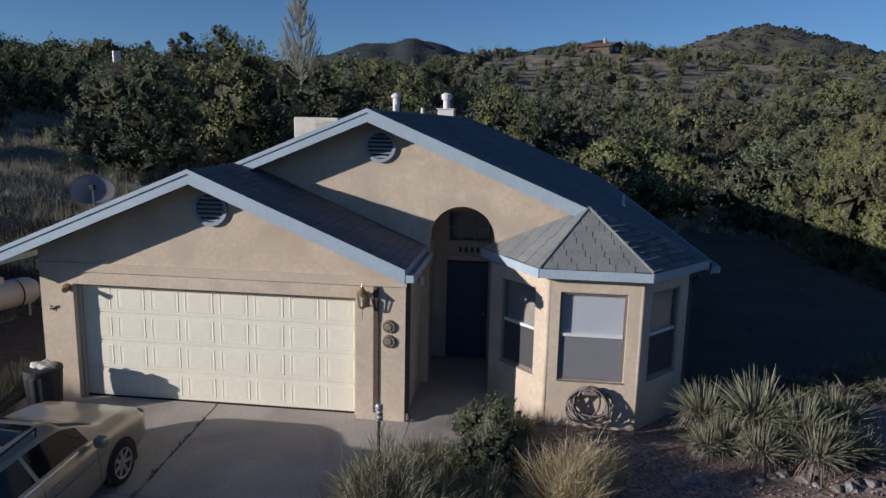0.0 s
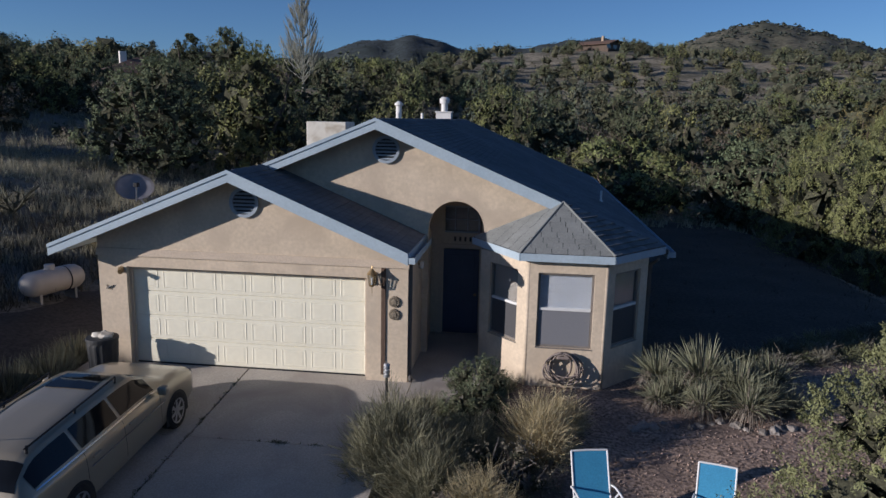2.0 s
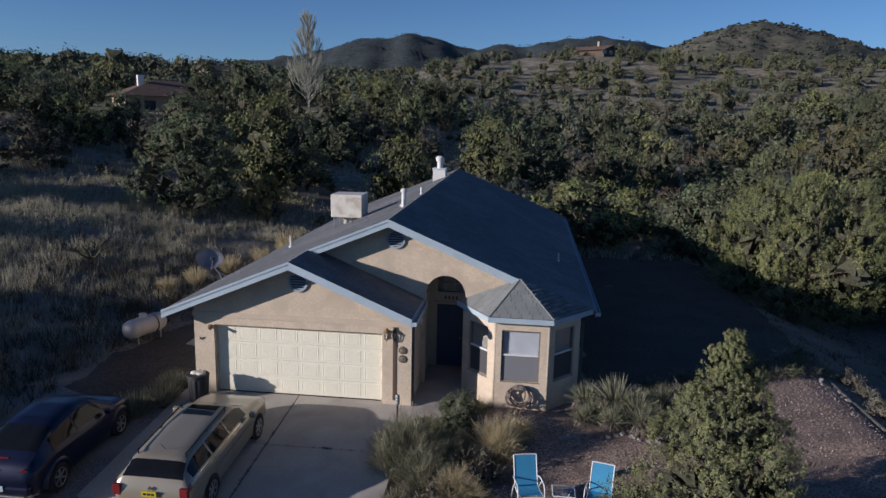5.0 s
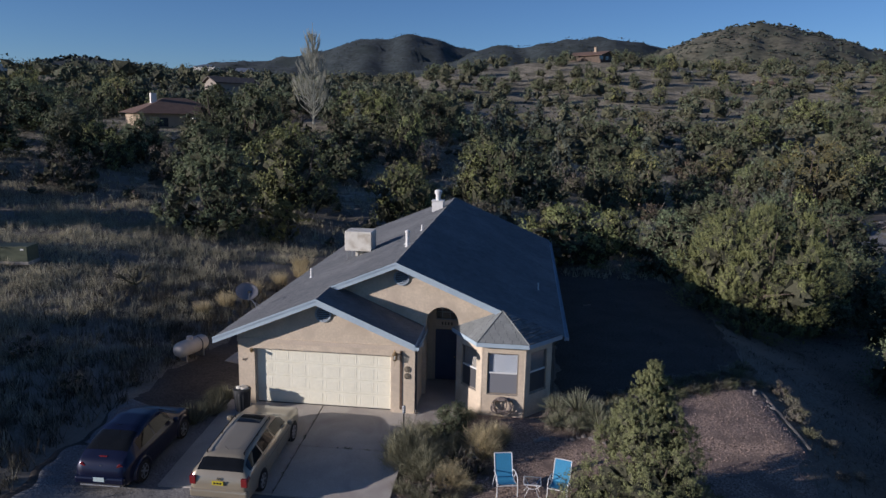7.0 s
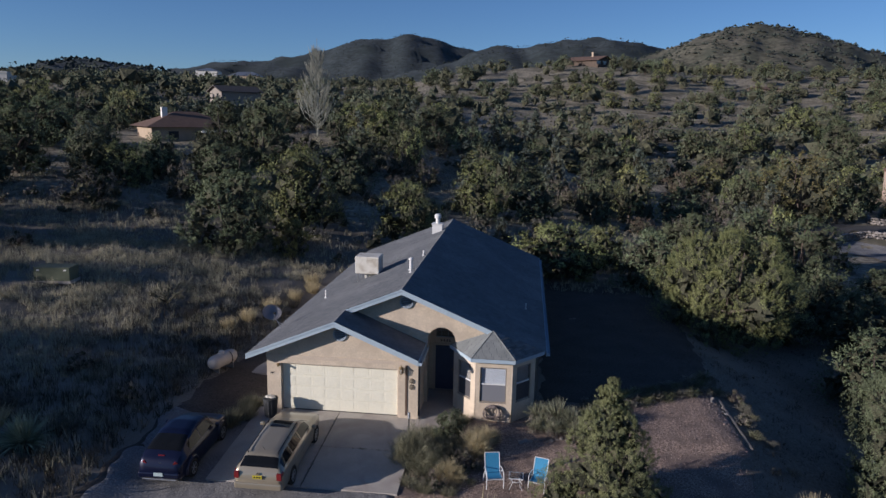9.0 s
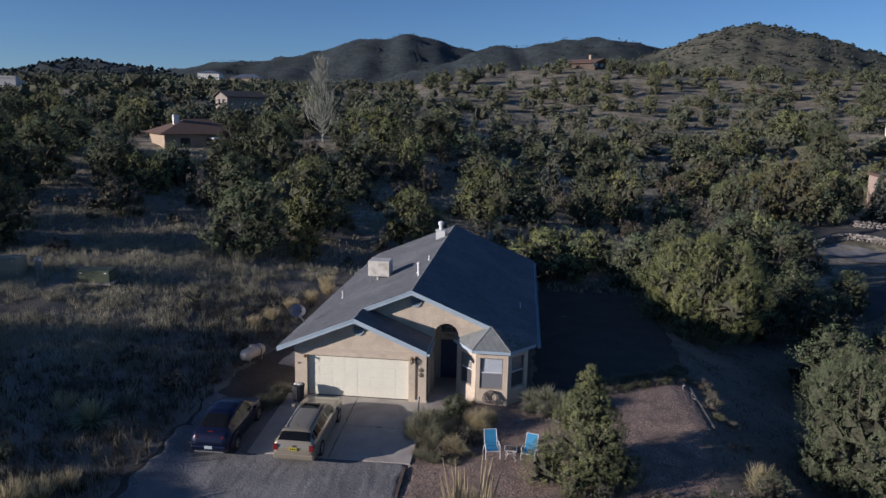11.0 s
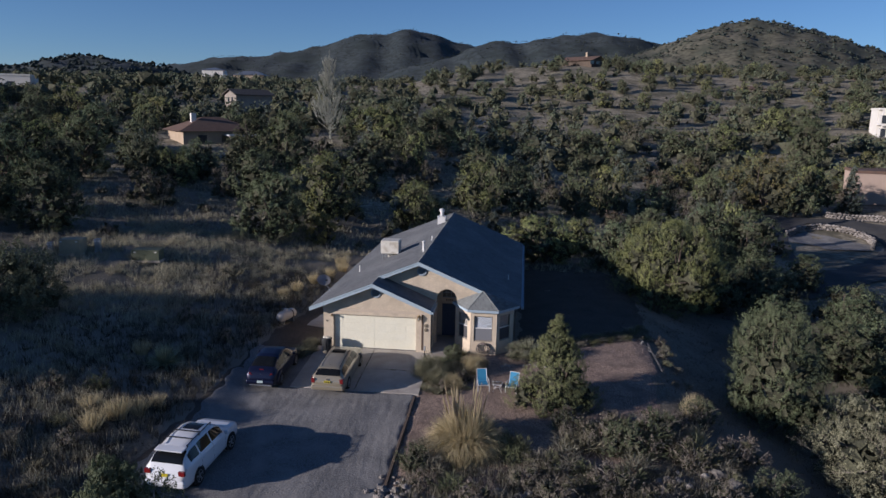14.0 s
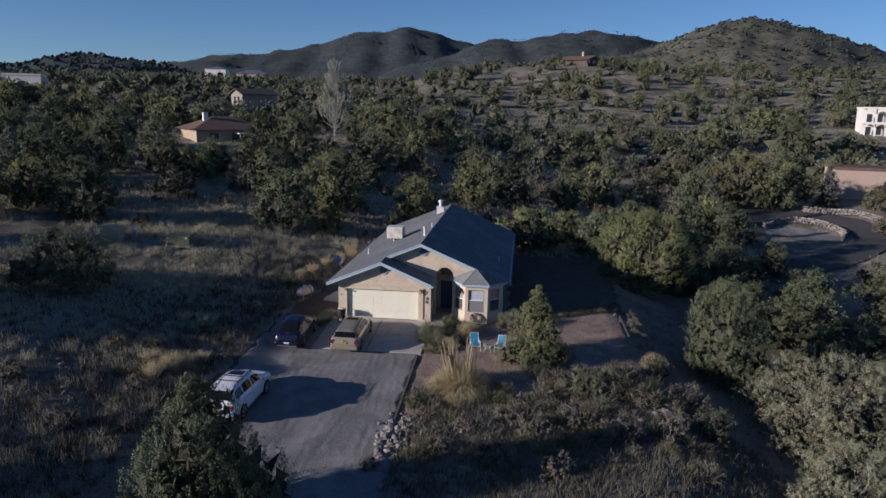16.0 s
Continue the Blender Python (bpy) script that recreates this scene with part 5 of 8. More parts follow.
# trees beside and behind the eye; unseen ones on the left added to cast shade
for x, y, s in ((-40, 13.5, 1.25), (-43, 21.5, 1.3), (-41, 26, 1.2), (-46, 30, 1.3), (-52, -30, 1.3), (-44, 40, 1.2), (-38, 46, 1.1), (30, 0, 1.1), (27, -8, 1.0), (33, 14, 1.1), (38, 22, 1.1), (24, 52, 1.2), (22, 44, 1.0), (26, 62, 1.1)):
    plant(MID[(int(x * 7 + y * 3)) % 6], x, y, s, group="woodland")
# unseen row added as shade casters, heights set by where their shadow ends
for k in range(8):
    p, q = -11.5 - 0.72 * k, -34.0 - 4.0 * (k % 2)
    x, y = 0.466 * p + 0.885 * q, -0.885 * p + 0.466 * q
    top_z = 0.245 * (-5.3 - q) + 0.9
    plant(MID[(0, 3, 5, 1)[k % 4]], x, y, (top_z - float(gz(x, y))) / (4.6, 3.6, 5.0, 4.0)[k % 4], wide=1.0, group="woodland")
# two low unseen trees added to shade the foot of the slope
for x, y, s in ((-24.8, -17.3, 0.62), (-24.2, -19.0, 0.6)):
    plant(MID[0], x, y, s, wide=0.7, group="woodland")
# dark trees in the hollow
for k, (x, y, s) in enumerate(((20.5, 17.5, 0.75), (22.0, 22.5, 0.8), (24.8, 11.5, 0.7), (21.4, 8.2, 0.6), (27.0, 19.0, 0.8), (30.5, 30.0, 0.9), (25.0, 31.0, 0.9), (20.0, 33.0, 0.9), (30.0, 7.0, 0.8), (33.5, 20.0, 0.9))):
    plant(MID[(4, 0, 3)[k % 3]], x, y, s * 1.15, wide=s * 1.3, group="woodland")


for k in range(84):
    x, y = rnd.uniform(-40, 150), rnd.uniform(215, 345)
    if free(x, y):
        plant(MID_FAR[rnd.choice((0, 1, 3, 4, 5))], x, y, rnd.uniform(1.0, 1.6), wide=rnd.uniform(1.0, 1.5), group="woodland")


def far_wood():
    """Far trees as many low lumps of sprays, one object for each zone."""
    rs = np.random.RandomState(80)
    zones = [("far_trees", 112, 480, 1250, FAR_JUN, 5.8, 27), ("far_trees", 112, 480, 760, FAR_OLIVE, 5.4, 27), ("far_scrub", 70, 480, 1500, LEAF_GREY, 1.5, 9), ("far_scrub", 80, 380, 800, LEAF_RUST, 1.3, 8),
             ("thicket", 36, 135, 240, LEAF_GREY, 1.4, 26), ("thicket", 36, 135, 140, LEAF_RUST, 1.2, 26), ("thicket", 36, 150, 120, FAR_JUN, 1.7, 26)]
    for name, y0, y1, n, mtl, size, sprays in zones:
        y = y0 + (y1 - y0) * rs.uniform(0, 1, n * 4) ** 1.2
        x = -0.12 * (y + 36) + rs.uniform(-1, 1, n * 4) * (24 + (y + 36) * 0.74)
        core = (x > -0.16 * y) & (x < 0.32 * y) & (y > 120)
        keep = rs.uniform(size=n * 4) < np.where(core, 0.6 if size < 3 else 0.45, 1.0)
        keep &= ~((x > -34) & (x < 12.5) & (y < 35))
        for a, b, r in KEEP_OFF:
            keep &= (x - a) ** 2 + (y - b) ** 2 > r * r
        x, y = x[keep][:n], y[keep][:n]
        k = len(x)
        s = size * rs.uniform(0.55, 1.35, k)
        q = 3
        off = rs.uniform(-1, 1, size=(k, q, 3)) * [0.24, 0.24, 0.15]
        c = np.stack([x, y, gz(x, y) + s * 0.34], 1)[:, None] + off * s[:, None, None]
        r = s[:, None] * rs.uniform(0.24, 0.42, (k, q))
        c, r = c.reshape(-1, 3), r.ravel()
        d = unit(rs.normal(size=(len(c), sprays, 3)) + [0, 0, 0.3])
        L = leaves(rs, (c[:, None] + d * r[:, None, None] * rs.uniform(0.85, 1.1, (len(c), sprays, 1))).reshape(-1, 3), d.reshape(-1, 3), 1, size * 0.105, spread=0.26, width=0.85, scatter=0.05)
        inner = new("inner_wood", mesh_np("inner_wood", *clumps(rs, c, r * 0.72, np.array([1, 1, 0.9]), 0.3), CROWN_SHADE))
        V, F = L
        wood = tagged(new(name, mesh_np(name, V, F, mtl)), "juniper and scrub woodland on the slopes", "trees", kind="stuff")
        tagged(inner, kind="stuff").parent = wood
    # hill cover
    n = 32000
    b = np.radians(rs.uniform(-46, 40, n))
    r = 460 * (3900 / 460) ** rs.uniform(0, 1, n) ** 0.95
    x, y = 3 + r * np.sin(b), -20 + r * np.cos(b)
    s = rs.uniform(1.4, 3.2, n) * (1 + r / 2600) * np.where(r > 1950, 0.6, 1.0)
    c = np.stack([x, y, gz(x, y) + s * 0.2], 1)
    d = np.array([[1, 0, 0], [0, 1, 0], [-1, 0, 0], [0, -1, 0], [0, 0, 0.8]])
    V = c[:, None] + d * s[:, None, None] * rs.uniform(0.7, 1.3, (n, 5, 1))
    i = np.arange(n)[:, None] * 5
    F = np.concatenate([i + [[0, 1, 4]], i + [[1, 2, 4]], i + [[2, 3, 4]], i + [[3, 0, 4]]])
    tagged(new("hill_scrub", mesh_np("hill_scrub", V.reshape(-1, 3), F, HILLBUSH)), "dark scrub and juniper dotting the far hills", "trees", kind="stuff")


far_wood()


# ---- grass and garden plants ----
def grass_field(name, seed, n, region, mtl, label, h=(0.35, 0.8), blades=7, width=0.05):
    """Tufts of dry grass over a stretch of slope."""
    rs = np.random.RandomState(seed)
    x, y = region(rs, n)
    n = len(x)
    H = rs.uniform(*h, n)
    a = rs.uniform(0, 6.28, (n, blades))
    lean = rs.uniform(0.05, 0.7, (n, blades))
    d = np.stack([np.cos(a) * np.sin(lean), np.sin(a) * np.sin(lean), np.cos(lean)], -1)
    p0 = np.stack([x, y, gz(x, y) - 0.03], -1)[:, None] + np.concatenate([rs.normal(size=(n, blades, 2)) * 0.11, np.zeros((n, blades, 1))], -1)
    L = (H[:, None] * rs.uniform(0.6, 1.1, (n, blades)))[..., None]
    s = unit(np.cross(d, rs.normal(size=(n, blades, 3)))) * width / 2
    V = np.stack([p0 - s, p0 + s, p0 + d * L], 2).reshape(-1, 3)
    return tagged(new(name, mesh_np(name, V, np.arange(len(V)).reshape(-1, 3), mtl)), label, "grass", kind="stuff")


def left_slope(rs, n):
    x, y = rs.uniform(-48, -11.5, n), rs.uniform(-22, 42, n)
    patch = waves(x, y, 9, 31) + 0.6 * waves(x, y, 3.5, 32)
    near = np.interp(y, [-30, -8, 6, 12, 33], [-13.2, -12.6, -12.2, -12.0, -9.5])
    ok = (patch > -0.25) & (x < near) & ~((x > -16.5) & (y > 9) & (y < 31) & (rs.uniform(size=n) < 0.75))
    return x[ok], y[ok]


def left_bare(rs, n):
    x, y = rs.uniform(-48, -11.5, n), rs.uniform(-22, 42, n)
    near = np.interp(y, [-30, -8, 6, 12, 33], [-12.9, -12.3, -11.9, -11.6, -9.2])
    ok = (x < near) & ((y > 8) | (rs.uniform(size=n) < 0.6))
    return x[ok], y[ok]


def shaded_slope(rs, n):
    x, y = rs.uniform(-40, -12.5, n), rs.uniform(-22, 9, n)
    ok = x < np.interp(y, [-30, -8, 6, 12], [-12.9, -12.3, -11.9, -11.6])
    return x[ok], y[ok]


def behind(rs, n):
    x, y = rs.uniform(-45, 30, n), 33 + 60 * rs.uniform(0, 1, n) ** 1.3
    return x, y


def right_edge(rs, n):
    y = rs.uniform(-14, 34, n)
    x = rs.uniform(3.8, 30, n)
    ok = ((x > 11.3) | (y < -0.5) | ((y > 14.5) & (rs.uniform(size=n) < 0.25))) & ~((x < 4.6) & (y > 10))
    return x[ok], y[ok]


def front_bank(rs, n):
    x, y = rs.uniform(-0.8, 17, n), rs.uniform(-13, -0.5, n)
    ok = y < -1 + 0.1 * x
    return x[ok], y[ok]


grass_field("dry_grass", 91, 9000, left_slope, DRYGRASS, "pale dry grass on the hillside", (0.35, 0.8), 9, 0.026)
grass_field("low_grass", 92, 5000, left_bare, GREYGRASS, "low grey dry grass on the hillside", (0.15, 0.4), 7, 0.03)
# tufts added to deepen the shade on this slope
grass_field("dark_weeds", 90, 2600, shaded_slope, SHADEWEED, "low weeds with the slope's shade in their colour", (0.2, 0.5), 8, 0.045)
grass_field("dry_grass", 93, 6000, behind, DRYGRASS, "pale dry grass between the trees", (0.3, 0.7), 6, 0.07)
grass_field("low_grass", 94, 5200, right_edge, SHADEWEED, "short grass beside the house, darkened for shade", (0.08, 0.3), 7, 0.02)
grass_field("low_grass", 95, 5000, front_bank, GREYGRASS, "dry grass on the rocky bank", (0.2, 0.55), 8, 0.04)

def drive_side(rs, n):
    x, y = rs.uniform(-21, -10.6, n), rs.uniform(-13, 24, n)
    near = np.interp(y, [-30, -8, 6, 12, 33], [-12.0, -11.9, -11.5, -11.0, -9.2])
    ok = (x < near) & (rs.uniform(size=n) < np.clip(1.15 + (x - near) / 9, 0.15, 1))
    return x[ok], y[ok]


grass_field("tall_weeds", 96, 2600, drive_side, SHADEWEED, "tall grey weeds between hillside and drive", (0.3, 0.75), 12, 0.024)
grass_field("tall_weeds", 97, 420, drive_side, GREYGRASS, "tall straw-coloured weeds between hillside and drive", (0.35, 0.8), 11, 0.04)

def lit_band(rs, n):
    x, y = rs.uniform(-32, -11.3, n), rs.uniform(8, 33, n)
    streak = waves(x * 0.35, y, 4.0, 61) + 0.5 * waves(x, y, 2.0, 62)
    ok = (streak > np.where((x > -16.5) & (y < 29), 0.3, -0.35)) & (x < np.interp(y, [6, 12, 33], [-12.5, -11.8, -9.3]))
    return x[ok], y[ok]


def low_streaks(rs, n):
    x, y = rs.uniform(-26, -12.6, n), rs.uniform(-13, 8, n)
    ok = waves(x * 0.4, y, 3.0, 63) + 0.5 * waves(x, y, 1.5, 64) > 0.4
    return x[ok], y[ok]


grass_field("pale_grass", 98, 6200, lit_band, DRYGRASS, "pale dry grass in streaks on the hillside", (0.25, 0.6), 10, 0.028)
grass_field("pale_grass", 99, 4200, low_streaks, DRYGRASS, "pale dry grass in streaks on the hillside", (0.25, 0.6), 10, 0.028)
broom = clump("broom_shrub", 101, BROOM, "green-grey broom shrub beside the apron", "bush", grow=twiggy, n=6500, wide=2.0, tall=1.15, length=0.34, width=0.009)
plant(broom, -1.0, 7.15, 1.12, wide=1.0)
plant(broom, -0.35, 6.5, 0.85, wide=0.85, turn=200)
plant(broom, 0.2, 7.6, 0.7, wide=0.7, turn=80)
gold = clump("golden_grass", 102, STRAW, "clump of golden dry ornamental grass", "grass", grow=twiggy, n=3800, wide=1.35, tall=1.2, length=0.36, width=0.009)
plant(gold, 1.28, 7.75, 1.0, wide=0.95)
plant(gold, 0.45, 6.0, 0.72, wide=0.85)
plant(gold, 1.65, 8.7, 0.6, wide=0.75)
greengrass = clump("green_tuft", 103, BROOM, "small yellow-green grass tuft", "grass", n=520, base=0.2, height=0.65, spread=0.9, width=0.012, droop=0.2)
for x, y, s in ((-0.75, 8.85, 0.95), (0.55, 10.05, 0.85), (-0.35, 8.4, 0.7), (0.3, 9.5, 0.7), (-0.9, 5.6, 0.8), (-0.3, 5.3, 0.9), (0.5, 5.2, 0.7), (-8.3, 9.2, 1.3), (-8.7, 8.5, 1.4), (-8.4, 10.2, 1.2)):
    plant(greengrass, x, y, s)
rosemary = make_tree("dark_shrub", 104, 1.35, 1.7, "round", LEAF_BUSH, 16, 30, 22, 0.04, "dark green rounded shrub near the entry", "bush", 4, 0.03, lobe_r=0.19, low=0.0, core=0.4)
plant(rosemary, 0.15, 8.75, 0.95, wide=0.85)
sage = make_tree("grey_shrub", 105, 1.0, 1.5, "round", LEAF_GREY, 9, 14, 10, 0.06, "grey-green twiggy shrub on dry ground", "bush", 5, 0.02, twigs=70, lobe_r=0.2, low=0.0, core=0.3)
for x, y, s in ((0.75, 6.9, 0.85), (0.1, 5.6, 0.7), (6.2, 2.3, 1.2), (7.6, 1.3, 1.4), (9.6, 1.2, 1.5), (10.6, 2.6, 1.4), (12.0, 3.6, 1.2), (13.6, 1.6, 1.5), (4.2, -2.2, 1.1), (2.3, -3.6, 1.0), (5.6, -3.2, 1.3), (7.6, -2.2, 1.3),
                (9.6, -3.4, 1.4), (12, -2.6, 1.3), (1.2, -5.6, 0.9), (3.6, -6.0, 1.2), (6.4, -6.8, 1.2), (11.2, 0.2, 1.2), (8.4, 2.9, 1.0), (0.1, -2.9, 0.8), (12.3, 12.5, 0.6), (12.6, 15.2, 0.6), (11.7, 17, 0.55), (-1.7, -7.3, 0.7),
                (-16.6, 10.9, 1.0), (-30.5, 26, 1.2), (-14.5, -3.5, 0.9), (-15.5, -8, 1.1), (-18, 0.5, 0.9), (-20, -5, 1.1), (-13.2, 9, 0.8)):
    plant(sage, x, y, s)
olive_shrub = make_tree("olive_shrub", 106, 1.3, 2.0, "round", LEAF_BUSH, 11, 20, 16, 0.06, "olive green shrub on the bank", "bush", 5, 0.03, twigs=80, lobe_r=0.2, low=0.0, core=0.4)
for x, y, s in ((-0.45, -1.4, 0.8), (10.0, 2.0, 1.2), (8.6, 0.8, 1.2), (12.6, 4.6, 1.0), (14.5, -1.0, 1.2)):
    plant(olive_shrub, x, y, s)

# fine-stemmed shrubs and bunch grass over the bank
FUZZ = [mat("snakeweed", (0.25, 0.24, 0.145), (0.18, 0.175, 0.11), 1.5, 0.9, island=0.35, objrand=0.15, translucent=0.25, spec=0.1),
        mat("grey_brush", (0.205, 0.195, 0.15), (0.145, 0.138, 0.108), 1.5, 0.9, island=0.35, objrand=0.2, translucent=0.2, spec=0.1),
        mat("green_brush", (0.155, 0.165, 0.09), (0.11, 0.12, 0.07), 1.5, 0.9, island=0.35, objrand=0.15, translucent=0.25, spec=0.1)]
BRUSH = [clump("brush_shrub", 120 + k, FUZZ[k], ("yellow-olive snakeweed clump on dry ground", "grey-brown fine-stemmed brush on dry ground", "green fine-stemmed brush on dry ground")[k], "bush",
               grow=twiggy, n=320, wide=(1.1, 1.2, 1.3)[k], tall=(0.65, 0.8, 0.9)[k], length=0.3, width=0.021) for k in range(3)]
rb = random.Random(12)
for k in range(95):
    if k < 62:
        x = rb.uniform(-0.6, 14.5)
        y = rb.uniform(-7.5, 0.6) + 0.16 * x
    elif k < 76:
        x, y = rb.uniform(5.5, 12.5), rb.uniform(0.6, 2.6)
    elif k < 84:
        x, y = rb.uniform(12.2, 13.4), rb.uniform(5, 15)
    else:
        x, y = rb.uniform(-17, -12.6), rb.uniform(-10, 9)
    plant(BRUSH[rb.choice((0, 0, 1, 1, 1, 2))], x, y, rb.uniform(0.6, 1.15) * (0.5 if x > 12 and y > 5 else 1), wide=rb.uniform(0.8, 1.4) * (0.6 if x > 12 and y > 5 else 1), sink=0.04, group="brush on the bank")
for k, x, y, s, w in ((2, 8.0, 1.7, 1.35, 1.9), (2, 9.4, 1.2, 1.5, 2.2), (1, 10.6, 1.5, 1.4, 2.0), (0, 7.0, 1.0, 1.2, 1.6), (1, 5.9, 0.2, 1.1, 1.5), (2, 11.4, 0.6, 1.3, 1.8), (0, 4.2, -0.4, 0.9, 1.3), (1, 8.8, -0.6, 1.2, 1.7)):
    plant(BRUSH[k], x, y, s, wide=w, group="brush on the bank", label="dense olive-brown brush beside the yard")
for k in range(20):
    plant(BRUSH[(1, 1, 2, 0)[k % 4]], -0.75 + 2.3 * ((k * 0.618) % 1), 5.3 + 0.19 * k, 0.34 + 0.08 * math.sin(k * 2.1), wide=0.5, sink=0.02, group="undergrowth in the bed", label="low grey twiggy undergrowth in the garden bed")
for k in range(46):
    u = (k * 0.618) % 1
    plant(BRUSH[(0, 1, 2, 1)[k % 4]], 5.6 + 0.142 * k, 12.0 + 0.084 * k + (0.5 + 0.012 * k) * (2 * u - 0.6), 0.48 + 0.12 * math.sin(k * 1.7), wide=0.75 + 0.2 * math.sin(k * 2.9), sink=0.0, group="weeds along the yard", label="low grey-green weeds along the gravel edge")

# yuccas
rs = np.random.RandomState(110)


def yucca(seed, r=0.75, n=150, up=0.55):
    rs = np.random.RandomState(seed)
    top = new("yucca")
    V, F = fountain(rs, n, 0.12, r, 1.35, 0.024, 0.12, 0.55)
    V[:, 2] += up
    a = new("leaves", mesh_np("leaves", V, F, YUCCA))
    V, F = fountain(rs, n, 0.10, r * 0.85, 1.45, 0.026, 0.8, 0.5)
    V[:, 2] += up * 0.8
    b = new("dead_leaves", mesh_np("dead_leaves", V, F, YUCCADEAD))
    t = new("stem", mesh_np("stem", *tubes([(np.array([[0, 0, -0.1], [0.02, 0, up * 0.6], [0, 0, up + 0.05]]), [0.09, 0.08, 0.06])], 7), BARK, True))
    for o in (a, b, t):
        o.parent = top
    return tagged(top, "spiky yucca with dead lower leaves", "yucca")


Y1, Y2 = yucca(111, 0.85, 330, 0.4), yucca(112, 0.70, 280, 0.15)
for k, (x, y, s) in enumerate(((3.75, 9.9, 1.0), (4.35, 10.25, 1.15), (4.9, 9.95, 1.0), (5.3, 10.4, 1.05), (4.2, 9.5, 0.75), (5.0, 9.45, 0.8), (5.8, 9.9, 0.85), (3.6, 10.5, 0.9), (5.7, 10.6, 0.9), (3.95, 10.7, 0.8), (4.6, 9.75, 0.7), (5.35, 9.75, 0.75), (4.75, 10.6, 0.95), (3.45, 9.7, 0.6))):
    plant(Y1 if k % 3 else Y2, x, y, s, group="yuccas by the bay window")
agave = tagged(new("agave"), "pale green spiky sotol rosette in dry grass", "agave")
o = tagged(new("leaves", mesh_np("leaves", *fountain(np.random.RandomState(113), 340, 0.14, 1.25, 1.5, 0.05, 0.15, 0.3), AGAVE)), kind="stuff")
o.parent = agave
plant(agave, -14.7, 4.9, 1.0, sink=-0.1)
CHOLLA = mat("cholla_stem", (0.10, 0.098, 0.066), (0.068, 0.067, 0.046), 9, 0.9, 0.6, 40, fine=30)
rs = np.random.RandomState(117)
cholla = thing("cholla_cactus", (-17.1, 19.8, float(gz(-17.1, 19.8)) - 0.03), label="branching grey-green cholla cactus in dry grass", category="cactus")
paths = [(np.array([[0, 0, 0], [.05, 0, .35], [0, .05, .7]]), [.08, .07, .06])]
for k in range(8):
    a = k * 2.4 + rs.uniform(-.3, .3)
    p0 = np.array([0, 0, rs.uniform(.25, .7)])
    p2 = p0 + np.array([math.cos(a) * rs.uniform(.5, .95), math.sin(a) * rs.uniform(.5, .95), rs.uniform(.25, .75)])
    paths.append((np.array([p0, (p0 + p2) / 2 + [0, 0, -.06], p2]), [.05, .045, .035]))
    for q in range(4):
        e = p2 + rs.normal(size=3) * [.22, .22, .08] + [0, 0, rs.uniform(.08, .3)]
        paths.append((np.array([p0 * .3 + p2 * .7 if q % 2 else p2, e]), [.035, .022]))
o = new("branching_stem", mesh_np("branching_stem", *tubes(paths, 7), CHOLLA, True))
o.parent = cholla
cholla.scale = (.85, .85, .85)
strawtuft = clump("straw_tuft", 114, STRAW, "tall tuft of golden dry grass", "grass", n=300, base=0.3, height=1.1, spread=0.6, width=0.02, droop=0.15)
for x, y, s in ((-16.5, 5.7, 0.9), (-13.9, -1.0, 1.1), (-13.4, -0.2, 0.9), (-14.3, -2.2, 1.0), (-15.2, -0.8, 0.9), (-13.1, 0.9, 0.8), (12.3, 5.0, 1.0), (12.7, 6.0, 0.9), (11.9, 2.3, 1.0), (1.5, -1.2, 0.9), (2.2, -0.9, 0.8), (3.4, 0.6, 0.6), (14.2, 2.8, 0.9),
                (-12.4, 20, 0.9), (-11.8, 22, 0.9), (-12.9, 18.4, 0.8), (-11.2, 24.5, 0.9), (-10.9, 27, 0.9), (-11.5, 29, 1.0)):
    plant(strawtuft, x, y, s)

# pampas grass
pampas = thing("pampas_grass", (1.6, 0.55, float(gz(1.6, 0.55)) - 0.05), label="large golden pampas grass with tall plumes", category="grass")
V, F = fountain(np.random.RandomState(3), 8000, 0.62, 2.15, 1.35, 0.024, 0.5, 0.45)
o = new("blades", mesh_np("blades", V, F, STRAW))
o.parent = pampas
for k in range(40):
    a, ln = rs.uniform(0, 6.28), rs.uniform(0.03, 0.30)
    h = rs.uniform(2.3, 3.1)
    d = np.array([math.cos(a) * math.sin(ln), math.sin(a) * math.sin(ln), math.cos(ln)])
    b0 = np.array([math.cos(a), math.sin(a), 0]) * 0.4
    V, F = tubes([(np.array([b0, b0 + d * h * 0.55, b0 + d * h * 0.7, b0 + d * h * 0.88, b0 + d * h]), [0.007, 0.009, 0.028, 0.026, 0.005])], 6)
    o = new("plume", mesh_np("plume", V, F, PLUME))
    o.parent = pampas

# ---- vehicles ----
GOLD = mat("champagne_paint", (0.36, 0.31, 0.225), (0.345, 0.297, 0.215), 2, 0.28, metal=0.4, spec=0.5, coat=0.5)
NAVY = mat("navy_paint", (0.007, 0.010, 0.034), (0.006, 0.009, 0.03), 2, 0.32, metal=0.3, spec=0.4, coat=0.35)
WHITE = mat("white_paint", (0.72, 0.73, 0.75), (0.68, 0.69, 0.71), 2, 0.3, spec=0.5, coat=0.6)
TINT = mat("tinted_glass", (0.008, 0.009, 0.010), (0.010, 0.011, 0.012), 3, 0.05, spec=0.28)
RUBBER = mat("tyre_rubber", (0.018, 0.018, 0.018), (0.03, 0.028, 0.026), 12, 0.9, 0.2, 60)
ALLOY = mat("alloy_rim", (0.50, 0.50, 0.50), (0.42, 0.42, 0.42), 8, 0.35, metal=0.85)
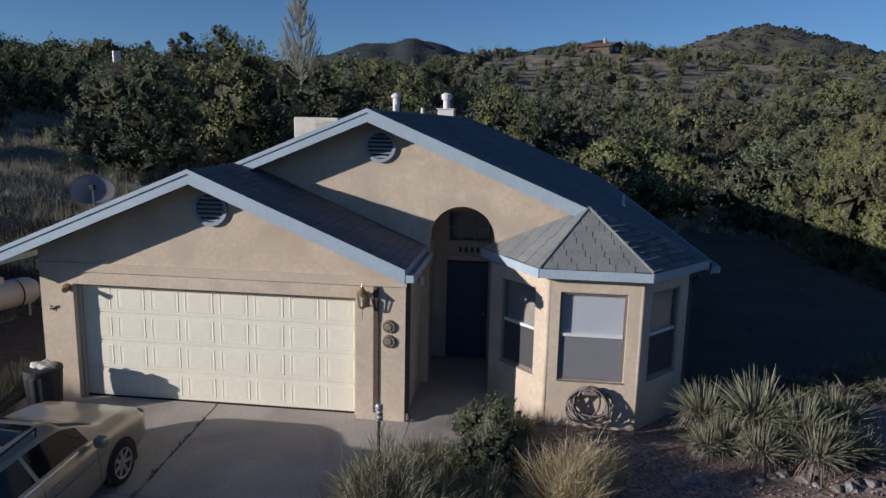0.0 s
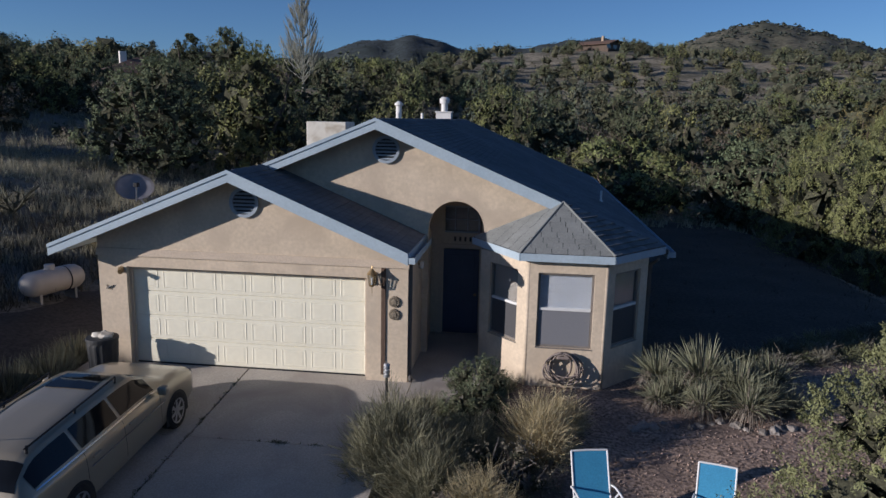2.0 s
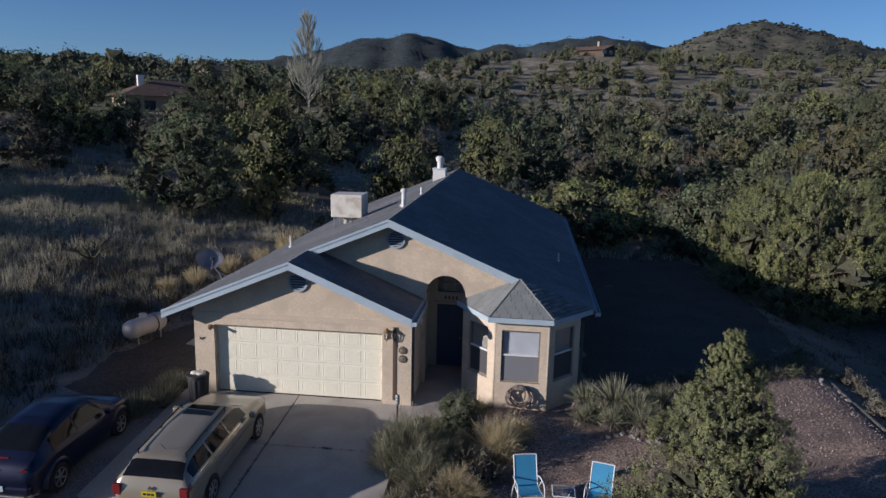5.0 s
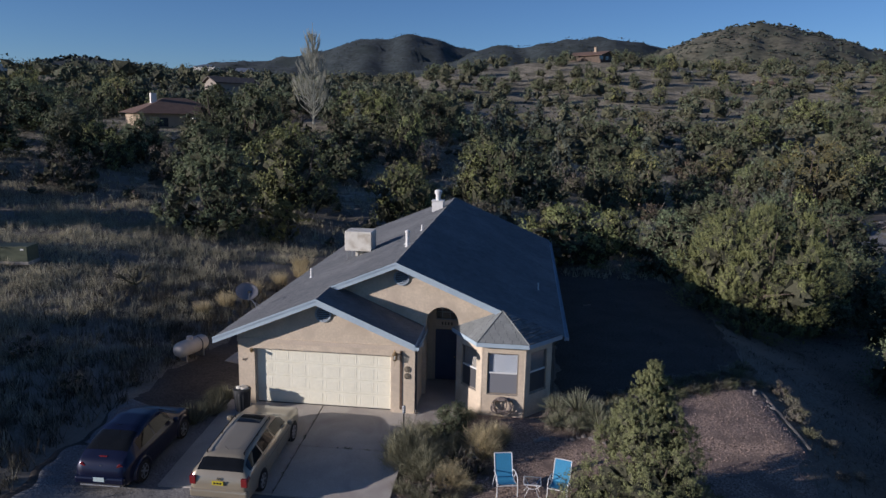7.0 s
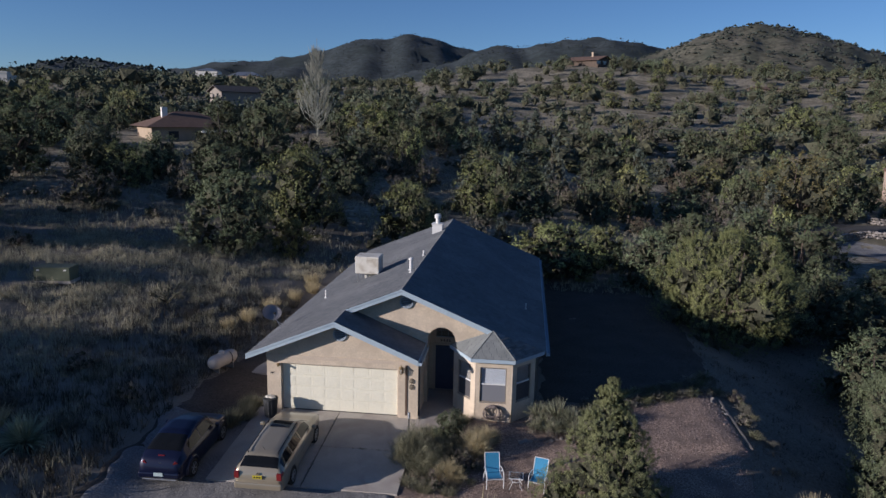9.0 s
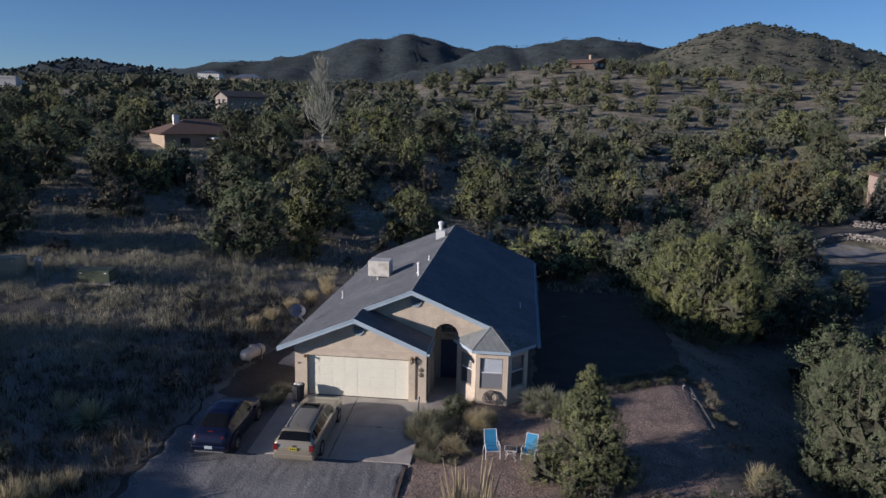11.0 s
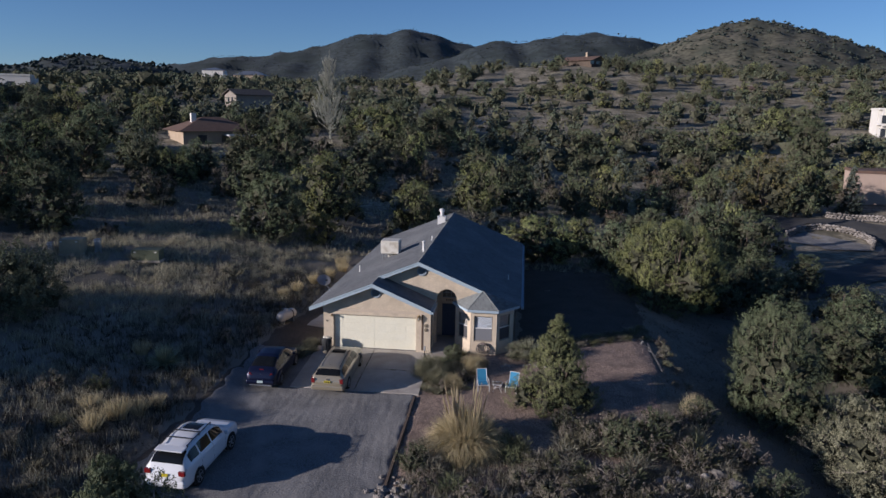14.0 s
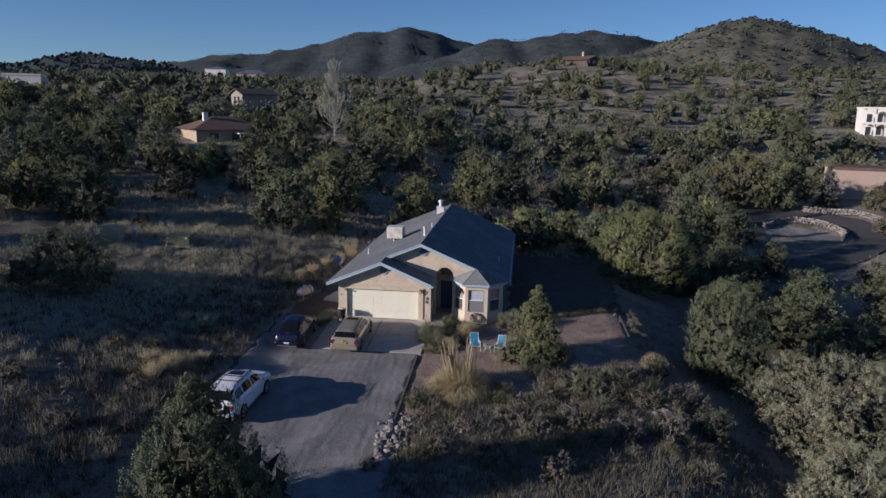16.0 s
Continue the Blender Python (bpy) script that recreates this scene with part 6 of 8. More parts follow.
BLACKTRIM = mat("black_trim", (0.016, 0.016, 0.017), (0.024, 0.024, 0.025), 8, 0.55)
REDLAMP = mat("red_lamp", (0.20, 0.014, 0.014), (0.16, 0.012, 0.012), 6, 0.15, spec=0.6, coat=0.5)
CLEARLAMP = mat("clear_lamp", (0.6, 0.6, 0.58), (0.5, 0.5, 0.48), 6, 0.12, spec=0.6, coat=0.5)
PLATE_Y = mat("yellow_plate", (0.55, 0.45, 0.03), (0.5, 0.41, 0.03), 6, 0.5)
PLATE_W = mat("pale_plate", (0.45, 0.55, 0.55), (0.4, 0.5, 0.5), 6, 0.5)
CHROME = mat("chrome", (0.6, 0.6, 0.6), (0.55, 0.55, 0.55), 6, 0.15, metal=1.0)


class Shell:
    """A car body lofted from rows of (y, half-width at the belt, belt height, half-width of the roof, roof height, underside)."""

    def __init__(self, rows, steps=56):
        r = np.array(rows, float)
        self.y0, self.y1 = r[0, 0], r[-1, 0]
        self.r = r
        self.steps = steps

    def point(self, y, u):
        """u runs 0 (sill) to 7 (middle of the roof)."""
        r = self.r
        y = np.asarray(y, float)
        wb, zb, wr, zr, bot = (np.interp(y, r[:, 0], r[:, k]) for k in range(1, 6))
        P = np.stack([
            np.stack([wb * 0.90, bot], -1), np.stack([wb * 0.985, bot + 0.10], -1), np.stack([wb * 1.0, bot + (zb - bot) * 0.55], -1), np.stack([wb * 0.985, zb - 0.05], -1),
            np.stack([wb * 0.95, zb], -1), np.stack([wr + 0.03, zb + (zr - zb) * 0.86], -1), np.stack([wr * 0.80, zb + (zr - zb) * 0.985], -1), np.stack([wr * 0.0, zr], -1)], -2)
        u = np.clip(np.asarray(u, float), 0, 7)
        i = np.clip(u.astype(int), 0, 6)
        f = u - i
        if P.ndim == 2:
            q = P[i] * (1 - f[..., None]) + P[i + 1] * f[..., None]
        else:
            k = np.arange(len(y))
            q = P[k, i] * (1 - f)[:, None] + P[k, i + 1] * f[:, None]
        return q

    def grid(self, y0, y1, u0, u1, n, m, side, off=0.0):
        ys, us = np.linspace(y0, y1, n), np.linspace(u0, u1, m)
        Y, U = np.meshgrid(ys, us, indexing="ij")
        q = self.point(Y.ravel(), U.ravel()).reshape(n, m, 2)
        V = np.stack([q[..., 0], Y, q[..., 1]], -1)
        if off:
            a, b = np.gradient(V, axis=0), np.gradient(V, axis=1)
            nr = np.cross(a, b)
            nr = nr / (np.linalg.norm(nr, axis=-1, keepdims=True) + 1e-9)
            nr = np.where(nr[..., :1] + 0.6 * nr[..., 2:] < 0, -nr, nr)
            V = V + nr * off
        V[..., 0] *= side
        return V

    def patch(self, name, mtl, parent, y0, y1, u0, u1, side, n=8, m=5, off=0.006, label=""):
        V = self.grid(y0, y1, u0, u1, n, m, side, off)
        i, j = np.arange(n - 1)[:, None] * m, np.arange(m - 1)[None]
        F = np.stack([i + j, i + j + 1, i + m + j + 1, i + m + j], -1).reshape(-1, 4)
        if side > 0:
            F = F[:, ::-1]
        ob = new(name, mesh_np(name, V.reshape(-1, 3), F, mtl, True))
        ob.parent = parent
        return tagged(ob, label)

    def body(self, mtl, parent):
        us = np.array([0, .5, 1, 1.5, 2, 2.5, 3, 3.5, 4, 4.5, 5, 5.33, 5.66, 6, 6.5, 7])
        ys = np.concatenate([[self.y0], np.linspace(self.y0 + 0.02, self.y1 - 0.02, self.steps), [self.y1]])
        m = len(us)
        sides = []
        for s in (1, -1):
            q = self.point(np.repeat(ys, m), np.tile(us, len(ys))).reshape(len(ys), m, 2)
            V = np.stack([q[..., 0] * s, np.repeat(ys[:, None], m, 1), q[..., 1]], -1).reshape(-1, 3)
            i, j = np.arange(len(ys) - 1)[:, None] * m, np.arange(m - 1)[None]
            F = np.stack([i + j, i + j + 1, i + m + j + 1, i + m + j], -1).reshape(-1, 4)
            sides.append((V, F[:, ::-1] if s > 0 else F))
        V, F = joined(sides)
        caps = []
        for e in (0, len(ys) - 1):
            k = len(ys) * m
            for j in range(m - 1):
                caps.append([e * m + j, e * m + j + 1, k + e * m + j + 1, k + e * m + j])
        for i in range(len(ys) - 1):
            k = len(ys) * m
            caps.append([i * m, (i + 1) * m, k + (i + 1) * m, k + i * m])
        me = mesh_np("body", V, np.concatenate([F, np.array(caps)]), mtl, True)
        b = bmesh.new()
        b.from_mesh(me)
        bmesh.ops.remove_doubles(b, verts=b.verts, dist=0.0005)
        bmesh.ops.recalc_face_normals(b, faces=b.faces)
        for e in b.edges:
            if len(e.link_faces) == 2 and e.calc_face_angle(0) > 0.7:
                e.smooth = False
        b.to_mesh(me)
        b.free()
        ob = new("body", me)
        ob.parent = parent
        return ob


def wheel(parent, x, y, R, side, spokes=7):
    w = hang(new("wheel"), parent)
    w.location = (x, y, R)
    b = bmesh.new()
    prof = [(R * 0.66, -0.10), (R * 0.93, -0.105), (R, -0.075), (R, 0.075), (R * 0.93, 0.105), (R * 0.66, 0.10)]
    n = 28
    rings = [[b.verts.new((d * side, r * math.cos(2 * math.pi * k / n), r * math.sin(2 * math.pi * k / n))) for k in range(n)] for r, d in prof]
    for p, q in zip(rings, rings[1:]):
        for k in range(n):
            b.faces.new((p[k], p[(k + 1) % n], q[(k + 1) % n], q[k]))
    part("tyre", b, RUBBER, w, smooth=True)
    b = bmesh.new()
    cyl(b, (0.055 * side, 0, 0), (0.075 * side, 0, 0), R * 0.66, R * 0.66, n=24)
    part("hub_disc", b, BLACKTRIM, w)
    b = bmesh.new()
    for k in range(spokes):
        a = 2 * math.pi * k / spokes
        m = Matrix.Rotation(a, 4, "X")
        box(b, 0.078 * side - 0.012, 0.078 * side + 0.016, -R * 0.09, R * 0.09, R * 0.12, R * 0.62, m, bevel=0.006)
    cyl(b, (0.07 * side, 0, 0), (0.105 * side, 0, 0), R * 0.2, R * 0.15, n=16)
    for k in range(28):
        a0, a1 = 2 * math.pi * k / 28, 2 * math.pi * (k + 1) / 28
        vs = [b.verts.new((d * side, r * math.cos(a), r * math.sin(a))) for d, r, a in ((0.108, R * .68, a0), (0.108, R * .68, a1), (0.10, R * .60, a1), (0.10, R * .60, a0))]
        b.faces.new(vs)
    part("rim", b, ALLOY, w)


def arch(parent, x, y, R, side):
    """Dark wheel-arch opening behind the tyre."""
    b = bmesh.new()
    n = 24
    c = b.verts.new((x, y, R * 0.95))
    ring = [b.verts.new((x, y + R * 1.16 * math.cos(math.pi * k / n), R * 0.95 + R * 1.16 * math.sin(math.pi * k / n))) for k in range(n + 1)]
    low = [b.verts.new((x, y - R * 1.16, R * 0.55)), b.verts.new((x, y + R * 1.16, R * 0.55))]
    for k in range(n):
        b.faces.new((c, ring[k], ring[k + 1]))
    b.faces.new((c, ring[n], low[0], low[1], ring[0]))
    part("wheel_arch", b, BLACKTRIM, parent)


def fill_car(car, sh, paint, R, axles, half, spokes):
    sh.body(paint, car)
    for y in axles:
        for s in (1, -1):
            arch(car, s * (half + 0.004), y, R, s)
            wheel(car, s * (half - 0.085), y, R, s, spokes)


def slab(name, mtl, parent, *a, bevel=0.01, m=None, label=""):
    b = bmesh.new()
    box(b, *a, m, bevel)
    return part(name, b, mtl, parent, label)


def seam(sh, parent, y, u0, u1, side):
    sh.patch("door_seam", BLACKTRIM, parent, y - 0.005, y + 0.005, u0, u1, side, 2, 8, 0.003)


def gold_wagon():
    car = thing("station_wagon", (-5.70, 6.33, -0.085 * (10 - 6.33) + 0.02), 0, "champagne gold station wagon parked on the apron", "car")
    car.matrix_basis = pose(-5.70, 6.33, -0.085 * (10 - 6.33) + 0.02, 4.85, 0, 0)
    sh = Shell([(-2.34, .70, .62, .58, .66, .36), (-2.30, .80, .80, .68, .86, .30), (-2.22, .835, .94, .68, .98, .26), (-2.10, .85, .97, .62, 1.13, .24), (-1.80, .862, .97, .57, 1.33, .22), (-1.5, .87, .96, .56, 1.365, .2), (-.6, .875, .945, .56, 1.39, .2), (.2, .875, .93, .555, 1.375, .2),
                (.55, .875, .925, .55, 1.325, .2), (.85, .873, .915, .58, 1.16, .2), (1.18, .868, .90, .64, .98, .2), (1.25, .866, .895, .66, .95, .2), (1.7, .85, .835, .67, .89, .2), (2.05, .81, .75, .63, .79, .22), (2.25, .72, .64, .55, .67, .26), (2.34, .60, .52, .45, .54, .32)])
    fill_car(car, sh, GOLD, .315, (-1.36, 1.34), .868, 7)
    for s in (1, -1):
        for ya, yb in ((-1.98, -1.12), (-1.05, -.20), (-.13, .80)):
            sh.patch("side_window", TINT, car, ya, yb, 4.15, 4.9, s)
        sh.patch("windscreen", TINT, car, .62, 1.14, 5.15, 7, s, 8, 8)
        sh.patch("rear_window", TINT, car, -2.16, -1.86, 5.12, 7, s, 8, 8)
        sh.patch("side_moulding", CHROME, car, -1.0, 1.0, 2.28, 2.36, s, 12, 2, .008)
        sh.patch("window_trim", CHROME, car, -1.98, .85, 4.02, 4.08, s, 20, 2, .008)
        for y in (-1.08, -.165, .86):
            seam(sh, car, y, .9, 4.1, s)
        sh.patch("tail_lamp", REDLAMP, car, -2.31, -2.14, 2.9, 4.1, s, 5, 4, .012)
        slab("tail_lamp_face", REDLAMP, car, s * .725 - .085, s * .725 + .085, -2.335, -2.25, .70, .94)
        sh.patch("headlamp", CLEARLAMP, car, 2.06, 2.30, 3.2, 4.4, s, 5, 4, .01)
        b = bmesh.new()
        cyl(b, (s * .53, -1.75, 1.385), (s * .53, .25, 1.42), .014, n=8)
        for y in (-1.72, -.75, .22):
            cyl(b, (s * .53, y, 1.31), (s * .53, y + .02, 1.41), .018, n=8)
        part("roof_rail", b, BLACKTRIM, car)
        for y in (-.85, .05):
            slab("door_handle", GOLD, car, s * .875 - .02, s * .875 + .02, y - .1, y + .08, .80, .83)
        slab("door_mirror", GOLD, car, s * .98 - .08, s * .98 + .08, .72, .86, .90, 1.04, bevel=.035)
    sh.patch("sunroof", TINT, car, -.12, .42, 6.2, 7, 1, 6, 4, .008)
    sh.patch("sunroof", TINT, car, -.12, .42, 6.2, 7, -1, 6, 4, .008)
    slab("rear_bumper", GOLD, car, -.82, .82, -2.39, -2.2, .34, .58, bevel=.05)
    slab("plate", PLATE_Y, car, -.16, .16, -2.372, -2.352, .74, .86, bevel=.003)
    for k in range(3):
        slab("plate_bar", BLACKTRIM, car, -.12 + k * .085, -.06 + k * .085, -2.378, -2.373, .775, .825, bevel=0)
    b = bmesh.new()
    cyl(b, (0, -2.325, .90), (0, -2.30, .90), .04, n=16)
    part("badge", b, CHROME, car)
    b = bmesh.new()
    cyl(b, (0, -1.55, 1.35), (0, -1.72, 1.56), .006, n=5)
    part("aerial", b, BLACKTRIM, car)
    return car


def blue_coupe():
    car = thing("compact_car", label="dark navy blue rounded compact car on gravel", category="car")
    car.matrix_basis = pose(-9.3, 6.25, float(gz(-9.3, 6.25)) + 0.045, 3.5, 0, 1.0)
    sh = Shell([(-2.05, .62, .55, .45, .60, .34), (-2.0, .72, .72, .55, .80, .30), (-1.9, .78, .84, .62, .95, .26), (-1.6, .83, .92, .62, 1.16, .22), (-1.2, .85, .94, .58, 1.34, .2), (-.7, .86, .93, .55, 1.47, .2), (-.1, .86, .92, .54, 1.51, .2), (.4, .86, .92, .55, 1.43, .2),
                (.75, .86, .915, .58, 1.24, .2), (1.1, .86, .90, .64, 1.0, .2), (1.2, .855, .895, .65, .95, .2), (1.6, .82, .83, .62, .88, .2), (1.85, .76, .72, .55, .76, .24), (2.0, .65, .58, .45, .62, .3), (2.05, .52, .48, .4, .52, .34)])
    fill_car(car, sh, NAVY, .32, (-1.26, 1.25), .852, 6)
    for s in (1, -1):
        for ya, yb in ((-1.25, -.42), (-.35, .62)):
            sh.patch("side_window", TINT, car, ya, yb, 4.15, 4.85, s)
        sh.patch("windscreen", TINT, car, .5, 1.08, 5.15, 7, s, 8, 8)
        sh.patch("rear_window", TINT, car, -1.62, -.95, 5.2, 7, s, 8, 8)
        b = bmesh.new()
        cyl(b, (s * .56, -1.96, .80), (s * .54, -1.86, .82), .095, n=18)
        part("tail_lamp", b, REDLAMP, car, smooth=False)
        seam(sh, car, -.38, .9, 4.1, s)
        seam(sh, car, .72, .9, 4.1, s)
        slab("door_mirror", NAVY, car, s * .96 - .08, s * .96 + .08, .55, .68, .92, 1.05, bevel=.035)
        sh.patch("headlamp", CLEARLAMP, car, 1.72, 1.94, 3.4, 4.6, s, 5, 4, .01)
        # full wings over the wheels
        for y in (-1.26, 1.25):
            b = bmesh.new()
            n = 16
            prev = None
            for k in range(n + 1):
                a = math.pi * k / n
                ring = [b.verts.new((s * (.80 + dx), y + rr * math.cos(a), .30 + rr * math.sin(a))) for dx, rr in ((0, .50), (.06, .46), (.085, .40), (.08, .375))]
                if prev:
                    for i in range(3):
                        b.faces.new((prev[i], prev[i + 1], ring[i + 1], ring[i]))
                prev = ring
            part("wing", b, NAVY, car, smooth=True)
    slab("rear_bumper", NAVY, car, -.74, .74, -2.12, -1.95, .34, .56, bevel=.06)
    slab("bumper_lip", ALLOY, car, -.60, .60, -2.10, -2.0, .27, .32, bevel=.015)
    slab("plate", PLATE_W, car, -.16, .16, -2.135, -2.118, .44, .57, bevel=.003)
    slab("brake_lamp", REDLAMP, car, -.12, .12, -1.80, -1.76, 1.02, 1.05, bevel=.006)
    b = bmesh.new()
    cyl(b, (0, -1.965, .82), (0, -1.92, .83), .05, n=16)
    part("badge", b, CHROME, car)
    b = bmesh.new()
    cyl(b, (0, -.75, 1.47), (0, -1.0, 1.60), .007, n=5)
    part("aerial", b, BLACKTRIM, car)
    return car


def white_suv():
    car = thing("crossover_car", label="white crossover car with black roof rails and sunroof", category="car")
    car.matrix_basis = pose(-9.55, -2.45, float(gz(-9.55, -2.45)) + 0.045, 4.2, 0, -4) @ Matrix.Diagonal((1, 1, 1.06, 1))
    sh = Shell([(-2.35, .70, .70, .58, .76, .40), (-2.28, .84, .92, .68, .98, .34), (-2.15, .88, 1.08, .68, 1.16, .30), (-1.95, .90, 1.10, .63, 1.40, .28), (-1.55, .915, 1.09, .60, 1.62, .26), (-.7, .92, 1.06, .60, 1.68, .25), (.1, .92, 1.04, .60, 1.66, .25), (.5, .92, 1.03, .59, 1.57, .25),
                (.85, .918, 1.02, .62, 1.32, .25), (1.2, .91, 1.0, .68, 1.07, .25), (1.3, .908, .995, .69, 1.04, .25), (1.75, .88, .93, .68, .98, .25), (2.1, .83, .83, .62, .87, .28), (2.28, .73, .68, .55, .72, .32), (2.35, .60, .56, .45, .58, .36)])
    fill_car(car, sh, WHITE, .36, (-1.36, 1.33), .912, 5)
    for s in (1, -1):
        for ya, yb in ((-1.75, -1.1), (-1.02, -.18), (-.10, .80)):
            sh.patch("side_window", TINT, car, ya, yb, 4.15, 4.88, s)
        sh.patch("windscreen", TINT, car, .6, 1.16, 5.15, 7, s, 8, 8)
        sh.patch("rear_window", TINT, car, -2.10, -1.62, 5.12, 7, s, 8, 8)
        sh.patch("tail_lamp", CLEARLAMP, car, -2.32, -2.12, 3.0, 4.2, s, 5, 4, .012)
        slab("tail_lamp_face", REDLAMP, car, s * .72 - .13, s * .72 + .13, -2.33, -2.22, .86, 1.04)
        sh.patch("headlamp", CLEARLAMP, car, 2.06, 2.30, 3.2, 4.4, s, 5, 4, .01)
        for y in (-1.06, -.14, .86):
            seam(sh, car, y, .9, 4.1, s)
        b = bmesh.new()
        cyl(b, (s * .58, -1.55, 1.70), (s * .58, .35, 1.71), .018, n=8)
        for y in (-1.5, -.6, .3):
            cyl(b, (s * .58, y, 1.60), (s * .58, y + .02, 1.71), .022, n=8)
        part("roof_rail", b, BLACKTRIM, car)
        for y in (-.85, .05):
            slab("door_handle", WHITE, car, s * .92 - .02, s * .92 + .02, y - .1, y + .08, .90, .93)
        slab("door_mirror", WHITE, car, s * 1.03 - .09, s * 1.03 + .09, .72, .86, 1.0, 1.16, bevel=.04)
        sh.patch("sunroof", TINT, car, -.30, .32, 6.25, 7, s, 6, 4, .008)
    for y in (-1.05, -.5):
        slab("cross_bar", BLACKTRIM, car, -.57, .57, y - .03, y + .03, 1.70, 1.73, bevel=.008)
    slab("spoiler", WHITE, car, -.60, .60, -1.95, -1.55, 1.60, 1.645, bevel=.02)
    slab("rear_bumper", WHITE, car, -.84, .84, -2.41, -2.22, .38, .66, bevel=.06)
    slab("plate", PLATE_Y, car, -.16, .16, -2.36, -2.34, .80, .93, bevel=.003)
    return car


gold_wagon()
blue_coupe()
white_suv()

# ---- things on and at the house ----


def roof_vent(x, y, h, r, label):
    v = thing("vent_pipe", (x, y, roof_z(x)), label=label, category="vent")
    b = bmesh.new()
    cyl(b, (0, 0, -0.05), (0, 0, h), r, n=14)
    part("pipe", b, ROOFWHITE, v, smooth=False)
    b = bmesh.new()
    cyl(b, (0, 0, 0.0), (0, 0, 0.06), r * 2.0, r * 1.1, n=14)
    part("flashing", b, ROOFWHITE, v)
    if r > 0.05:
        b = bmesh.new()
        cyl(b, (0, 0, h), (0, 0, h + 0.05), r * 1.5, r * 1.5, n=14)
        cyl(b, (0, 0, h + 0.05), (0, 0, h + 0.11), r * 1.5, r * 0.5, n=14)
        part("cap", b, ROOFWHITE, v)


roof_vent(-2.55, 15.7, 0.50, 0.075, "white metal roof vent with cap")
roof_vent(-2.42, 14.9, 0.26, 0.05, "short white roof vent pipe")
roof_vent(-2.42, 19.0, 0.28, 0.045, "short white roof vent pipe")
roof_vent(-6.97, 16.65, 0.42, 0.045, "white plastic plumbing vent pipe")
roof_vent(2.95, 17.0, 0.30, 0.03, "thin bent roof vent pipe")

chimney = thing("chimney", (-2.75, 27.6, roof_z(-2.75)), label="white boxed chimney with a round metal cap", category="chimney")
b = bmesh.new()
box(b, -.32, .32, -.32, .32, -.35, .52, bevel=.01)
part("chase", b, ROOFWHITE, chimney)
b = bmesh.new()
box(b, -.36, .36, -.36, .36, .521, .56, bevel=.005)
part("chase_cover", b, ROOFWHITE, chimney)
b = bmesh.new()
cyl(b, (0, 0, .56), (0, 0, .95), .14, n=20)
part("flue", b, ROOFWHITE, chimney)
b = bmesh.new()
cyl(b, (0, 0, .90), (0, 0, 1.08), .20, .22, n=20)
cyl(b, (0, 0, 1.08), (0, 0, 1.16), .23, .12, n=20)
part("flue_cap", b, ROOFWHITE, chimney)

cooler = thing("evaporative_cooler", (-5.26, 18.8, roof_z(-5.26) - .12), label="beige evaporative cooler on a metal stand", category="cooler")
b = bmesh.new()
box(b, -.62, .62, -.55, .55, .36, 1.26, bevel=.025)
part("cabinet", b, COOLER, cooler)
for sx, sy in ((-1, 0), (1, 0), (0, -1), (0, 1)):
    for k in range(9):
        b = bmesh.new()
        z = .48 + k * .075
        if sy:
            box(b, -.52, .52, sy * .55 - .004, sy * .55 + .004, z, z + .03)
        else:
            box(b, sx * .62 - .004, sx * .62 + .004, -.46, .46, z, z + .03)
        part("louvre", b, COOLER, cooler)
for sx in (-.52, .52):
    for sy in (-.46, .46):
        b = bmesh.new()
        box(b, sx - .02, sx + .02, sy - .02, sy + .02, -.30 if sx < 0 else -.02 + sx * -.1, .37)
        part("leg", b, GALV, cooler)
b = bmesh.new()
box(b, -.2, .35, -.2, .25, -.15, .36)
part("duct", b, COOLER, cooler)

DISHM = mat("dish_grey", (0.40, 0.39, 0.41), (0.34, 0.33, 0.35), 4, 0.6)
dish = thing("satellite_dish", (-7.95, 12.75, roof_z(-7.95)), label="grey satellite dish on a bent roof mast", category="satellite dish")
b = bmesh.new()
cyl(b, (0, 0, 0), (-.10, 0, .22), .022, n=10)
cyl(b, (-.10, 0, .22), (-.38, -.02, .54), .022, n=10)
cyl(b, (.10, .25, .03), (-.12, 0, .26), .012, n=8)
part("mast", b, GALV, dish)
b = bmesh.new()
n, rings_ = 28, 6
mdish = Matrix.Translation((-.42, .03, .64)) @ Vector((0.42, -0.62, 0.66)).to_track_quat("Z", "Y").to_matrix().to_4x4()
rows_ = []
for i in range(rings_ + 1):
    r = .39 * i / rings_
    rows_.append([b.verts.new(mdish @ Vector((r * 1.12 * math.cos(2 * math.pi * k / n), r * math.sin(2 * math.pi * k / n), .55 * r * r))) for k in range(n)] if i else [b.verts.new(mdish @ Vector((0, 0, 0)))])
for k in range(n):
    b.faces.new((rows_[0][0], rows_[1][k], rows_[1][(k + 1) % n]))
for i in range(1, rings_):
    for k in range(n):
        b.faces.new((rows_[i][k], rows_[i + 1][k], rows_[i + 1][(k + 1) % n], rows_[i][(k + 1) % n]))
bmesh.ops.solidify(b, geom=b.faces[:], thickness=.012)
part("reflector", b, DISHM, dish, smooth=True)
b = bmesh.new()
cyl(b, mdish @ Vector((0, -.42, .08)), mdish @ Vector((0, -.30, .52)), .014, n=8)
part("arm", b, GALV, dish)
b = bmesh.new()
box(b, -.05, .05, -.06, .06, -.05, .05, Matrix.Translation(mdish @ Vector((0, -.28, .54))), .012)
part("receiver", b, BLACKTRIM, dish)

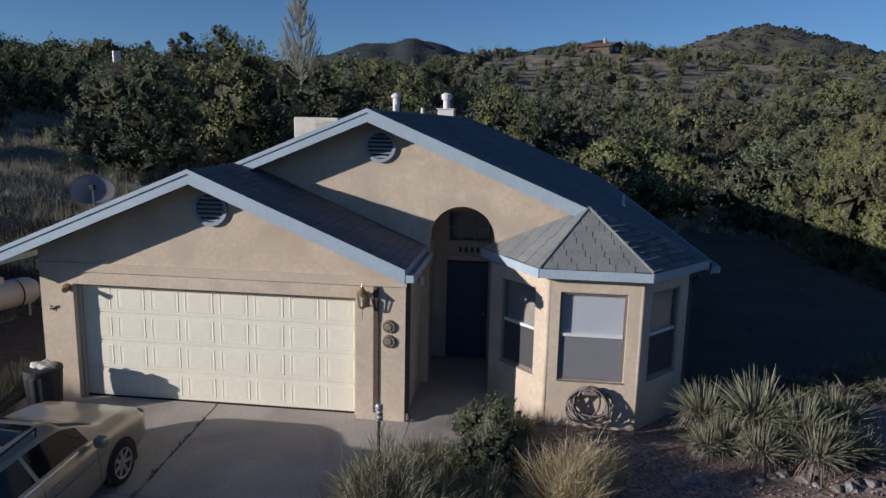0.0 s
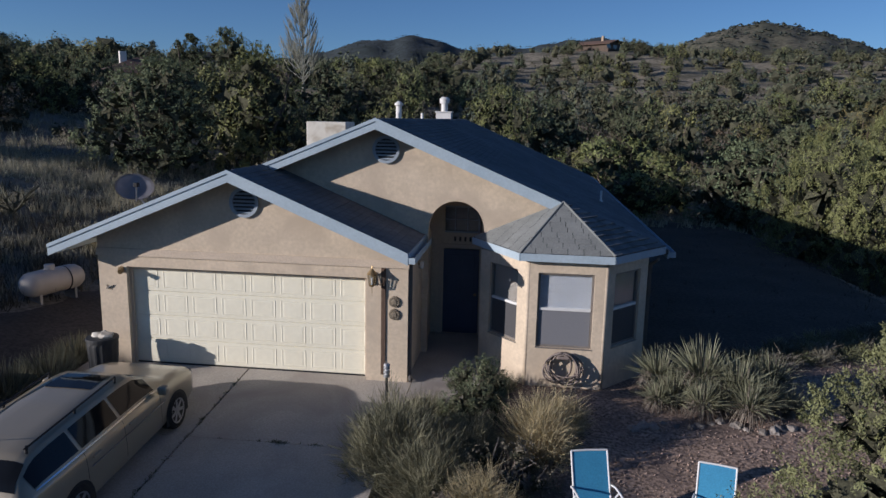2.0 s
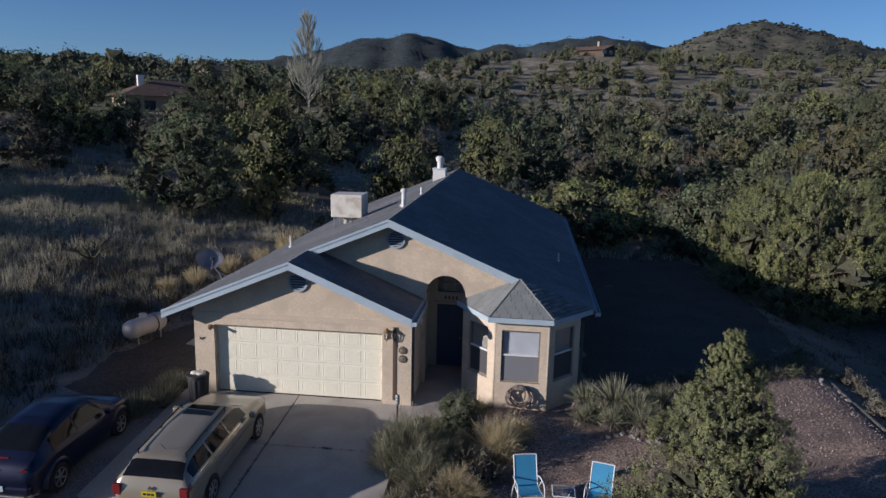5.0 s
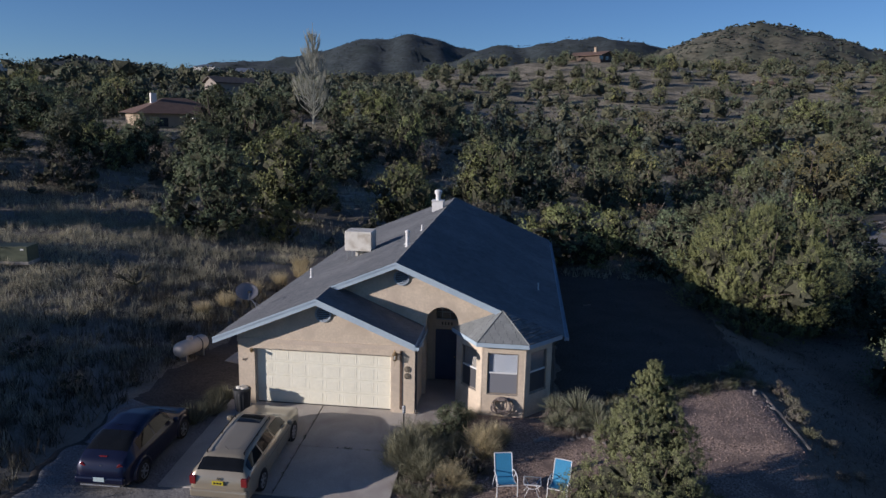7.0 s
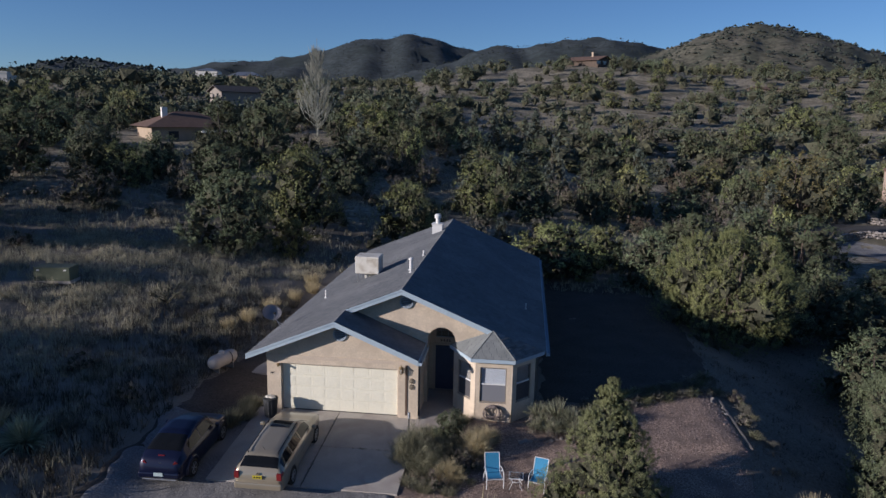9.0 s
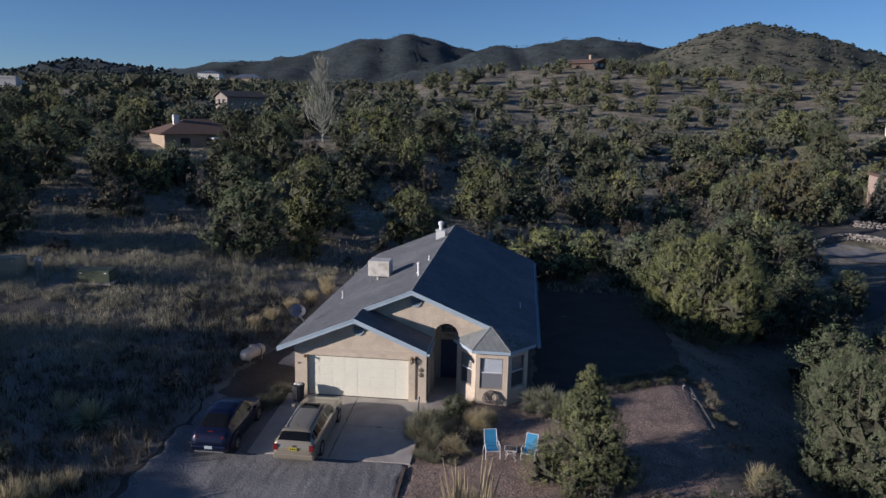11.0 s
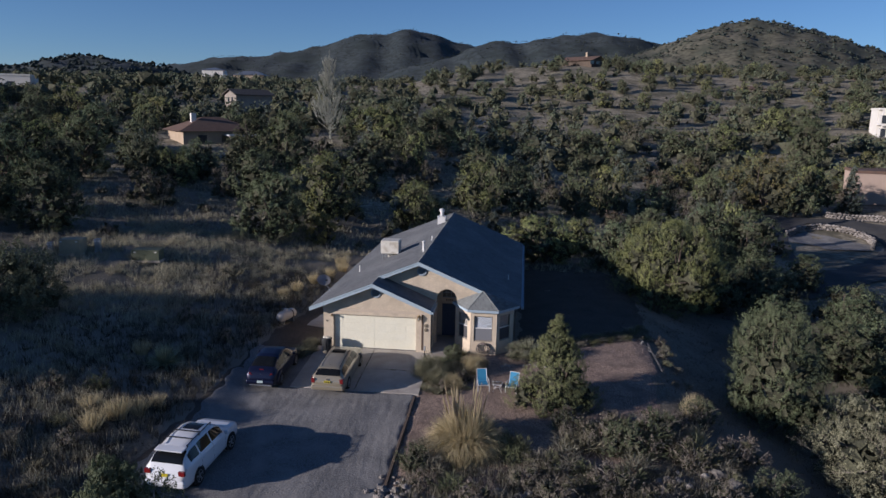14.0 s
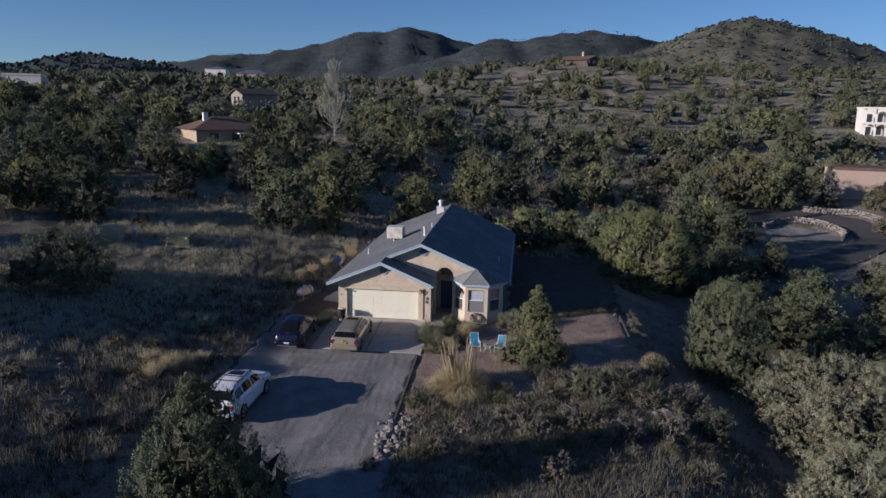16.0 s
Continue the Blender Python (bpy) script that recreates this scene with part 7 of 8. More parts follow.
# wall lantern, dark slat put in for a thin upright shadow, discs
board = new("wall_board", None)
tagged(board, "narrow dark slat standing for an upright shadow on the wall", "board")
b = bmesh.new()
box(b, -1.80, -1.71, WALL_G - .022, WALL_G - .002, .13, 2.38, bevel=.004)
part("plank", b, STRIPSHADOW, board)
lantern = thing("wall_lantern", (-1.95, WALL_G, 2.08), label="aged brass wall lantern with clear glass", category="wall lamp")
b = bmesh.new()
box(b, -.05, .05, -.028, -.002, -.16, .10, bevel=.01)
part("back_plate", b, BRASS, lantern)
b = bmesh.new()
for p, q in (((0, -.02, .02), (0, -.09, .10)), ((0, -.09, .10), (0, -.15, .14)), ((0, -.02, -.10), (0, -.15, -.14))):
    cyl(b, p, q, .011, n=8)
cyl(b, (0, -.15, -.15), (0, -.15, -.34), .008, .004, n=8)
part("bracket", b, BRASS, lantern)
b = bmesh.new()
for k in range(6):
    a = 2 * math.pi * k / 6
    cyl(b, (.055 * math.cos(a), -.15 + .055 * math.sin(a), -.14), (.085 * math.cos(a), -.15 + .085 * math.sin(a), .08), .007, n=6)
cyl(b, (0, -.15, -.16), (0, -.15, -.13), .03, .065, n=12)
part("cage", b, BRASS, lantern)
b = bmesh.new()
cyl(b, (0, -.15, .08), (0, -.15, .15), .105, .05, n=12)
cyl(b, (0, -.15, .15), (0, -.15, .20), .05, .012, n=12)
cyl(b, (0, -.15, .20), (0, -.15, .26), .02, .004, n=8)
part("roof_cap", b, BRASS, lantern)
b = bmesh.new()
cyl(b, (0, -.15, -.13), (0, -.15, .078), .05, .078, n=12, caps=False)
part("glass", b, GLASS, lantern)
b = bmesh.new()
cyl(b, (0, -.15, -.12), (0, -.15, .02), .016, n=8)
part("candle", b, WINWHITE, lantern)
for z, lab in ((1.61, "round cast stone sun plaque"), (1.36, "round cast stone sun plaque")):
    d = thing("wall_disc", (-1.54, WALL_G - .002, z), label=lab + " hung on the wall", category="wall ornament")
    b = bmesh.new()
    cyl(b, (0, 0, 0), (0, -.03, 0), .115, .10, n=24)
    cyl(b, (0, -.03, 0), (0, -.045, 0), .06, .045, n=16)
    for k in range(12):
        a = 2 * math.pi * k / 12
        box(b, -.008, .008, -.038, -.03, .062, .098, Matrix.Rotation(a, 4, "Y"))
    part("plaque", b, STONEDISC, d)
light = thing("flood_light", (-7.08, WALL_G - .002, 1.99), label="small round bronze floodlight on the garage wall", category="wall lamp")
b = bmesh.new()
cyl(b, (0, 0, 0), (0, -.04, 0), .06, n=16)
part("mount", b, BRASS, light)
b = bmesh.new()
cyl(b, (.03, -.04, .0), (.05, -.14, -.03), .035, .05, n=14)
part("lamp_head", b, BRASS, light)
lizard = thing("wall_ornament", (-7.36, WALL_G - .002, 1.61), label="small dark metal lizard ornament on the stucco", category="wall ornament")
b = bmesh.new()
cyl(b, (-.06, -.012, -.02), (.06, -.012, .02), .012, .018, n=8)
for p, q in (((-.03, -.012, 0), (-.05, -.012, .05)), ((.03, -.012, .01), (.02, -.012, -.05)), ((.06, -.012, .02), (.10, -.012, .05))):
    cyl(b, p, q, .007, n=6)
part("figure", b, BLACKMETAL, lizard)
porch = thing("porch_light", (-1.28, 11.2, 2.12), label="small bright porch light on the entry wall", category="wall lamp")
b = bmesh.new()
cyl(b, (0.003, 0, 0), (.06, 0, 0), .045, n=14)
part("mount", b, BRASS, porch)
b = bmesh.new()
cyl(b, (.06, 0, -.10), (.06, 0, .04), .045, .055, n=14)
part("shade", b, WINWHITE, porch)

# hose on its hanger
hose = thing("garden_hose", (1.72, 10.35, .34), label="coiled brown garden hose on a wall hanger", category="hose")
HOSEM = mat("hose_rubber", (0.24, 0.20, 0.18), (0.18, 0.15, 0.135), 10, 0.6)
rs = np.random.RandomState(9)
paths = []
for k in range(9):
    a = np.linspace(0, 2 * np.pi, 26)
    w, h, sk = rs.uniform(.20, .34), rs.uniform(.24, .33), rs.uniform(-.12, .12)
    x = w * np.sin(a) * (1 + .2 * np.cos(a + rs.uniform(0, 6))) + sk * (1 - np.cos(a)) * .5
    z = h * (np.cos(a) - 1) + .33 + rs.uniform(-.02, .03)
    y = -.06 - .10 * rs.uniform(0.2, 1) - .05 * np.sin(2 * a + k)
    paths.append(np.stack([x, y, z], 1))
paths = [(np.concatenate(paths), np.full(26 * 9, .017))]
o = new("coil", mesh_np("coil", *tubes(paths, 6), HOSEM, True))
o.parent = hose
b = bmesh.new()
box(b, -.13, .13, -.20, -.002, .22, .29, bevel=.03)
part("hanger", b, HOSEM, hose)

# path light
for x, y in ((-1.42, 8.6),):
    p = thing("path_light", (x, y, -0.085 * (10 - y) + 0.0), label="black post path light with a steel louvred head", category="garden lamp")
    b = bmesh.new()
    cyl(b, (0, 0, -.1), (0, 0, .72), .025, n=10)
    part("post", b, BLACKMETAL, p)
    for k in range(3):
        b = bmesh.new()
        cyl(b, (0, 0, .72 + k * .075), (0, 0, .765 + k * .075), .06, .055, n=16)
        part("louvre", b, GALV, p)
    b = bmesh.new()
    cyl(b, (0, 0, .72), (0, 0, .93), .035, n=12)
    part("lens", b, WINWHITE, p)
    b = bmesh.new()
    cyl(b, (0, 0, .93), (0, 0, .965), .062, .04, n=16)
    part("cap", b, GALV, p)

# trash can
CANM = mat("dark_plastic", (0.03, 0.032, 0.034), (0.04, 0.042, 0.044), 6, 0.6)
can = thing("trash_can", (-7.25, 9.4, -.05), label="dark grey plastic trash can with rubbish on top", category="trash can")
b = bmesh.new()
prev_ring = None
for z, r in ((0, .22), (.05, .236), (.66, .28), (.70, .283), (.74, .285)):
    ring = [b.verts.new((rr_ * math.cos(2 * math.pi * k / 48), rr_ * math.sin(2 * math.pi * k / 48), z)) for k, rr_ in ((k, r + (.012 if k % 4 < 2 and .01 < z < .69 else 0)) for k in range(48))]
    if prev_ring:
        for k in range(48):
            b.faces.new((prev_ring[k], prev_ring[(k + 1) % 48], ring[(k + 1) % 48], ring[k]))
    else:
        b.faces.new(ring)
    prev_ring = ring
part("bin", b, CANM, can)
b = bmesh.new()
cyl(b, (0, 0, .74), (0, 0, .79), .305, .30, n=24)
part("rim", b, CANM, can)
for x, y, z in ((-.1, .02, .80), (.12, -.05, .83), (.03, .1, .81)):
    b = bmesh.new()
    bmesh.ops.create_icosphere(b, subdivisions=2, radius=.11, matrix=Matrix.Translation((x, y, z)) @ Matrix.Diagonal((1.3, .9, .6, 1)))
    for v in b.verts:
        v.co += Vector((noise.noise(v.co * 9), noise.noise(v.co * 9 + Vector((3, 0, 0))), noise.noise(v.co * 9 + Vector((0, 5, 0))))) * .04
    part("rubbish", b, COOLER, can)

# propane tank
tank = thing("propane_tank", label="dull tan propane tank lying on steel legs in grass", category="tank")
tank.matrix_basis = pose(-10.9, 13.1, float(gz(-10.9, 13.1)), 0, 0, -16) @ Matrix.Diagonal((.66, .66, .66, 1))
TANKM = mat("tank_paint", (0.50, 0.455, 0.41), (0.43, 0.39, 0.35), 2, 0.5, stain=(0.4, 0.36, 0.32), stain_scale=1.5)
b = bmesh.new()
n = 28
prof = [(0.0, -1.25), (.20, -1.23), (.36, -1.15), (.45, -1.0), (.48, -.85), (.48, .85), (.45, 1.0), (.36, 1.15), (.20, 1.23), (0.0, 1.25)]
rings_ = [[b.verts.new((r * math.cos(2 * math.pi * k / n), y, .72 + r * math.sin(2 * math.pi * k / n))) for k in range(n)] for r, y in prof[1:-1]]
for p, q in zip(rings_, rings_[1:]):
    for k in range(n):
        b.faces.new((p[k], p[(k + 1) % n], q[(k + 1) % n], q[k]))
b.faces.new(rings_[0])
b.faces.new(rings_[-1])
part("vessel", b, TANKM, tank, smooth=True)
b = bmesh.new()
cyl(b, (0, -.1, 1.16), (0, -.1, 1.36), .19, .18, n=20)
part("valve_dome", b, TANKM, tank)
for y in (-.75, .75):
    b = bmesh.new()
    box(b, -.30, .30, y - .05, y + .05, -.1, .34)
    part("leg", b, GALV, tank)
b = bmesh.new()
cyl(b, (.05, .45, .72), (.05, .46, .72), .49, n=28)
part("strap", b, BLACKMETAL, tank)

# chairs and table
SLING = mat("blue_sling", (0.045, 0.25, 0.43), (0.04, 0.22, 0.39), 3, 0.7, fine=60)
TUBEW = mat("white_tube", (0.70, 0.70, 0.69), (0.64, 0.64, 0.63), 5, 0.4)


def sling_chair():
    c = new("patio_chair")
    tagged(c, "blue sling patio chair with white tube frame", "chair", "chairs in the gravel yard")
    sx = .27

    def tube(name, pts, r=.016):
        pts = np.array(pts, float)
        t = np.linspace(0, 1, len(pts))
        tt = np.linspace(0, 1, 5 * (len(pts) - 1) + 1)
        q = np.stack([np.interp(tt, t, pts[:, k]) for k in range(3)], 1)
        q[1:-1] = (q[:-2] + q[1:-1] * 2 + q[2:]) / 4
        ob = new(name, mesh_np(name, *tubes([(q, np.full(len(q), r))], 8), TUBEW, True))
        ob.parent = c
    for s in (1, -1):
        tube("frame_rail", [(s * sx, .28, .40), (s * sx, -.05, .36), (s * sx, -.22, .38), (s * sx, -.36, .70), (s * sx, -.50, 1.05)])
        tube("arm_and_leg", [(s * (sx + .04), .30, 0), (s * (sx + .04), .27, .50), (s * (sx + .04), .18, .62), (s * (sx + .04), -.15, .62), (s * (sx + .03), -.31, .58)])
        tube("back_leg", [(s * (sx + .04), -.02, .61), (s * (sx + .04), -.25, .35), (s * (sx + .04), -.40, 0)])
    tube("top_bar", [(-sx, -.50, 1.05), (0, -.505, 1.055), (sx, -.50, 1.05)])
    tube("front_bar", [(-sx - .04, .28, .36), (0, .28, .37), (sx + .04, .28, .36)])
    for nm, pts in (("seat", [(.27, .405), (.1, .375), (-.06, .365), (-.22, .385)]), ("backrest", [(-.225, .39), (-.30, .56), (-.365, .71), (-.43, .875), (-.50, 1.045)])):
        b = bmesh.new()
        profile = [(y, z + .010) for y, z in pts] + [(y, z + .003) for y, z in reversed(pts)]
        sides = [[b.verts.new((x, y, z)) for y, z in profile] for x in (-sx + .01, sx - .01)]
        k = len(profile)
        for i in range(k):
            b.faces.new((sides[0][i], sides[0][(i + 1) % k], sides[1][(i + 1) % k], sides[1][i]))
        for q in sides:
            for i in range(len(pts) - 1):
                b.faces.new((q[i], q[i + 1], q[k - 2 - i], q[k - 1 - i]))
        part(nm, b, SLING, c)
    return c


chair = sling_chair()
chair.matrix_basis = pose(2.01, 5.86, float(gz(2.01, 5.86)) + 0.05, 0, 0, 193) @ Matrix.Diagonal((.95, .95, .93, 1))
c2 = copy_thing(chair, pose(3.53, 5.91, float(gz(3.53, 5.91)) + 0.05, 0, 0, 165) @ Matrix.Diagonal((.95, .95, .93, 1)))
chair.matrix_basis = pose(2.01, 5.86, float(gz(2.01, 5.86)) + 0.05, 0, 0, 193) @ Matrix.Diagonal((.95, .95, .93, 1))
ptable = thing("patio_table", (2.77, 5.88, float(gz(2.77, 5.88)) + .05), label="small white patio table with a glass top", category="table")
b = bmesh.new()
box(b, -.24, .24, -.24, .24, .440, .447, bevel=.003)
part("glass_top", b, GLASS, ptable)
for s in (1, -1):
    for k, pts in enumerate(([(s * .24, -.24, .425), (s * .24, .24, .425)], [(-.24, s * .24, .425), (.24, s * .24, .425)])):
        o = new("top_rail", mesh_np("top_rail", *tubes([(np.array(pts, float), np.full(2, .013))], 8), TUBEW, True))
        o.parent = ptable
    for q in (1, -1):
        pts = np.array([(s * .23, q * .23, .425), (s * .10, q * .10, .24), (s * .22, q * .22, 0)], float)
        o = new("leg", mesh_np("leg", *tubes([(pts, np.full(3, .013))], 8), TUBEW, True))
        o.parent = ptable
o = new("ring", mesh_np("ring", *tubes([(np.stack([.14 * np.cos(np.linspace(0, 6.283, 20)), .14 * np.sin(np.linspace(0, 6.283, 20)), np.full(20, .25)], 1), np.full(20, .01))], 6), TUBEW, True))
o.parent = ptable

# ---- rocks, edging, boxes ----
ROCK = mat("pale_rock", (0.27, 0.245, 0.22), (0.19, 0.17, 0.155), 3, 0.95, 0.6, 20, fine=25, pieces=0.35)


def rock_mesh(seed):
    b = bmesh.new()
    bmesh.ops.create_icosphere(b, subdivisions=2, radius=.5)
    rr = random.Random(seed)
    off = Vector((rr.uniform(0, 50), rr.uniform(0, 50), rr.uniform(0, 50)))
    for v in b.verts:
        d = v.co.normalized()
        v.co = d * (.42 + .22 * noise.noise(d * 1.3 + off) + .07 * noise.noise(d * 4 + off))
        v.co.z *= .7
    me = bpy.data.meshes.new("rock")
    b.to_mesh(me)
    b.free()
    me.materials.append(ROCK)
    return me


ROCKS = [rock_mesh(k) for k in range(6)]


def rock(x, y, s, label, group, lift=0.1):
    me = ROCKS[int(abs(x * 13 + y * 29)) % 6]
    o = new("rock", me)
    rr = random.Random(int(x * 1000 + y * 7000))
    o.matrix_basis = pose(x, y, float(gz(x, y)) + lift * s, rr.uniform(-25, 25), rr.uniform(-25, 25), rr.uniform(0, 360)) @ Matrix.Diagonal((s, s * rr.uniform(.7, 1.1), s * rr.uniform(.7, 1.1), 1))
    return tagged(o, label, "rock", group)


rr = random.Random(31)
for k in range(110):
    u = rr.random()
    x = -1.05 + rr.gauss(0, .42)
    y = -4.2 + rr.gauss(0, .85)
    rock(x, y, rr.uniform(.18, .48), "pale broken rock in a rip-rap heap", "rip-rap heap by the drive", lift=rr.uniform(0, .5))
for k in range(90):
    x = rr.uniform(-.6, 7) if k < 66 else rr.uniform(7, 13.5)
    y = -4.35 + .33 * min(x, 7) + .2 * max(x - 7, 0) + rr.gauss(0, .45)
    rock(x, y, rr.uniform(.15, .5), "pale rock lying on the bank", "rocks along the bank", lift=rr.uniform(0, .3))
for k in range(16):
    rock(2.9 + k * .2 + rr.uniform(-.05, .05), 9.15 + .12 * math.sin(k) - (.25 if k < 3 else 0), rr.uniform(.14, .3), "small pale stone edging the yucca bed", "stones edging the yucca bed")
for k in range(12):
    t = k / 11
    rock(11.5 + rr.uniform(-.2, .2), 13.0 + 2.4 * t, rr.uniform(.12, .26), "small pale stone edging the gravel yard", "stones edging the yard")
for k in range(26):
    rock(4.9 + k * .27, 11.4 + .19 * k + rr.uniform(-.4, .4), rr.uniform(.12, .34), "pale stone along the back of the yard", "stones edging the yard")
for k in range(26):
    rock(-16.2 - .12 * k + rr.uniform(-.2, .2), -6.4 + .16 * k, rr.uniform(.18, .38), "weathered stone in a low row on the hillside", "row of stones on the slope")
for k in range(22):
    rock(rr.uniform(-34, -13.5), rr.uniform(-14, 26), rr.uniform(.12, .4), "weathered stone on the grassy hillside", "stones on the slope")
for x, y, s in ((12.3, -.2, .9), (12.9, -.6, .75), (11.7, -.5, .6), (12.6, .2, .6)):
    rock(x, y, s, "large pale boulder among shrubs on the bank", "rocks along the bank")
rock(3.9, 4.75, .55, "rust-brown boulder beside the juniper", "")
rock(-.35, 8.0, .2, "small white stone beside a shrub", "")

EDGEM = mat("edging_timber", (0.14, 0.10, 0.075), (0.10, 0.075, 0.058), 6, 0.9, 0.4, 40)
for k in range(4):
    e = new("edging_timber")
    tagged(e, "weathered brown timber edging beside the driveway", "edging", "timbers edging the drive")
    y0, y1 = 4.6 - k * 1.95, 4.6 - (k + 1) * 1.95 + .05
    ym = (y0 + y1) / 2
    e.matrix_basis = pose(-1.36, ym, float(gz(-1.36, ym)) + .06, math.degrees(math.atan2(float(gz(-1.36, y0) - gz(-1.36, y1)), y0 - y1)), 0, 0)
    b = bmesh.new()
    box(b, -.06, .06, -abs(y0 - y1) / 2, abs(y0 - y1) / 2, -.08, .06, bevel=.012)
    part("timber", b, EDGEM, e)

KERBM = mat("weathered_kerb", (0.27, 0.24, 0.205), (0.20, 0.18, 0.155), 2.5, 0.95, 0.4, 40, fine=25)
kerb = thing("yard_kerb", label="narrow pale concrete kerb along the gravel yard", category="kerb")
for k in range(4):
    y0, y1 = 9.8 + k * 1.22, 9.8 + (k + 1) * 1.22 - .02
    b = bmesh.new()
    prism(b, [(x, y, float(gz(11.7, y)) - .1) for x, y in ((11.72, y0), (11.80, y0), (11.80, y1), (11.72, y1))], (0, 0, .13))
    part("kerb_length", b, KERBM, kerb)

BOXG = mat("utility_green", (0.10, 0.115, 0.075), (0.085, 0.10, 0.065), 3, 0.6)
BOXT = mat("utility_tan", (0.36, 0.31, 0.21), (0.30, 0.26, 0.18), 3, 0.65)


def utility(x, y, w, d, h, mtl, label, turn=8):
    t = thing("utility_box", (x, y, float(gz(x, y)) - .03), turn, label, "utility box", "utility boxes on the slope")
    b = bmesh.new()
    box(b, -w / 2 - .05, w / 2 + .05, -d / 2 - .05, d / 2 + .05, 0, .16)
    part("pad", b, CONCRETE, t)
    b = bmesh.new()
    box(b, -w / 2, w / 2, -d / 2, d / 2, .16, h - .07, bevel=.015)
    part("cabinet", b, mtl, t)
    b = bmesh.new()
    box(b, -w / 2 - .03, w / 2 + .03, -d / 2 - .03, d / 2 + .03, h - .07, h, bevel=.02)
    part("lid", b, mtl, t)
    for s in (-.38, .38):
        b = bmesh.new()
        box(b, s * w - .08, s * w + .08, -d / 2 - .018, -d / 2 - .002, h - .2, h - .12)
        part("warning_label", b, WINWHITE, t)


utility(-24.0, 20.3, 2.0, 1.1, .95, BOXG, "low green transformer box on a concrete pad")
utility(-29.6, 19.8, 1.5, 1.3, 1.25, BOXT, "tan utility cabinet on a concrete pad")
utility(-31.4, 19.8, .35, .3, .75, GALV, "small grey utility pedestal")
utility(-28.0, 20.4, .4, .3, 1.15, GALV, "tall grey utility pedestal")
pad = thing("concrete_pad", label="small pale concrete pad beside the house", category="slab", kind="structure")
b = bmesh.new()
box(b, -10.9, -8.3, 13.6, 17.2, -.12, .10, bevel=.01)
part("concrete_slab", b, CONCRETE, pad)

# ---- far houses, road, walls ----
REDROOF = mat("brown_roof", (0.16, 0.10, 0.075), (0.12, 0.08, 0.062), 1.5, 0.9, fine=6)
DARKROOF = mat("dark_shingle_roof", (0.11, 0.095, 0.085), (0.085, 0.075, 0.068), 1.5, 0.9, fine=6)
TANWALL = mat("tan_wall", (0.42, 0.33, 0.24), (0.36, 0.28, 0.2), 0.8, 0.95)
GREYWALL = mat("grey_brown_wall", (0.30, 0.26, 0.22), (0.25, 0.22, 0.19), 0.8, 0.95)
# brown wall colour taken darker to include the shade under the eaves
SHADEWALL = mat("brown_wall_eave_shade", (0.12, 0.09, 0.07), (0.09, 0.07, 0.055), 0.8, 0.95)
PINKWALL = mat("pink_stucco", (0.44, 0.335, 0.27), (0.39, 0.295, 0.24), 0.5, 0.95)
WHITEWALL = mat("white_stucco", (0.75, 0.72, 0.66), (0.7, 0.67, 0.61), 0.5, 0.9)
DARKPANE = mat("far_window", (0.03, 0.035, 0.045), (0.04, 0.045, 0.055), 1, 0.15, spec=0.6)


def far_house(x, y, z, turn, w, d, h, roof, wall, rmat, label, eave=.6, wins=()):
    """A house far off: walls, hipped or gabled roof, windows."""
    t = thing("house", (x, y, z), turn, label, "house")
    b = bmesh.new()
    box(b, -w / 2, w / 2, -d / 2, d / 2, -2.5, h)
    part("wall", b, wall, t)
    b = bmesh.new()
    e = eave
    kind, rise = roof
    if kind == "hip":
        k = d / 2 + e
        base = [(-w / 2 - e, -d / 2 - e, h + .004), (w / 2 + e, -d / 2 - e, h + .004), (w / 2 + e, d / 2 + e, h + .004), (-w / 2 - e, d / 2 + e, h + .004)]
        ridge = [(-w / 2 - e + k, 0, h + rise), (w / 2 + e - k, 0, h + rise)]
        v = [b.verts.new(p) for p in base + ridge]
        for f in ((0, 1, 5, 4), (1, 2, 5), (2, 3, 4, 5), (3, 0, 4), (3, 2, 1, 0)):
            b.faces.new([v[i] for i in f])
    elif kind == "gable":
        for s in (1, -1):
            prism(b, [(0, -d / 2 - e, h + rise), (0, d / 2 + e, h + rise), (s * (w / 2 + e), d / 2 + e, h - .1), (s * (w / 2 + e), -d / 2 - e, h - .1)], (0, 0, .2))
        g = bmesh.new()
        extrude_y(g, [(-w / 2, h), (w / 2, h), (0, h + rise - .02)], -d / 2, d / 2)
        part("gable_wall", g, wall, t)
    else:
        box(b, -w / 2 - .15, w / 2 + .15, -d / 2 - .15, d / 2 + .15, h + .004, h + .5)
    part("roof", b, rmat, t)
    for wx, wz, ww, wh, face in wins:
        b = bmesh.new()
        if face == "front":
            box(b, wx - ww / 2, wx + ww / 2, -d / 2 - .06, -d / 2 - .004, wz, wz + wh)
        else:
            box(b, -w / 2 - .06, -w / 2 - .004, wx - ww / 2, wx + ww / 2, wz, wz + wh)
        part("window", b, DARKPANE, t)
    return t


h1 = far_house(-48.6, 86.5, 7.1, 42, 12, 9, 2.6, ("hip", 2.2), TANWALL, REDROOF, "brown hip-roofed house among junipers", .9, [(-3, .8, 1.4, 1.2, "front"), (1, .8, 1.8, 1.2, "front"), (4, .8, 1.2, 1.2, "front")])
b = bmesh.new()
box(b, -3.6, -2.8, -1.0, -.3, 3.3, 5.4)
part("chimney", b, WHITEWALL, h1)
b = bmesh.new()
box(b, .5, 6.5, -6.9, -4.3, 1.9, 2.1)
part("porch_roof", b, ROOFWHITE, h1)
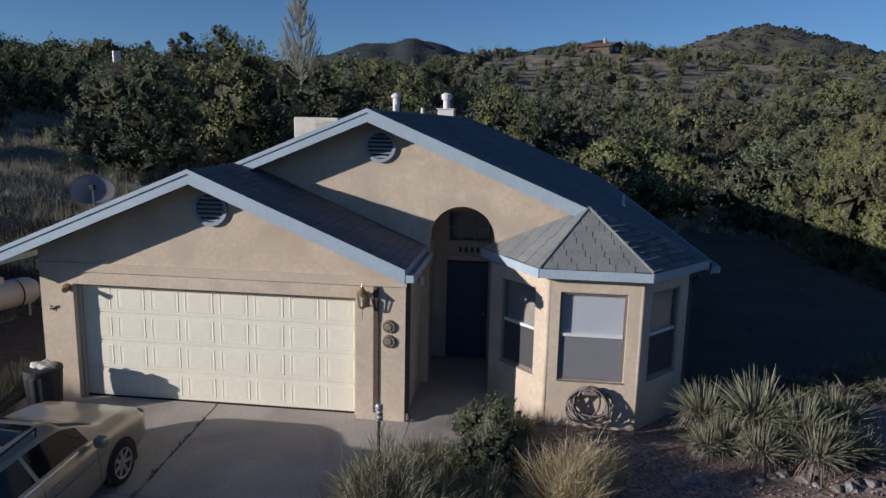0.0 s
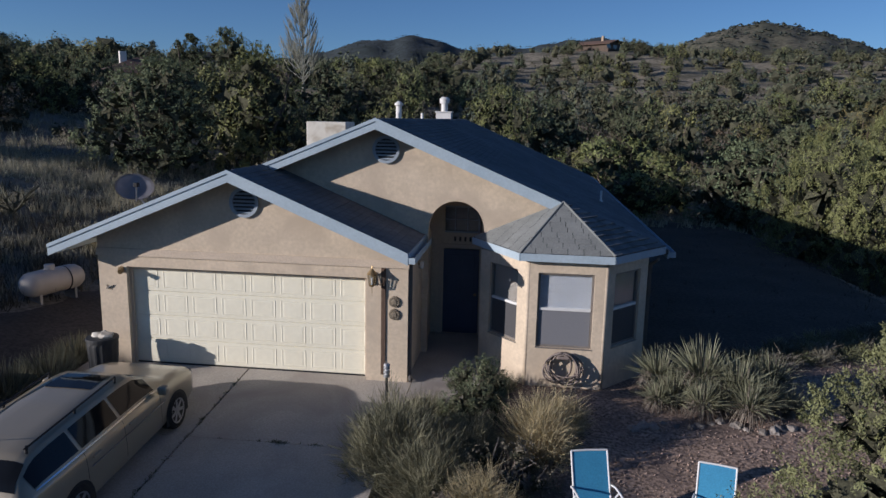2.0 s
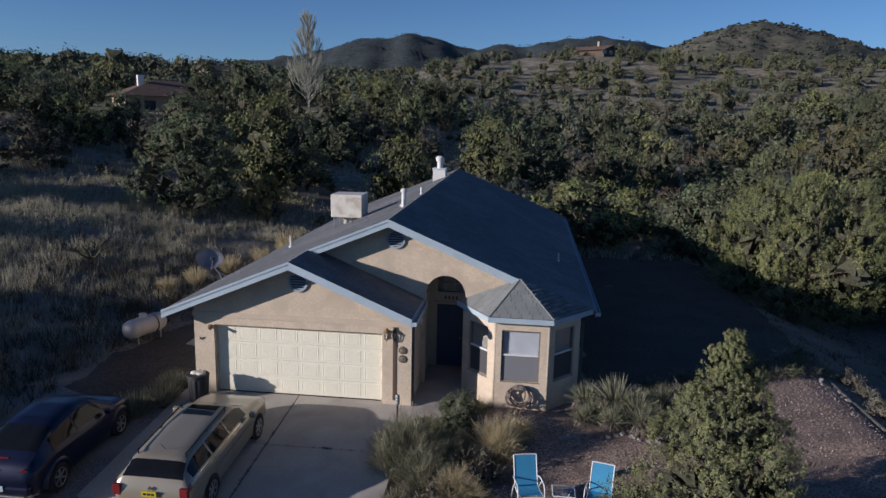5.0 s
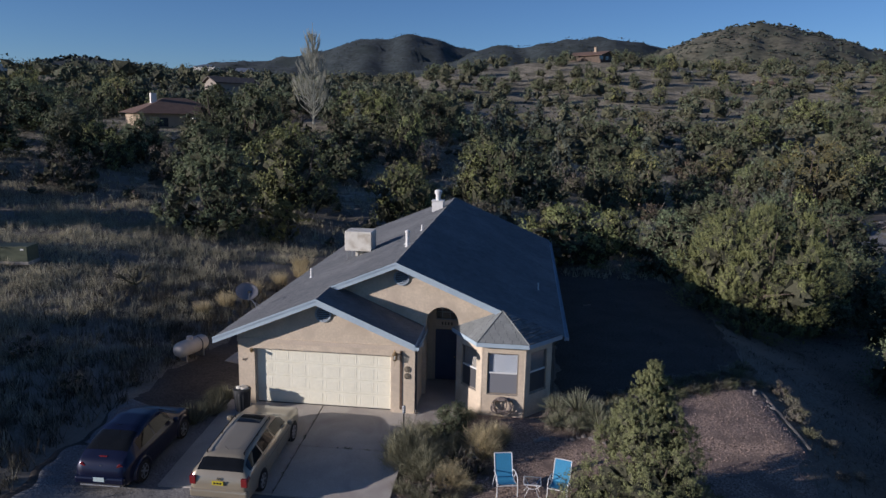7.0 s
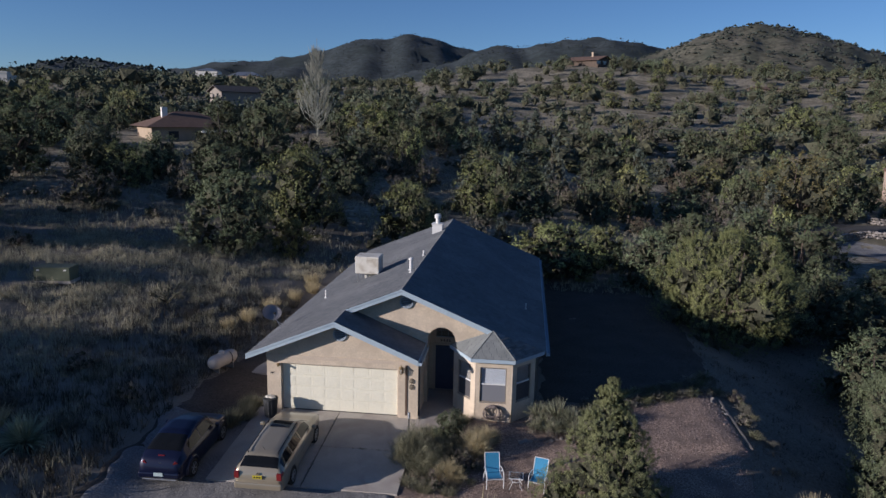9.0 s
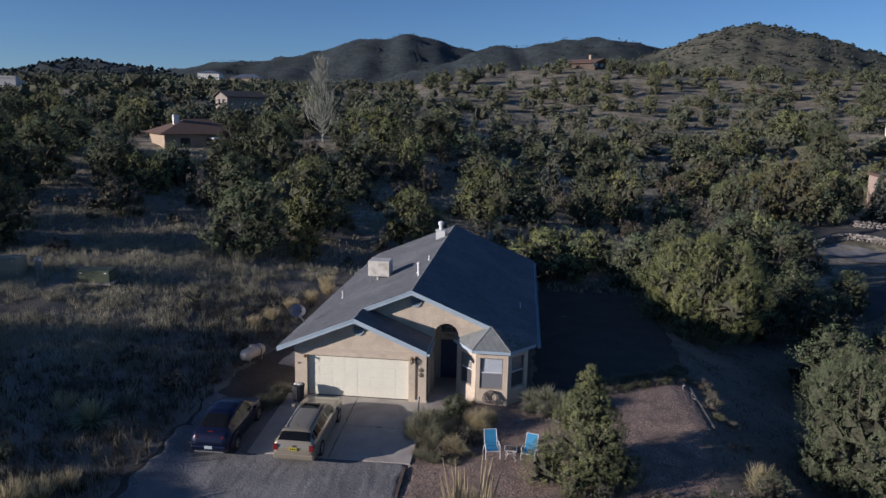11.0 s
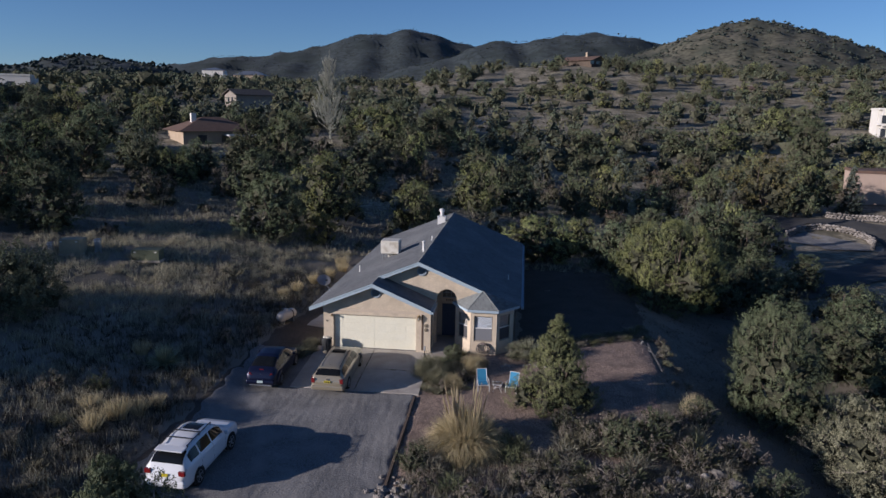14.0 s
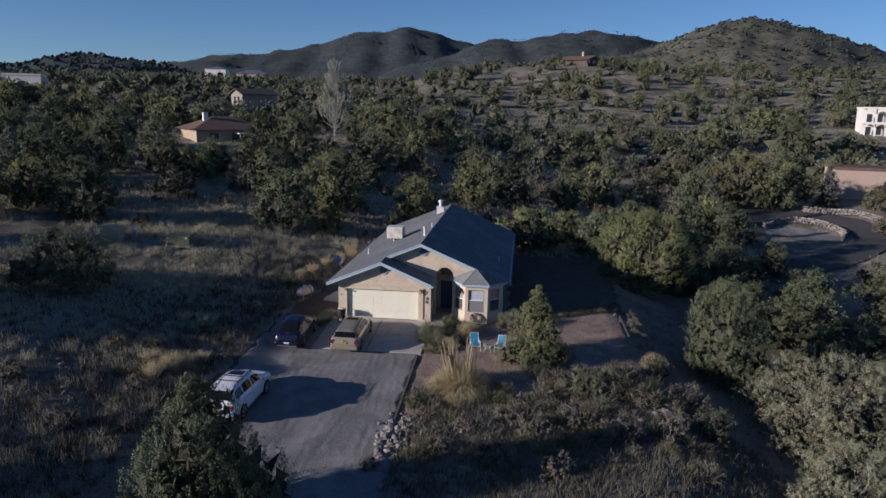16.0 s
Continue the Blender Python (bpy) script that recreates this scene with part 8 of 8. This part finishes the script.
for px_ in (.8, 6.2):
    b = bmesh.new()
    box(b, px_ - .08, px_ + .08, -6.7, -6.55, -1.5, 1.9)
    part("porch_post", b, TANWALL, h1)
far_house(-66.8, 149, 12.3, -40, 6, 10, 4.2, ("gable", 1.3), GREYWALL, DARKROOF, "two-storey brown gabled house on the slope", .6, [(-1, 2.2, .8, 1.4, "front"), (1.0, 2.2, .8, 1.4, "front")])
h3 = far_house(30, 330, 35.6, 52, 11, 17, 2.6, ("gable", 2.0), SHADEWALL, REDROOF, "low brown house on the hilltop", 1.4, [(-5, .8, 3, 1.6, "front"), (0, .8, 3, 1.6, "front"), (5, .8, 3, 1.6, "front")])
b = bmesh.new()
box(b, -1, 0, -3, -2, 3.5, 6.6)
part("chimney", b, TANWALL, h3)
far_house(70.8, 108, float(gz(71, 106)) - .4, -10, 15, 9, 5.8, ("flat", .5), PINKWALL, REDROOF, "pink flat-roofed stucco house beside the drive", .2, [(1.5, .6, 1.6, 2.0, "front"), (5, .9, 1.3, 1.4, "front")])
# white two-storey house with arches
ah = thing("arcaded_house", (111, 187, float(gz(111, 187)) + .2), -12, "white two-storey house with arched galleries", "house")
b = bmesh.new()
box(b, -8, 14, .8, 9, -3, 7.6)
part("wall", b, WHITEWALL, ah)
b = bmesh.new()
box(b, -8.2, 14.2, -2.2, 9.2, 7.6, 8.1)
part("roof", b, WHITEWALL, ah)
b = bmesh.new()
box(b, -8.2, 14.2, -2.2, .79, 3.3, 3.7)
part("gallery_floor", b, WHITEWALL, ah)
for fl in (0, 1):
    z0 = fl * 3.7
    for k in range(8):
        x0 = -8 + k * 2.75
        b = bmesh.new()
        box(b, x0, x0 + .5, -2.1, -1.6, z0 - (3 if not fl else 0), z0 + 2.3)
        part("pier", b, WHITEWALL, ah)
        if k < 7:
            cx, r = x0 + 1.625, 1.12
            pts = [(x0 + .5, z0 + 2.3)] + [(cx - r * math.cos(math.pi * i / 12), z0 + 2.2 + r * .85 * math.sin(math.pi * i / 12)) for i in range(13)] + [(x0 + 2.75, z0 + 2.3), (x0 + 2.75, z0 + 3.3 + .6 * fl), (x0 + .5, z0 + 3.3 + .6 * fl)]
            b = bmesh.new()
            extrude_y(b, pts, -2.1, -1.6)
            part("arch", b, WHITEWALL, ah)
            b = bmesh.new()
            box(b, cx - .8, cx + .8, .70, .795, z0 + .1, z0 + 2.4)
            part("window", b, DARKPANE, ah)
# pale houses far off
far_house(-153, 175, 17.2, 20, 15, 8, 4.2, ("flat", .5), WHITEWALL, WHITEWALL, "pale flat-roofed house far up the slope", .3, [(-5, 1, 2, 1.5, "front"), (2, 1, 2, 1.5, "front")])
far_house(-163, 345, 27.6, 10, 11, 9, 4.6, ("hip", 1.4), WHITEWALL, GALV, "white house with a metal roof far off", .4, [(-3, 1, 1.6, 1.5, "front"), (2, 1, 1.6, 1.5, "front")])
far_house(-144, 348, 27.4, 5, 16, 9, 2.6, ("hip", 2.2), TANWALL, GALV, "tan house with a grey metal roof far off", .4, [(-3, 1, 1.6, 1.5, "front")])
far_house(95, 285, float(gz(95, 285)) - 3, 5, 14, 8, 2.8, ("hip", 1.4), TANWALL, REDROOF, "low tan house half hidden by trees", .4, [(-3, 1, 1.6, 1.2, "front")])

# curved asphalt drive with stone walls
def ribbon(name, pts, half, lift, mtl, label, category):
    p = np.array(pts, float)
    t = np.linspace(0, len(p) - 1, 60)
    c = np.stack([np.interp(t, np.arange(len(p)), p[:, k]) for k in range(2)], 1)
    for _ in range(4):
        c[1:-1] = (c[:-2] + 2 * c[1:-1] + c[2:]) / 4
    d = unit(np.gradient(c, axis=0))
    nrm = np.stack([-d[:, 1], d[:, 0]], 1)
    us = np.linspace(-half, half, 9)
    P = c[:, None] + nrm[:, None] * us[None, :, None]
    V = np.concatenate([P, (gz(P[..., 0], P[..., 1]) + lift)[..., None]], -1)
    i, j = np.arange(59)[:, None] * 9, np.arange(8)[None]
    F = np.stack([i + j, i + j + 1, i + 10 + j, i + 9 + j], -1).reshape(-1, 4)
    return tagged(new(name, mesh_np(name, V.reshape(-1, 3), F, mtl, True)), label, category, kind="structure")


ribbon("road", [(34, 58), (37, 70), (40.5, 80), (46, 86), (51, 83.5), (55, 79), (55.5, 72), (51, 63), (44, 54), (36, 47), (30, 42)], 2.4, .12, ASPHALT, "dark curved asphalt drive between stone walls", "road")
ribbon("parking_court", [(42, 76), (45, 73), (47.5, 70), (47, 66)], 4.2, .10, GRAVEL, "pale paved court inside the curve", "paving")


def stone_wall(pts, h, label):
    w = thing("stone_wall", label=label, category="wall")
    p = np.array(pts, float)
    rr = np.random.RandomState(int(abs(p[0, 0] * 10)))
    t = np.linspace(0, len(p) - 1, 150)
    c = np.stack([np.interp(t, np.arange(len(p)), p[:, k]) for k in range(2)], 1)
    for _ in range(40):
        c[1:-1] = (c[:-2] + 2 * c[1:-1] + c[2:]) / 4
    s = np.concatenate([[0], np.cumsum(np.linalg.norm(np.diff(c, axis=0), axis=1))])
    rows = int(h / .32)
    for r in range(rows):
        q = rr.uniform(0, .3)
        while q < s[-1]:
            x, y = np.interp(q, s, c[:, 0]), np.interp(q, s, c[:, 1])
            o = new("stone", ROCKS[rr.randint(6)])
            o.parent = w
            sc = rr.uniform(.5, .8)
            o.matrix_basis = pose(x, y, float(gz(x, y)) + .15 + r * .32, *(rr.uniform(-20, 20, 2)), rr.uniform(0, 360)) @ Matrix.Diagonal((sc * 1.1, sc * .9, sc * .85, 1))
            q += rr.uniform(.40, .62)


stone_wall([(41.2, 75.5), (44, 79), (47.5, 80.3), (49.8, 78.6), (51.4, 76), (51.8, 73), (49.5, 68)], 1.2, "low curved wall of pale fieldstone beside the drive")
stone_wall([(54, 96), (52.3, 91), (51.3, 87), (54.5, 85), (58, 82.5), (59.5, 77), (58.5, 71)], 1.2, "curved retaining wall of pale fieldstone")


# ---- pebbles and weeds ----
def pebbles(name, seed, n, region, size, mtl, label):
    rs = np.random.RandomState(seed)
    x, y = region(rs, n)
    n = len(x)
    s = rs.uniform(*size, n)
    c = np.stack([x, y, gz(x, y) + 0.035 + s * 0.1], 1)
    d = unit(rs.normal(size=(n, 4, 3)) * 0.35 + np.array([[1, 0, -.4], [-.5, .87, -.4], [-.5, -.87, -.4], [0, 0, 1]]))
    V = (c[:, None] + d * s[:, None, None] * [1, 1, 0.75]).reshape(-1, 3)
    i = np.arange(n)[:, None] * 4
    F = np.concatenate([i + [[0, 1, 3]], i + [[1, 2, 3]], i + [[2, 0, 3]]])
    return tagged(new(name, mesh_np(name, V, F, mtl)), label, "gravel", kind="stuff")


PEB = mat("red_pebble", (0.37, 0.275, 0.225), (0.21, 0.155, 0.13), 3, 0.95, island=0.6)
PEBG = mat("grey_pebble", (0.26, 0.25, 0.24), (0.19, 0.18, 0.175), 3, 0.95, island=0.4)


def yard_area(rs, n):
    x, y = rs.uniform(-1.2, 11.5, n), rs.uniform(-3, 15.8, n)
    ok = ~((x < 4.2) & (y > 9.4)) & (x < np.interp(y, [-3.4, 0, 6, 9], [4, 10, 11, 11.6])) & (y < np.maximum(11.3, 13.3 + 0.73 * (x - 7.8)))
    return x[ok], y[ok]


def drive_area(rs, n):
    x, y = rs.uniform(-11, -1.5, n), rs.uniform(-16, 4.6, n)
    return x, y


pebbles("yard_pebbles", 201, 24000, yard_area, (0.014, 0.034), PEB, "loose reddish pebbles over the yard")
pebbles("drive_pebbles", 202, 9000, drive_area, (0.014, 0.034), PEBG, "loose grey stones over the drive")


def joint_weeds():
    rs = np.random.RandomState(205)
    t = np.concatenate([np.stack([np.full(60, -4.558), rs.uniform(4.9, 9.6, 60)], 1), np.stack([rs.uniform(-5.0, -1.4, 26), np.full(26, 7.428)], 1), np.stack([-2.95 + rs.normal(size=26) * .1, 7.43 + rs.normal(size=26) * .03], 1)])
    parts_ = []
    for x, y in t:
        V, F = fountain(rs, 7, 0.03, rs.uniform(0.03, 0.09), 1.2, 0.012, 0.3)
        parts_.append((V + [x, y, -0.085 * (10 - y) - 0.01], F))
    V, F = joined(parts_)
    tagged(new("joint_weeds", mesh_np("joint_weeds", V, F, LEAF_BUSH)), "small dark weeds in the slab joints", "weeds", kind="stuff")


joint_weeds()
